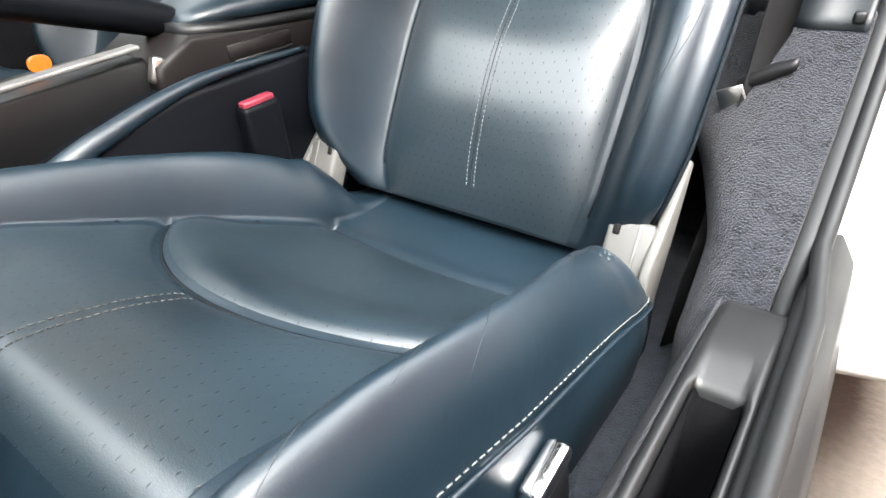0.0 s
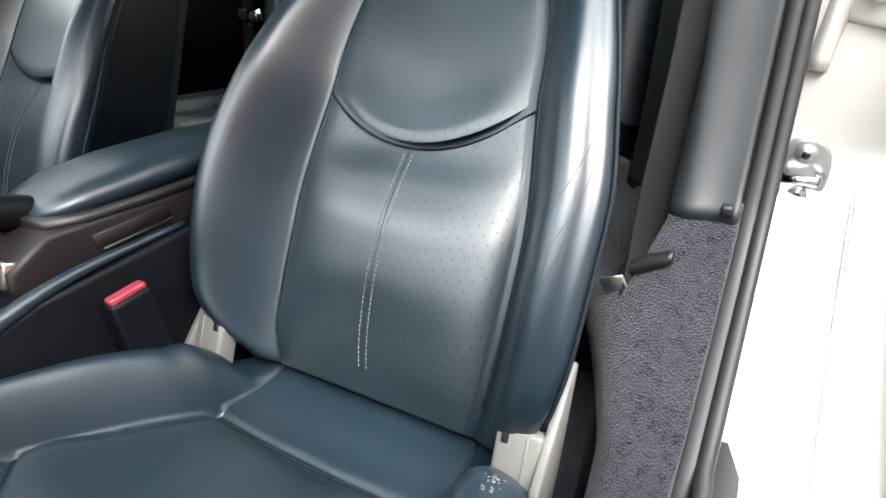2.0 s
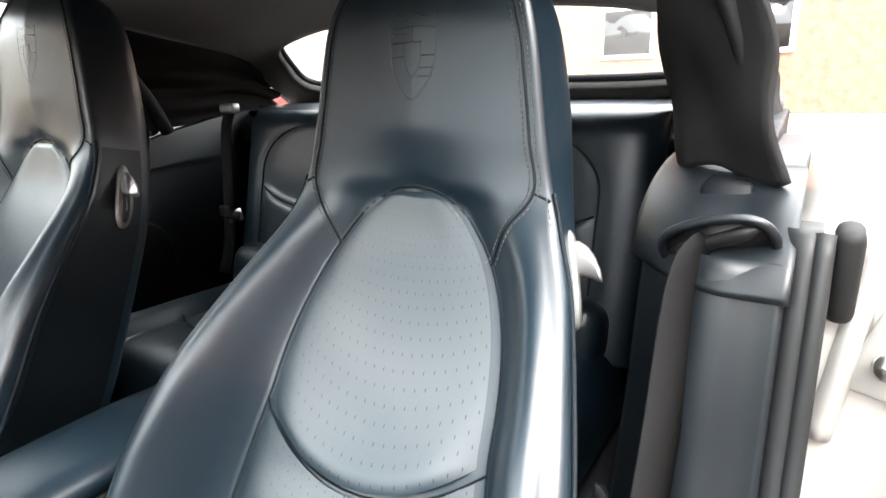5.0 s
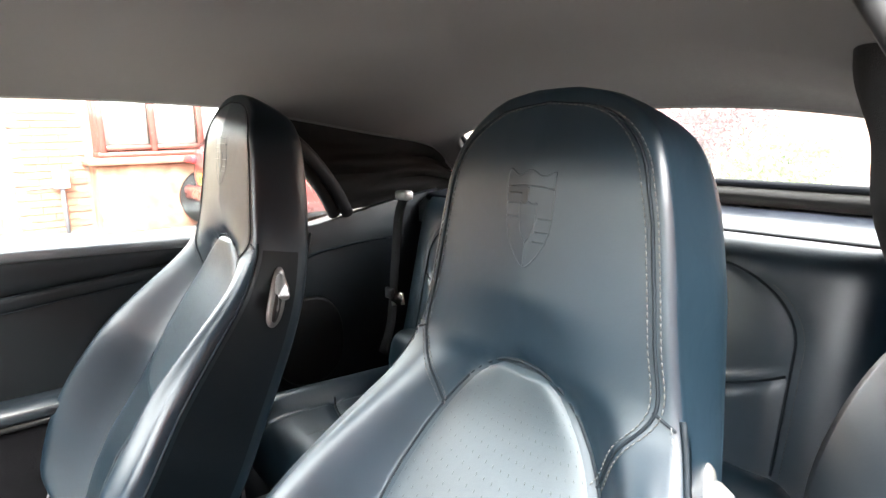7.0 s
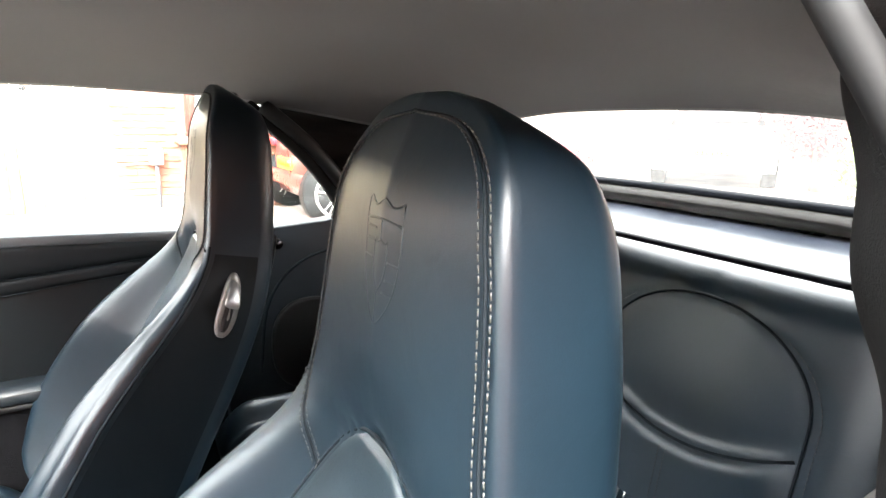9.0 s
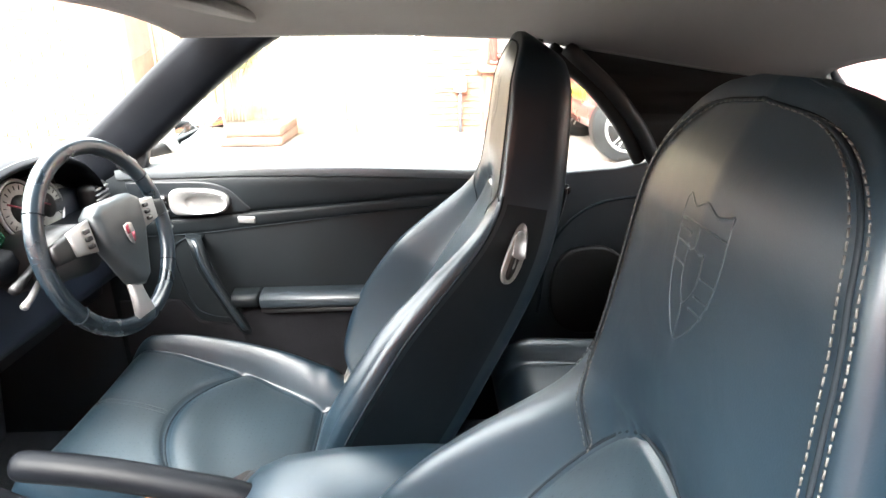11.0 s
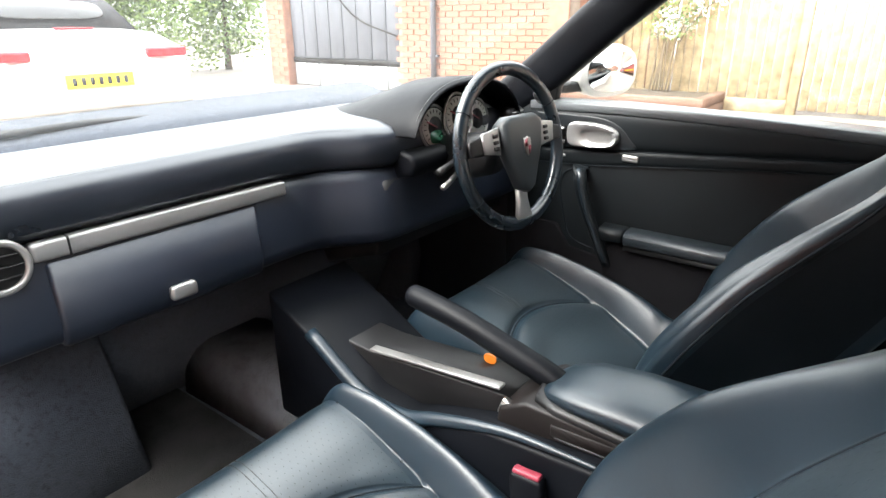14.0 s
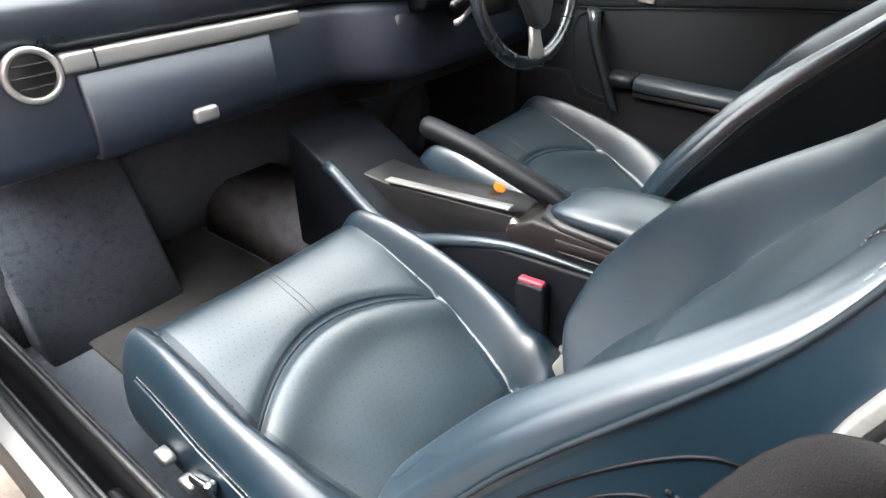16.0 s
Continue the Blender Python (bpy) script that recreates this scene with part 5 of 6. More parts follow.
# centre console
con = thing("centre_console", "dark centre console with lidded armrest and red belt buckles beside it", "console")
part("console_side", prism([(-0.258, 0.29), (0.72, 0.29), (0.72, 0.66), (0.6, 0.60), (0.45, 0.515), (0.36, 0.505), (0.285, 0.533), (0.18, 0.564), (0.0, 0.577), (-0.258, 0.577)], 0.225, "x", -0.1125, 0.008, 3), LEATHER_DARK, con, "black leather console side")
part("console_body", prism([(-0.25, 0.57), (0.165, 0.55), (0.182, 0.565), (0.178, 0.59), (0.13, 0.618), (-0.25, 0.61)], 0.15, "x", -0.075, 0.007, 3), PLASTIC_BROWN, con, "brown-black console box")
part("armrest_rim", loft([[Vector((w * c, y, 0.619 + 0.011 * s)) for c, s in oval(2, 2, 16, 4)] for y, w in ((-0.255, 0.070), (-0.25, 0.076), (0.0, 0.077), (0.08, 0.074), (0.12, 0.06), (0.128, 0.03))]), PLASTIC, con, "black armrest rim")
lid = [(-0.073, 0.0), (-0.075, 0.015), (-0.068, 0.028), (-0.04, 0.034), (0.0, 0.036), (0.04, 0.034), (0.068, 0.028), (0.075, 0.015), (0.073, 0.0)]
part("armrest_lid", loft([[Vector((x * w, y, z + h * k)) for x, h in lid] for y, z, w, k in ((-0.262, 0.628, 0.9, 0.6), (-0.255, 0.628, 0.98, 0.95), (-0.15, 0.630, 1.0, 1.05), (-0.02, 0.630, 0.99, 1.0), (0.06, 0.628, 0.92, 0.8), (0.10, 0.626, 0.75, 0.5), (0.118, 0.624, 0.5, 0.2))]), LEATHER, con, "dark blue leather armrest lid")
for sgn in (-1, 1):
    part("side_recess", block((0.004, 0.105, 0.02), (sgn * 0.0755, 0.03, 0.593), 0.0015, 1, (-3, 0, 0)), PLASTIC_BROWN, con, "finger recess")
    part("recess_lip", block((0.004, 0.1, 0.005), (sgn * 0.0765, 0.025, 0.581), 0.0015, 1, (-3, 0, 0)), PLASTIC, con)
lever_line = curve_pts([(0.0, 0.09, 0.615), (0.0, 0.13, 0.633), (0.0, 0.2, 0.652), (0.0, 0.3, 0.678), (0.0, 0.4, 0.695), (0.0, 0.43, 0.697)], 18)
part("handbrake", tube(lever_line, [0.018, 0.021] + [0.022] * 13 + [0.021, 0.018, 0.006], 14), LEATHER_DARK, con, "leather handbrake lever")
part("handbrake_seam", stitches([p + Vector((-0.012, 0, -0.017)) for p in lever_line[2:-2]]), THREAD, con)
part("tray_edge", block((0.02, 0.30, 0.006), (-0.05, 0.335, 0.598), 0.002, 2, (-6, 0, 0)), STEEL_DULL, con, "bright edge of the console tray")
part("tray_box", prism([(0.17, 0.545), (0.178, 0.598), (0.49, 0.572), (0.56, 0.575), (0.62, 0.61), (0.62, 0.5), (0.3, 0.49)], 0.10, "x", -0.05, 0.004), PLASTIC, con, "black console tray box")
rim_line = curve_pts([(-0.103, -0.02, 0.582), (-0.104, 0.12, 0.577), (-0.106, 0.20, 0.563), (-0.107, 0.285, 0.537), (-0.108, 0.36, 0.512), (-0.108, 0.46, 0.520), (-0.108, 0.6, 0.604)], 40)
part("console_rim", tube(rim_line, [0.004 + 0.010 * min(1.0, k / 22) for k in range(40)], 12), LEATHER, con, "dark blue leather rim flowing along the console")
part("tray_lamp", shift(prism(oval(0.026, 0.02, 20, 2.4), 0.006, "x", -0.003, 0.002), pose(0.03, 0.262, 0.600)), AMBER, con, "small glowing amber lamp")
part("tray_latch", block((0.014, 0.02, 0.032), (-0.06, 0.172, 0.585), 0.004, 2, (20, 0, 0)), STEEL, con, "small metal catch")
for sgn, y in ((-1, 0.088), (1, 0.10)):
    bk = thing("belt_buckle", "black seat belt buckle with red release button beside the console", "seat belt buckle", pose(sgn * 0.128, y, 0.508, -5, 0, 0), "belt buckles")
    part("buckle_body", block((0.024, 0.056, 0.12), (0, 0, -0.03), 0.007, 3), LEATHER_DARK, bk)
    part("release_button", block((0.015, 0.047, 0.010), (0, 0, 0.031), 0.003, 3), RED, bk, "red release button")
    part("buckle_stem", block((0.012, 0.02, 0.12), (0, 0, -0.12), 0.003), PLASTIC, bk)

# mirror and visors
mir = thing("rear_view_mirror", "black framed rear view mirror under the header", "mirror", pose(0.04, 0.425, 1.268, 0, 0, 3))
part("mirror_housing", loft([[Vector((w * c, 0.03 - y, h * s)) for c, s in oval(0.225, 0.085, 32, 3.4)] for y, w, h in ((0, 0.7, 0.6), (0.012, 0.93, 0.9), (0.026, 1, 1), (0.03, 0.98, 0.96))]), PLASTIC, mir)
part("mirror_glass", prism(oval(0.208, 0.07, 32, 3.4), 0.002, "y", -0.003, 0), MIRROR, mir, "mirror glass")
part("mirror_stem", tube([(0, 0.03, 0.0), (-0.01, 0.05, 0.05), (-0.03, 0.09, 0.09)], 0.012, 10), PLASTIC, mir)
part("sensor_nub", block((0.012, 0.01, 0.012), (0, 0.0, -0.042), 0.003), PLASTIC, mir)
for sgn in (-1, 1):
    vis = thing("sun_visor", "grey cloth sun visor folded up to the roof", "sun visor", pose(sgn * 0.31, 0.21, 1.318, 8, sgn * 3, 0), "sun visors")
    part("visor_pad", prism(oval(0.38, 0.17, 32, 4), 0.018, "z", -0.009, 0.006, 3), HEADLINER, vis)
    part("visor_pivot", tube([(sgn * 0.17, 0.07, 0.0), (sgn * 0.2, 0.08, 0.01)], 0.007, 8), PLASTIC, vis)
console_top = thing("overhead_console", "grey overhead console with map lamps at the header", "overhead console", pose(0, 0.30, 1.345))
part("console_shell", block((0.2, 0.14, 0.035), (0, 0, 0), 0.012, 3), PLASTIC_BROWN, console_top)
part("map_lamp", block((0.05, 0.04, 0.006), (-0.04, -0.02, -0.019), 0.002), DIAL, console_top, "map lamp lens")
part("map_lamp", block((0.05, 0.04, 0.006), (0.04, -0.02, -0.019), 0.002), DIAL, console_top, "map lamp lens")


# ---- left side: sill, jamb, belt, wing ----
sill = thing("door_sill", "dark plastic door sill with an open storage tray", "door sill", kind="structure")
part("sill_outer", prism([(-0.757, 0.26), (-0.755, 0.452), (-0.762, 0.466), (-0.775, 0.466), (-0.79, 0.452), (-0.80, 0.40), (-0.80, 0.26)], 1.32, "y", -0.10, 0.005), PLASTIC_GREY, sill)
# the tray: a moulded tub, closed and sloping at its rear end
def tray_ring(y, top, deep):
    a, b = min(0.012, deep * 0.3), min(0.008, deep * 0.2)
    pts = ((-0.704, 0.27), (-0.704, top - 0.016), (-0.706, top - 0.005), (-0.710, top), (-0.714, top - a * 0.1), (-0.7165, top - a), (-0.717, top - deep + b), (-0.722, top - deep), (-0.744, top - deep), (-0.749, top - deep + b), (-0.7495, top - a), (-0.7515, top - a * 0.1), (-0.755, top), (-0.757, top - 0.004), (-0.757, 0.27))
    return [Vector((x, y, z)) for x, z in pts]
rows = [(0.052, 0.40, 0), (0.056, 0.43, 0), (0.068, 0.448, 0), (0.09, 0.457, 0), (0.15, 0.462, 0), (0.20, 0.463, 0), (0.206, 0.463, 0.008), (0.211, 0.463, 0.03), (0.216, 0.463, 0.10), (0.23, 0.463, 0.112), (0.8, 0.463, 0.112), (0.85, 0.463, 0.10), (0.87, 0.463, 0), (1.2, 0.463, 0)]
part("storage_tray", loft([tray_ring(*r) for r in rows]), TRAY, sill, "black open storage tray")
# black inset that paints shade into the tray's hollow
hollow_shade = [[Vector((x, y, 0.463 - d)) for x, d in ((-0.7172, a), (-0.7178, deep - 0.008), (-0.7225, deep - 0.001), (-0.7435, deep - 0.001), (-0.7483, deep - 0.008), (-0.7488, a))] for y, a, deep in ((0.2085, 0.003, 0.011), (0.2130, 0.004, 0.030), (0.2182, 0.005, 0.10), (0.232, 0.006, 0.111), (0.8, 0.006, 0.111), (0.845, 0.008, 0.10))]
part("tray_liner", loft(hollow_shade, False, False), CARPET_DARK, sill, "black inset painting the shade inside the tray")
part("tray_insert", block((0.022, 0.12, 0.05), (-0.733, 0.33, 0.375), 0.010, 3), PLASTIC, sill)
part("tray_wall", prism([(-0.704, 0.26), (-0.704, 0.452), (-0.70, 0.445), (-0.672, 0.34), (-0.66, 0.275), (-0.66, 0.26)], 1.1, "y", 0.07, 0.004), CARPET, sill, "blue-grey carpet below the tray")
part("kick_plate", block((0.03, 0.35, 0.004), (-0.785, 0.48, 0.466), 0.001, 1, (0, -20, 0)), SILVER, sill, "bright kick plate")


def jamb_y(z):
    """How far back the rear edge of the door opening lies at height z."""
    return lerp_table([(0.40, 0.10), (0.46, 0.02), (0.52, -0.08), (0.58, -0.17), (0.64, -0.231), (0.75, -0.275), (0.9, -0.311), (0.99, -0.345)], z)


jamb = thing("door_jamb", "dark door jamb rising behind the passenger seat", "door jamb", kind="structure")
def side_point(u, z, lift=0.0):
    """The inner side behind the seat: u from the jamb inwards, turning from facing ahead to facing across."""
    x = -0.742 + 0.135 * u - 0.012 * u * (z - 0.6)
    back = 0.004 * math.sin(u * 9) + 0.17 * max(0.0, u - 0.35) ** 1.6
    return Vector((x, jamb_y(z) - 0.012 - back + lift, z + 0.4 * lift))
part("jamb_strip", loft([[Vector((-0.738 - 0.022 * a, jamb_y(z) - 0.03 + b, z)) for a, b in ((-0.3, -0.01), (-0.2, 0.006), (-0.05, 0.016), (0.15, 0.021), (0.4, 0.0235), (0.65, 0.0235), (0.85, 0.019), (0.97, 0.009), (1.02, -0.006), (1.02, -0.03), (-0.3, -0.03))] for z in grid(0.42, 0.958, 30)]), PLASTIC_GREY, jamb, "grey-black jamb moulding")
line = [Vector((-0.7615, jamb_y(z) - 0.013, z)) for z in grid(0.958, 0.475, 26)] + [Vector((-0.772, y, 0.470)) for y in grid(0.1, 1.15, 8)]
part("door_seal", tube(line, 0.008, 10), PLASTIC_GREY, jamb, "rubber door seal")
part("b_trim", sheet(lambda u, z: side_point(u, z, 0.006), grid(0.02, 1.0, 24), grid(0.62, 0.93, 24), 0.008), TRIM_GLOSS, jamb, "dark leather side trim with stitched edge")
part("b_trim_foot", sheet(lambda u, z: side_point(u, z + 0.03 * u, 0.010), grid(0.02, 0.95, 20), grid(0.603, 0.632, 6), 0.01), LEATHER_DARK, jamb, "stitched lower edge of the side trim")
part("b_trim_stitching", join(stitches([side_point(u, 0.634 + 0.03 * u, 0.013) for u in grid(0.04, 0.93, 20)]), stitches([side_point(0.72, z, 0.009) for z in grid(0.66, 0.9, 20)])), THREAD, jamb)
part("b_trim_seam", tube([side_point(0.16 - 0.1 * (z - 0.65), z, 0.0075) for z in grid(0.63, 0.925, 20)], 0.0014, 6), PIPING, jamb)
part("trim_clip", block((0.012, 0.014, 0.012), (-0.727, -0.222, 0.64), 0.003), PLASTIC, jamb)
def side_fold(k, z):
    """The carpet behind the seat; low down it narrows to a ridge that rolls into the well beside the seat."""
    reach = lerp_table([(0.24, 0.42), (0.40, 0.44), (0.455, 0.48), (0.49, 0.7), (0.53, 1.1), (0.64, 1.15)], z)
    low = max(0.0, min(1.0, (0.53 - z) / 0.05))
    p = side_point(k * reach, z)
    roll = max(0.0, (k - 0.55) / 0.45) ** 2 * low
    pile = 0.0016 * noise.noise(p * 38)
    return p + Vector((0.02 * max(0, 0.5 - z), -0.045 * roll + pile, -0.012 * roll + pile))
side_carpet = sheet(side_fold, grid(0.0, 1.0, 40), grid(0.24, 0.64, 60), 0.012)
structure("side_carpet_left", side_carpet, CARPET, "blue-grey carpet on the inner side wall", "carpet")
ql = prism([(-0.42, 0.98), (-0.62, 0.99), (-0.84, 1.01), (-1.02, 1.02), (-1.02, 0.3), (-0.25, 0.3), (-0.3, 0.6), (-0.40, 0.75)], 0.05, "x", -0.70, 0.006)
structure("quarter_panel_left", ql, LEATHER_DARK, "dark leather rear quarter panel by the passenger seat", "wall")
# belt outlet: a moulded cowl with a slot
def cowl(u, v):
    z = 0.905 + 0.082 * math.sin(v * math.pi / 2)
    x = -0.742 + 0.14 * u
    y = -0.325 - 0.17 * max(0.0, u - 0.35) ** 1.6 - 0.20 * (1 - math.cos(v * math.pi / 2)) - 0.012 * v
    dip = math.exp(-(((u - 0.38) / 0.2) ** 2) - (((v - 0.45) / 0.25) ** 2))
    return Vector((x, y + 0.02 - 0.03 * dip, z))
bcap = structure("belt_outlet", sheet(cowl, grid(0, 1.1, 26), grid(0, 1, 22), 0.012), TRIM_GLOSS, "dark moulded seat belt outlet on the side trim", "belt outlet")
part("outlet_top", prism([(-0.742, -0.53), (-0.742, -0.9), (-0.60, -0.9), (-0.60, -0.55)], 0.02, "z", 0.968, 0.008, 3), TRIM_GLOSS, bcap)
SLOT = pose(-0.680, -0.348, 0.943, -32, 0, 0) @ pose(0, 0, 0, 0, 24, 0)
part("outlet_slot", shift(loft([[Vector((k * a, d, k * b)) for a, b in oval(0.094, 0.056, 32, 2.4)] for k, d in ((0.55, -0.012), (0.82, -0.004), (0.95, 0.004), (1.0, 0.006))]), SLOT), PLASTIC, bcap, "dark belt slot")
part("slot_lip", tube([SLOT @ Vector((a, 0.006, b)) for a, b in oval(0.098, 0.06, 40, 2.4)], 0.0045, 8, True), TRIM_GLOSS, bcap, "rounded lip of the belt slot")
part("belt_bar", tube([SLOT @ Vector((a, 0.006, 0.006 - 0.1 * a)) for a in grid(-0.042, 0.042, 8)], [0.003] + [0.008] * 6 + [0.003], 10), PLASTIC, bcap, "rounded bar the belt runs over")
belt = thing("seat_belt", "dark grey seat belt hanging from its outlet by the seat", "seat belt")
line = curve_pts([(-0.70, -0.40, 0.958), (-0.676, -0.345, 0.952), (-0.663, -0.31, 0.915), (-0.66, -0.265, 0.78), (-0.657, -0.212, 0.66), (-0.657, -0.182, 0.58), (-0.66, -0.135, 0.482), (-0.66, -0.085, 0.425), (-0.658, -0.062, 0.37), (-0.652, -0.06, 0.29)], 36)
rings = [[p + Vector((0.0125 * a + 0.001 * b, 0.019 * a + 0.001 * b, 0.0)) for a, b in ((-1, -1), (1, -1), (1, 1), (-1, 1))] for p in line]
part("webbing", loft(rings), WEBBING, belt)
tg = part("tongue", loft([[Vector((-0.662 + 0.024 * t, -0.172 + 0.009 * c, 0.585 - 0.012 * t + (0.010 - 0.003 * abs(t)) * s)) for c, s in oval(2, 2, 12, 2.5)] for t in (-1.1, -0.9, 0, 0.8, 1.1)]), PLASTIC, belt, "black belt tongue grip")
part("tongue_plate", block((0.028, 0.003, 0.055), (-0.640, -0.162, 0.545), 0.001, 1, (-15, 22, 0)), STEEL, tg, "steel tongue plate")
rb = thing("rear_seat_belt", "dark rear seat belt at the edge of the rear seat", "seat belt")
line = curve_pts([(0.525, -0.80, 1.03), (0.53, -0.785, 0.98), (0.525, -0.765, 0.85), (0.53, -0.75, 0.7), (0.53, -0.72, 0.62)], 16)
part("webbing", loft([[p + Vector((0.02 * a, 0.0012 * b, 0)) for a, b in ((-1, -1), (1, -1), (1, 1), (-1, 1))] for p in line]), WEBBING, rb)
part("belt_guide", block((0.05, 0.03, 0.025), (0.525, -0.80, 1.035), 0.008, 3), SILVER, rb, "grey belt guide")
part("tongue_plate", block((0.06, 0.003, 0.03), (0.49, -0.745, 0.772), 0.001, 1, (0, 15, 0)), STEEL, rb, "steel tongue plate")
part("tongue", block((0.035, 0.012, 0.03), (0.53, -0.748, 0.78), 0.005), PLASTIC, rb)
for x in (0.02, -0.02):
    b2 = thing("rear_belt_buckle", "small black rear belt buckle on the tunnel", "seat belt buckle", pose(x, -0.68, 0.69), "rear belt buckles")
    part("buckle_body", block((0.025, 0.04, 0.06), (0, 0, 0), 0.006, 3), PLASTIC, b2)

# outside of the car: rear wing, door gap metal
wing = thing("rear_wing", "silver painted rear wing and door frame of the car", "car body", kind="structure")
def wing_pt(u, v):
    """u outwards from the jamb, v up."""
    z = 0.40 + 0.55 * v
    y = lerp_table([(0.40, 0.06), (0.48, -0.10), (0.55, -0.23), (0.63, -0.335), (0.68, -0.352), (0.85, -0.36), (0.95, -0.38)], z) - 0.025 * math.sin(min(1, u * 1.2) * math.pi / 2) - 0.10 * max(0, u - 0.7)
    return Vector((-0.755 - 0.19 * u + 0.03 * v * u, y, z + 0.01 * u))
part("jamb_metal", sheet(wing_pt, grid(0, 1, 14), grid(0, 1, 24), 0.01), BODY, wing)
arch = [(0.16, 0.33), (0.0, 0.33), (-0.1, 0.3), (-1.7, 0.3), (-2.0, 0.6), (-1.9, 0.85), (-1.2, 0.95), (-0.6, 0.955), (-0.38, 0.945), (-0.30, 0.80), (-0.18, 0.62), (-0.02, 0.47)]
for u, low, high in ((0.48, 0.02, 0.42), (0.62, 0.5, 0.95), (0.85, 0.0, 0.9)):
    part("pressed_crease", tube([wing_pt(u + 0.05 * v, v) for v in grid(low, high, 16)], [0.0005] + [0.003] * 14 + [0.0005], 8), BODY, wing, "crease pressed into the metal")
part("drain_shade", tube([wing_pt(0.16 + 0.5 * (v - 0.72), v) for v in grid(0.66, 0.98, 14)], 0.012, 8), BODY, wing)
part("wing_skin", prism(arch, 0.05, "x", -0.95, 0.02, 3), BODY, wing)
part("wing_shoulder", loft([[Vector((-0.84 + 0.11 * c, y, 0.90 + 0.06 * s)) for c, s in oval(2, 2, 16)] for y in (-0.42, -0.7, -1.2, -1.6)]), BODY, wing)
bp = prism(oval(0.055, 0.085, 24, 2.4), 0.012, "y", 0.0, 0.004, 3)
part("lock_recess", shift(prism([(-0.04, -0.05), (0.05, -0.035), (0.02, 0.06), (-0.02, 0.07)], 0.01, "y", 0, 0.006, 3), pose(-0.835, -0.372, 0.85, -6)), BODY, wing)
part("recess_bolt", tube([(-0.82, -0.345, 0.85), (-0.82, -0.39, 0.835)], 0.012, 14), STEEL, wing, "steel bolt")
strk = thing("door_striker", "bright steel door striker plate with two bolts", "door striker", pose(-0.788, -0.355, 0.655, -10, 0, 0))
part("plate", bp, SILVER, strk)
for z in (-0.026, 0.026):
    part("bolt", shift(tube([(0, 0.012, z), (0, 0.02, z)], 0.011, 14), pose(0, 0, 0)), SILVER, strk, "round bolt head")
    part("bolt_socket", tube([(0, 0.0195, z), (0, 0.0206, z)], 0.005, 6), PLASTIC, strk, "dark socket")
part("striker_bar", tube([(-0.018, 0.012, 0), (-0.015, 0.03, 0), (0.015, 0.03, 0), (0.018, 0.012, 0)], 0.006, 8), CHROME, strk)
part("rubber_stop", block((0.022, 0.04, 0.085), (-0.779, -0.365, 0.922), 0.009, 3, (-8, 0, 0)), RUBBER, wing, "black rubber stop")
part("window_bar", tube(curve_pts([(-0.715, -0.47, 0.975), (-0.69, -0.46, 1.06), (-0.65, -0.44, 1.17), (-0.59, -0.42, 1.28)], 12), 0.009, 10), RUBBER, wing, "black side window bar")
# right side outside: mirror, sill top
em = thing("door_mirror", "white painted door mirror outside the driver window", "door mirror", pose(0.885, 0.435, 1.05, 0, 0, -26))
part("mirror_shell", loft([[Vector((w * c, y, w * 0.72 * s)) for c, s in oval(0.2, 0.2, 28, 2.6)] for y, w in ((-0.012, 0.96), (0.0, 1.0), (0.04, 0.97), (0.08, 0.75), (0.1, 0.3))]), WHITE, em)
part("mirror_glass", prism(oval(0.165, 0.112, 28, 2.6), 0.004, "y", -0.017, 0), MIRROR, em, "mirror glass")
part("mirror_foot", block((0.12, 0.05, 0.03), (-0.1, 0.03, -0.04), 0.01, 3), PLASTIC, em)
ext = thing("front_body", "white painted bonnet and wings ahead of the windscreen", "car body", kind="structure")
def bonnet(u, v):
    return Vector((u * 0.72, 1.15 + 1.3 * v, 0.93 - 0.12 * v * v - 0.05 * u * u + 0.03 * abs(u) ** 6))
part("bonnet", sheet(bonnet, grid(-1, 1, 20), grid(0, 1, 16), 0.02), WHITE, ext)
part("right_outer_door", prism([(1.3, 0.35), (1.3, 0.85), (0.55, 0.95), (-0.4, 0.93), (-1.6, 0.93), (-1.6, 0.35)], 0.05, "x", 0.76, 0.02), WHITE, ext)
part("left_front_wing", prism([(2.4, 0.35), (2.4, 0.75), (1.2, 0.9), (1.18, 0.35)], 0.05, "x", -0.86, 0.02), WHITE, ext)
for sgn in (-1, 1):
    part("wiper", tube(curve_pts([(sgn * 0.1, 1.16, 0.965), (sgn * 0.1 - 0.3, 1.13, 0.985), (sgn * 0.1 - 0.5, 1.1, 0.985)], 10), 0.008, 6), PLASTIC, ext, "black wiper arm")

# the passenger door, swung wide open
pd = thing("passenger_door", "white painted passenger door standing wide open", "car door", pose(-0.75, 0.80, 0, 0, 0, -74))
skin = sheet(lambda y, z: Vector((-0.01 - 0.05 * math.sin(math.pi * (z - 0.3) / 0.75), -y, z)), grid(0.0, 1.12, 14), grid(0.36, 0.96, 14), 0.02)
part("outer_skin", skin, WHITE, pd)
part("inner_panel", block((0.06, 1.08, 0.58), (0.045, -0.56, 0.665), 0.02, 3), LEATHER_DOOR, pd, "dark leather door panel")
part("pocket", block((0.07, 0.7, 0.2), (0.10, -0.6, 0.50), 0.025, 3), LEATHER_DOOR, pd, "dark door pocket")
part("pull_handle", tube(curve_pts([(0.07, -0.30, 0.86), (0.12, -0.33, 0.80), (0.13, -0.38, 0.68), (0.09, -0.42, 0.6)], 14), 0.017, 10), LEATHER_DOOR, pd, "leather pull handle")
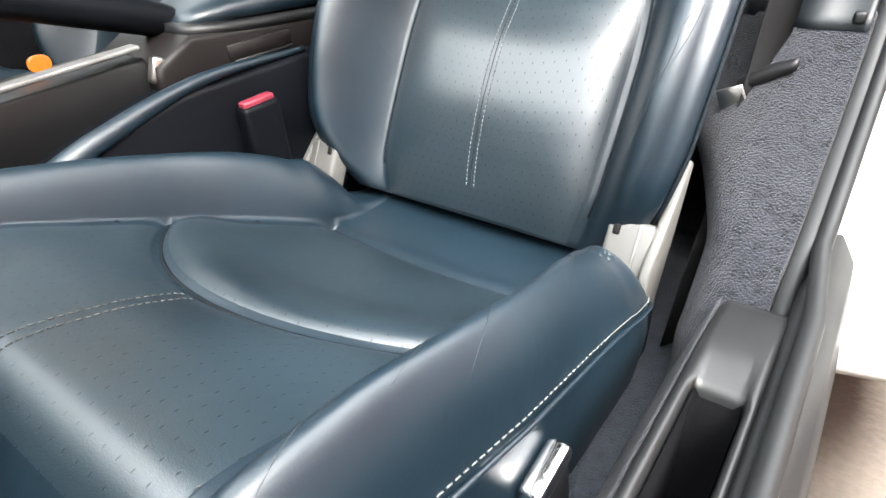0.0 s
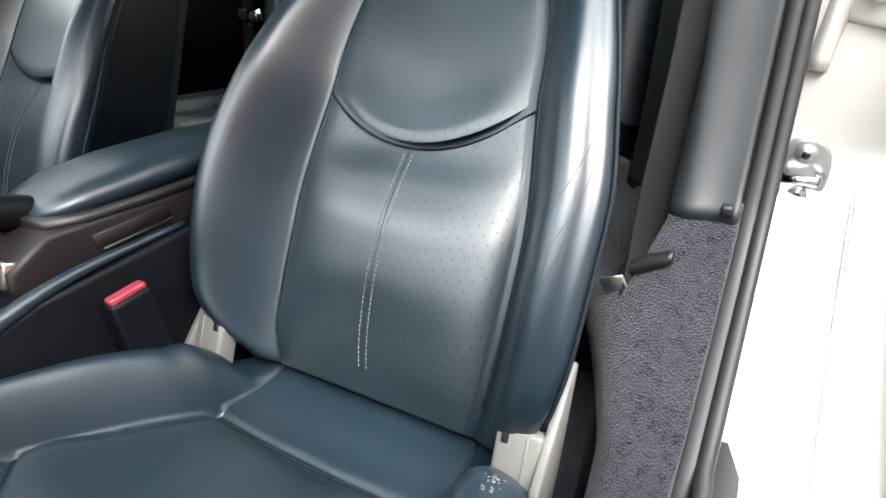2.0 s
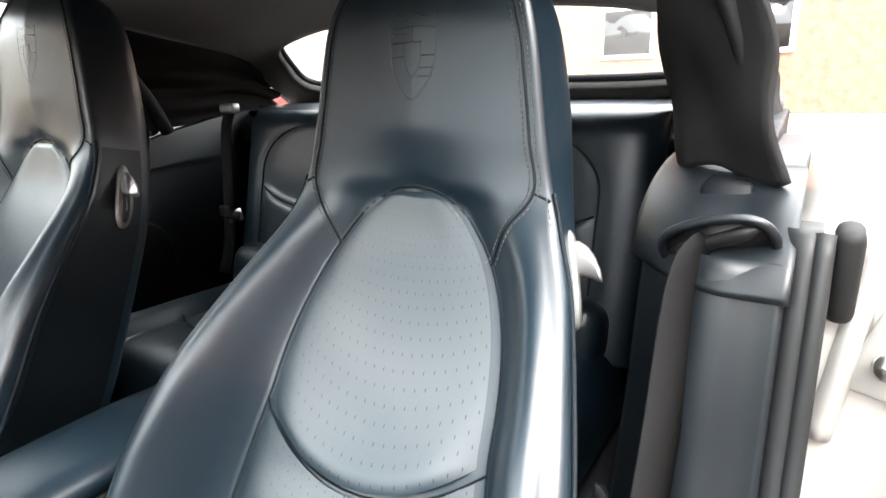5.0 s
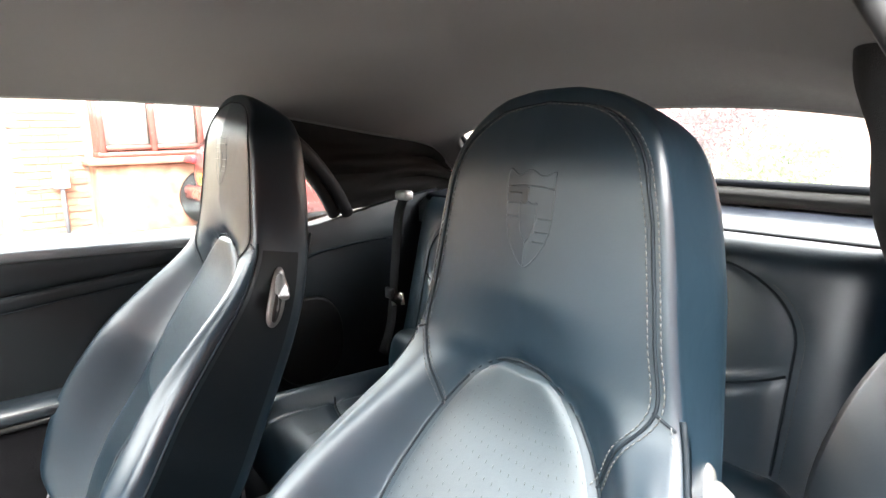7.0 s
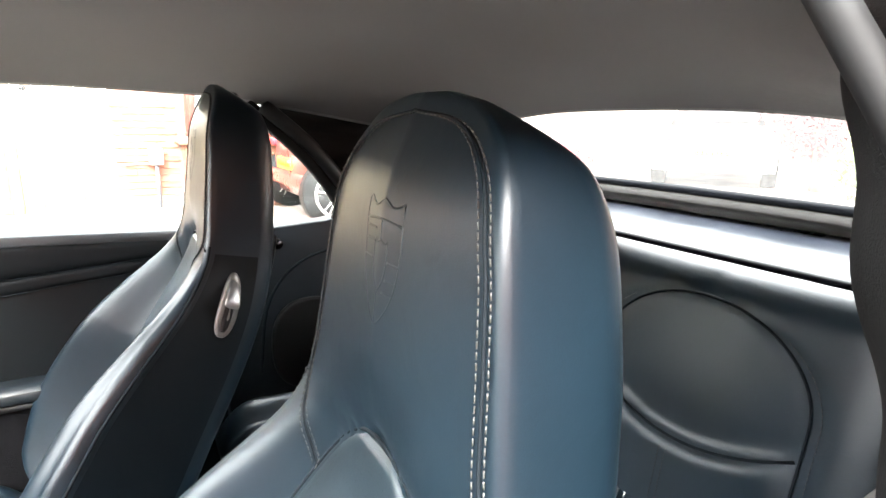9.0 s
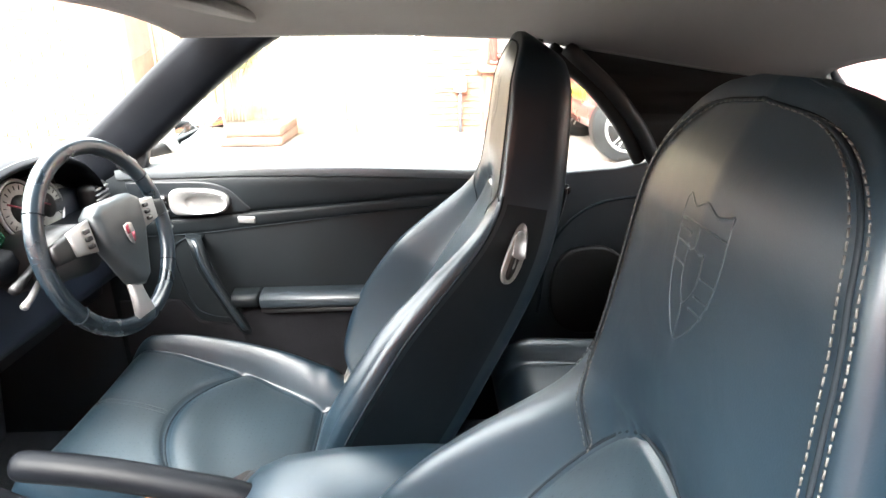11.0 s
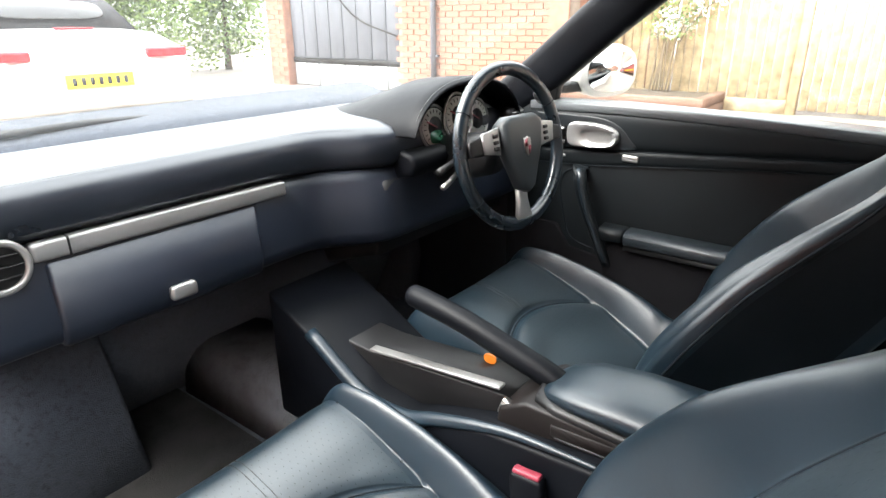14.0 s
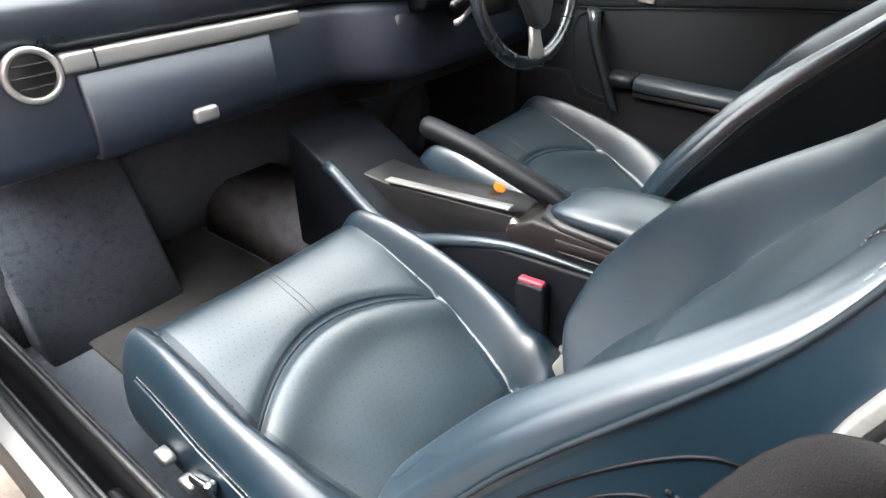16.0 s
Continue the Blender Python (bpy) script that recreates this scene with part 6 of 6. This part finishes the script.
part("release", shift(prism(oval(0.09, 0.03, 20, 2.4), 0.015, "x", 0.07, 0.004), pose(0, -0.32, 0.9)), SILVER, pd, "silver release lever")


# ---- outside ----
ground = block((160, 160, 0.1), (0, 0, GROUND - 0.05), 0)
structure("ground", ground, PAVER, "block-paved driveway in warm grey and buff", "ground", False)


def courses(name, parent, x0, x1, z0, z1, y, axis, near, mat=BRICK):
    """Bricks laid in a wall face at y, along x (axis 'x') or along y (axis 'y')."""
    L, H, G = 0.215, 0.065, 0.010
    base = block((L, 0.02, H), (0, 0, 0), 0.003, 1)
    me = bpy.data.meshes.new(name)
    base.to_mesh(me)
    base.free()
    me.materials.append(mat)
    row, z = 0, z0 + H / 2
    while z < z1:
        s = x0 + (L / 2 if row % 2 else 0)
        while s < x1 - L / 2:
            if near(s, z):
                ob = new(name, me)
                ob.parent = parent
                ob.matrix_basis = pose(s + L / 2, y, z) if axis == "x" else pose(y, s + L / 2, z, 0, 0, 90)
            s += L + G
        z += H + G
        row += 1


BX = 6.75
house = thing("house", "red brick house beside the drive with a brown framed window", "house")
part("wall", block((0.3, 9.0, 5.2), (BX + 0.17, -4.72, GROUND + 2.6), 0, 1), MORTAR, house, "", False)
part("side_wall", block((5.0, 0.3, 5.2), (BX + 2.6, -0.37, GROUND + 2.6), 0, 1), MORTAR, house, "", False)
part("roof", prism([(BX - 0.4, GROUND + 5.1), (BX + 2.9, GROUND + 7.4), (BX + 6, GROUND + 5.1)], 9.6, "y", -9.4, 0.02), TILE, house, "brown tiled roof", False)
bay = part("bay", block((0.5, 2.2, 0.72), (BX - 0.2, -2.0, GROUND + 0.36), 0.01, 1), BRICK, house, "brick bay below the window", False)
part("sill_course", block((0.62, 2.34, 0.075), (BX - 0.22, -2.0, GROUND + 0.76), 0.01, 1), BRICK_PALE, house, "sloped brick sill")
wf = part("window_frame", block((0.40, 2.1, 0.05), (BX - 0.18, -2.0, GROUND + 0.83), 0.008, 1), MAHOGANY, house, "brown stained frame")
for y in (-3.0, -2.5, -2.0, -1.5, -1.0):
    part("mullion", block((0.06, 0.06, 1.2), (BX - 0.36, y, GROUND + 1.45), 0.008, 1), MAHOGANY, wf, "brown stained mullion")
for y in (-2.75, -2.25, -1.75, -1.25):
    part("casement_rail", block((0.05, 0.44, 0.05), (BX - 0.36, y, GROUND + 0.9), 0.006, 1), MAHOGANY, wf)
    part("pane", block((0.006, 0.42, 1.08), (BX - 0.35, y, GROUND + 1.47), 0, 1), GLASS, wf, "leaded window pane")
    part("net_curtain", block((0.004, 0.42, 1.08), (BX - 0.30, y, GROUND + 1.47), 0, 1), CURTAIN, wf, "white patterned net curtain")
part("window_head", block((0.44, 2.2, 0.12), (BX - 0.2, -2.0, GROUND + 2.1), 0.01, 1), MAHOGANY, wf)
part("bay_side", block((0.34, 0.05, 1.2), (BX - 0.17, -0.98, GROUND + 1.45), 0.01, 1), MAHOGANY, wf)
mb = thing("meter_box", "white meter box on a post against the brick wall", "meter box", pose(BX - 0.06, -0.62, GROUND))
part("box_body", block((0.1, 0.14, 0.18), (0, 0, 0.58), 0.01, 2), CURTAIN, mb)
part("conduit", tube([(0, 0, 0.5), (0, 0, 0.0)], 0.022, 8), GARAGE_GREY, mb, "grey conduit")
part("cable", tube(curve_pts([(0.05, 0.0, 0.5), (0.05, 0.4, 0.5), (0.055, 0.46, 0.6), (0.055, 0.55, 1.5), (0.055, 0.56, 2.3)], 20), 0.009, 6), GARAGE_GREY, mb, "thin cable on the wall")

gate = thing("garden_gate", "tall closed timber gate beside the house", "gate")
for k in range(9):
    part("board", block((0.03, 0.080, 1.85), (BX + 0.06, -0.17 + 0.045 + 0.092 * k, GROUND + 0.98), 0.004, 1), WOOD, gate)
part("gate_post", block((0.1, 0.1, 2.0), (BX + 0.08, 0.72, GROUND + 1.0), 0.008, 1), WOOD, gate)
part("latch", shift(tube([(BX + 0.04, 0.55, GROUND + 1.3), (BX, 0.55, GROUND + 1.3)], 0.03, 12), Matrix.Identity(4)), PLASTIC, gate, "black ring latch")
fence = thing("board_fence", "pale close-board timber fence along the garden", "fence")
for k in range(36):
    part("board", block((0.025, 0.098, 1.75), (BX + 0.12 + 0.012 * (k % 3), 0.82 + 0.108 * k, GROUND + 1.02), 0.004, 1), WOOD, fence)
part("gravel_board", block((0.04, 4.0, 0.15), (BX + 0.08, 2.75, GROUND + 0.075), 0.005, 1), WOOD, fence, "bottom gravel board")

pl = thing("planter", "low timber sleeper planter with white roses against the fence", "planter")
for k in range(2):
    part("sleeper", block((0.9, 0.1, 0.1), (BX - 0.42, 1.45, GROUND + 0.06 + 0.105 * k), 0.01, 1), SLEEPER, pl)
    part("sleeper", block((0.1, 2.4, 0.1), (BX - 0.85, 2.6, GROUND + 0.06 + 0.105 * k), 0.01, 1), SLEEPER, pl)
part("soil", block((0.8, 2.3, 0.05), (BX - 0.42, 2.65, GROUND + 0.17), 0, 1), SOIL, pl, "", False)


def leaves(centre, size, count, leaf, seed, clump=10):
    """Many small leaves in clumps inside an uneven blob."""
    rnd = random.Random(seed)
    verts, faces = [], []
    made = 0
    while made < count:
        d = Vector((rnd.uniform(-1, 1), rnd.uniform(-1, 1), rnd.uniform(-1, 1)))
        if d.length > 1 or d.length < 0.25:
            continue
        d *= 0.75 + 0.45 * noise.noise(d * 2.3 + Vector((seed, 0, 0)))
        c = Vector((centre[0] + d.x * size[0], centre[1] + d.y * size[1], centre[2] + d.z * size[2]))
        for _ in range(clump):
            p = c + Vector((rnd.gauss(0, 1), rnd.gauss(0, 1), rnd.gauss(0, 1))) * leaf * 2.2
            a = Vector((rnd.uniform(-1, 1), rnd.uniform(-1, 1), rnd.uniform(-1, 1))).normalized()
            b = a.orthogonal().normalized()
            n0 = len(verts)
            s = leaf * rnd.uniform(0.6, 1.3)
            verts += [p - a * s, p + b * s * 0.5, p + a * s, p - b * s * 0.5]
            faces.append((n0, n0 + 1, n0 + 2, n0 + 3))
            made += 1
    bm = bmesh.new()
    vs = [bm.verts.new(v) for v in verts]
    for f in faces:
        bm.faces.new([vs[i] for i in f])
    return bm


def build_tree(name, at, height, crown, size, count, leaf, mat, seed, label, category="tree"):
    t = thing(name, label, category)
    x, y = at
    rnd = random.Random(seed)
    trunk = curve_pts([(x, y, GROUND - 0.02), (x + 0.05, y, GROUND + height * 0.3), (x - 0.03, y + 0.05, GROUND + height * 0.6)], 8)
    part("trunk", tube(trunk, [0.09 - 0.008 * k for k in range(8)], 8), BARK, t)
    for k in range(4):
        a = 2 * math.pi * k / 4 + rnd.random()
        part("limb", tube(curve_pts([trunk[4], trunk[6] + Vector((0.3 * math.cos(a), 0.3 * math.sin(a), 0.2)) * size[0], Vector((x, y, crown)) + Vector((math.cos(a) * size[0] * 0.6, math.sin(a) * size[1] * 0.6, size[2] * 0.3))], 8), [0.045 - 0.004 * j for j in range(8)], 6), BARK, t)
    part("crown", leaves((x, y, crown), size, count, leaf, seed), mat, t, "", False)
    return t


rose = thing("rose_bush", "climbing rose with pale flowers on the fence", "bush")
rnd = random.Random(11)
for k in range(7):
    a = -0.75 + 0.25 * k
    tip = Vector((BX + 0.04, 1.95 + a + rnd.uniform(-0.1, 0.1), GROUND + 1.95 - 0.5 * abs(a) + rnd.uniform(-0.15, 0.1)))
    cane = curve_pts([(BX - 0.2, 2.1 + 0.15 * a, GROUND + 0.18), (BX - 0.06, 2.05 + 0.3 * a + rnd.uniform(-0.12, 0.12), GROUND + 0.85), (BX + 0.03, 1.98 + 0.75 * a, GROUND + 1.4), tip], 12)
    stem = part("stem", tube(cane, [0.011 - 0.0007 * n for n in range(12)], 6), BARK, rose, "thin bare rose cane")
    for n, p in enumerate(cane[4:]):
        part("spray", leaves((p.x - 0.03, p.y + rnd.uniform(-0.06, 0.06), p.z), (0.06, 0.16, 0.13), 30, 0.024, 40 + 13 * k + n, 3), LEAF, stem, "", False)
        if rnd.random() < 0.32:
            part("flower", leaves((p.x - 0.08, p.y + rnd.uniform(-0.1, 0.1), p.z + rnd.uniform(-0.08, 0.04)), (0.03, 0.045, 0.04), 26, 0.02, 90 + 17 * k + n, 13), PETAL, stem, "pale cream rose", False)

# garage and pillars ahead
gar = thing("garage", "brick garage with a wide grey boarded door ahead", "garage")
GX = 6.0
part("wall", block((0.25, 2.66, 3.0), (GX + 0.15, 4.39, GROUND + 1.5), 0, 1), MORTAR, gar, "", False)
part("end_wall", block((3.0, 0.25, 3.0), (GX + 1.5, 3.19, GROUND + 1.5), 0, 1), BRICK_PALE, gar, "", False)
door_g = part("garage_door", block((0.06, 2.44, 2.3), (GX + 0.12, 6.93, GROUND + 1.15), 0.006, 1), GARAGE_GREY, gar, "grey boarded door")
for k in range(8):
    part("board", block((0.02, 0.285, 1.84), (GX + 0.085, 5.86 + 0.305 * k, GROUND + 1.38), 0.004, 1), GARAGE_GREY, door_g)
    part("lower_board", block((0.02, 0.285, 0.36), (GX + 0.085, 5.86 + 0.305 * k, GROUND + 0.2), 0.004, 1), GARAGE_PALE, door_g, "paler kick board")
part("rail", block((0.03, 2.44, 0.075), (GX + 0.075, 6.93, GROUND + 0.41), 0.004, 1), PLASTIC_BROWN, door_g, "dark cross rail")
part("pillar", block((0.5, 0.46, 3.0), (GX + 0.2, 8.39, GROUND + 1.5), 0.005, 1), BRICK_PALE, gar, "pale brick pillar")
part("flat_roof", block((3.6, 6.0, 0.2), (GX + 1.5, 5.9, GROUND + 3.05), 0.01, 1), TILE, gar, "", False)
part("downpipe", tube([(GX - 0.04, 5.05, GROUND), (GX - 0.04, 5.05, GROUND + 2.95)], 0.04, 10), GARAGE_GREY, gar, "grey downpipe")
for z in (0.55, 1.6):
    part("pipe_bracket", block((0.05, 0.14, 0.03), (GX - 0.02, 5.05, GROUND + z), 0.004, 1), GARAGE_GREY, gar)
part("cable", tube(curve_pts([(GX - 0.02, 8.1, GROUND + 2.6), (GX - 0.02, 7.4, GROUND + 1.9), (GX - 0.02, 6.6, GROUND + 1.1), (GX - 0.02, 5.72, GROUND + 0.8)], 16), 0.012, 6), PLASTIC_BROWN, gar, "dark hanging cable")


def build_car(at, paint, label, soft, tail=1.0):
    car = thing("parked_car", label, "car", at)
    prof = [(-2.1, 0.35), (-2.15, 0.6), (-2.05, 0.85), (-1.6, 0.95), (-0.9, 0.98), (0.6, 0.95), (1.5, 0.85), (2.1, 0.65), (2.15, 0.4), (2.0, 0.25), (-2.0, 0.25)]
    prof = [(a if a > -1.3 else -1.3 + (a + 1.3) * tail, b) for a, b in prof]
    rings = []
    for x in grid(-1, 1, 17):
        k = 1 - 0.10 * abs(x) ** 3
        rings.append([Vector((x * 0.88, a * k, b - 0.06 * abs(x) ** 4 * (b > 0.5))) for a, b in prof])
    part("body", loft(rings), paint, car)
    cab = [(-1.45, 0.93), (-1.0, 1.25), (-0.4, 1.33), (0.2, 1.28), (0.75, 0.93)]
    part("cabin", loft([[Vector((x * (0.72 - 0.12 * max(0, (b - 0.95) / 0.35)), a, b - 0.05 * x ** 4)) for a, b in cab] for x in grid(-1, 1, 13)]), HOOD if soft else BLACKGLASS, car, "dark hood" if soft else "dark glass")
    if soft:
        part("rear_glass", shift(prism(oval(0.9, 0.26, 28, 3.5), 0.02, "z", 0, 0.004), pose(0, -1.27, 1.10, 36, 0, 0)), BLACKGLASS, car, "rear window glass")
    for x in (-0.82, 0.82):
        for y in (-1.3, 1.25):
            w = part("wheel", shift(tube([(-0.1, 0, 0), (0.1, 0, 0)], 0.32, 28), pose(x, y, 0.32)), RUBBER, car, "black tyre")
            part("rim", shift(tube([(-0.104, 0, 0), (0.104, 0, 0)], 0.22, 24), pose(x, y, 0.32)), PLASTIC, w)
            part("rim_ring", shift(tube([(0, 0.215 * math.cos(q), 0.215 * math.sin(q)) for q in grid(0, 2 * math.pi, 28)], 0.016, 6), pose(x * 1.12, y, 0.32)), SILVER, w, "silver rim")
            for k in range(10):
                t = 2 * math.pi * (k // 2) / 5 + 0.3 * (k % 2) - 0.15
                part("spoke", shift(block((0.215, 0.028, 0.2), (0, 0.11 * math.sin(t), 0.11 * math.cos(t)), 0.01, 1, (-math.degrees(t), 0, 0)), pose(x, y, 0.32)), SILVER, w, "silver wheel spoke")
    for x in (-0.62, 0.62):
        part("tail_lamp", block((0.36, 0.06, 0.08), (x, -1.3 - 0.76 * tail, 0.76), 0.02, 3), REDGLASS, car, "red tail lamp")
    part("brake_lamp", block((0.3, 0.03, 0.02), (0, -1.3 - 0.5 * tail, 0.955), 0.004), REDGLASS, car, "red high brake lamp")
    pt = part("number_plate", block((0.52, 0.012, 0.11), (0, -1.3 - 0.85 * tail, 0.56), 0.003), YELLOW, car, "yellow number plate")
    for k in range(7):
        part("plate_bar", block((0.03, 0.004, 0.06), (-0.2 + 0.066 * k, -1.3 - 0.85 * tail - 0.008, 0.56), 0, 1), PLASTIC, pt)
    part("bumper", block((1.6, 0.1, 0.16), (0, -1.3 - 0.8 * tail, 0.4), 0.05, 3), paint, car)
    return car


build_car(pose(1.62, 7.15, GROUND, 0, 0, -3), WHITE, "white soft-top sports car parked ahead, tail towards us", True)
build_car(pose(5.45, -3.3, GROUND, 0, 0, 180), material("dark_red_paint", (0.12, 0.02, 0.02), 0.3, coat=0.7), "dark red car parked by the house", False, 0.3)
build_car(pose(6.3, -9.8, GROUND, 0, 0, 215), material("pale_car_paint", (0.5, 0.52, 0.52), 0.3, coat=0.7), "pale car parked behind across the drive", False)

build_tree("tree", (5.0, 12.2), 4.5, GROUND + 1.9, (2.8, 1.6, 2.5), 30000, 0.05, LEAF, 11, "bright green leafy tree beyond the parked car")
build_tree("tree", (0.8, 16.0), 5.0, GROUND + 2.8, (3.2, 1.8, 2.8), 12000, 0.08, LEAF, 12, "tall green hedge-like tree ahead")
build_tree("tree", (7.6, 12.4), 4.0, GROUND + 2.0, (1.6, 1.2, 2.4), 11000, 0.06, LEAF, 13, "drooping pale green tree by the brick pillar")
build_tree("tree", (4.2, -9.3), 2.6, GROUND + 1.25, (1.1, 0.9, 1.0), 9000, 0.04, LEAF_RED, 14, "dark red-leaved maple behind the car")
bush = thing("bush", "low green bush with small red flowers behind the car", "bush")
part("foliage", leaves((2.9, -8.8, GROUND + 0.45), (1.0, 0.7, 0.5), 5000, 0.045, 15), LEAF, bush, "", False)
h2 = thing("far_house", "brick and tile house across the road", "house")
part("wall", block((12, 6, 4.6), (3.0, -16.5, GROUND + 2.3), 0.01, 1), BRICK_PALE, h2, "", False)
part("roof", prism([(-2.2, GROUND + 4.5), (3.0, GROUND + 7), (8.2, GROUND + 4.5)], 6.8, "y", -19.9, 0.02), TILE, h2, "brown tiled roof", False)
for x in (0.4, 3.0, 5.6):
    w = part("window", block((1.2, 0.08, 1.1), (x, -13.48, GROUND + 1.7), 0.01, 1), CURTAIN, h2, "white framed window")
    part("pane", block((1.0, 0.02, 0.9), (x, -13.43, GROUND + 1.7), 0, 1), BLACKGLASS, w)
h3 = thing("far_house", "brick house down the street", "house")
part("wall", block((6, 7, 4.4), (-14, -22, GROUND + 2.2), 0.01, 1), BRICK_PALE, h3, "", False)
part("roof", prism([(-17.6, GROUND + 4.3), (-14, GROUND + 6.6), (-10.4, GROUND + 4.3)], 7.8, "y", -25.8, 0.02), TILE, h3, "brown tiled roof", False)
gw = thing("garden_wall", "low brick garden wall down the street", "wall")
part("wall_body", block((8.0, 0.25, 1.0), (-7.5, -14.5, GROUND + 0.5), 0.01, 1), BRICK_PALE, gw)
for k in range(3):
    build_tree("tree", (-9 - 5 * k, -30 + 3 * k), 5, GROUND + 3.2, (3.5, 2.5, 2.6), 4500, 0.16, LEAF, 20 + k, "green trees down the street")

# bricks, last
courses("brick", house.children[0], -3.0, -0.24, GROUND + 0.0, GROUND + 2.4, BX + 0.012, "y", lambda s, z: not (-3.1 < s < -0.95 and z < GROUND + 2.2))
courses("brick", gar.children[0], 3.08, 5.7, GROUND, GROUND + 2.3, GX + 0.022, "y", lambda s, z: True, BRICK_PALE)
courses("brick", gar.children[0], 8.17, 8.6, GROUND, GROUND + 2.6, GX - 0.052, "y", lambda s, z: True, BRICK_PALE)

# unseen plain wall, added to cut low sky light and darken side reflections
light_block = structure("boundary_wall", block((0.22, 17.5, 2.7), (-3.5, 3.25, GROUND + 1.35), 0.01, 1), BRICK, "unseen plain brick wall along the drive, added to block light", "wall")
part("coping", block((0.3, 17.5, 0.06), (-3.5, 3.25, GROUND + 2.73), 0.01, 1), MORTAR, light_block)
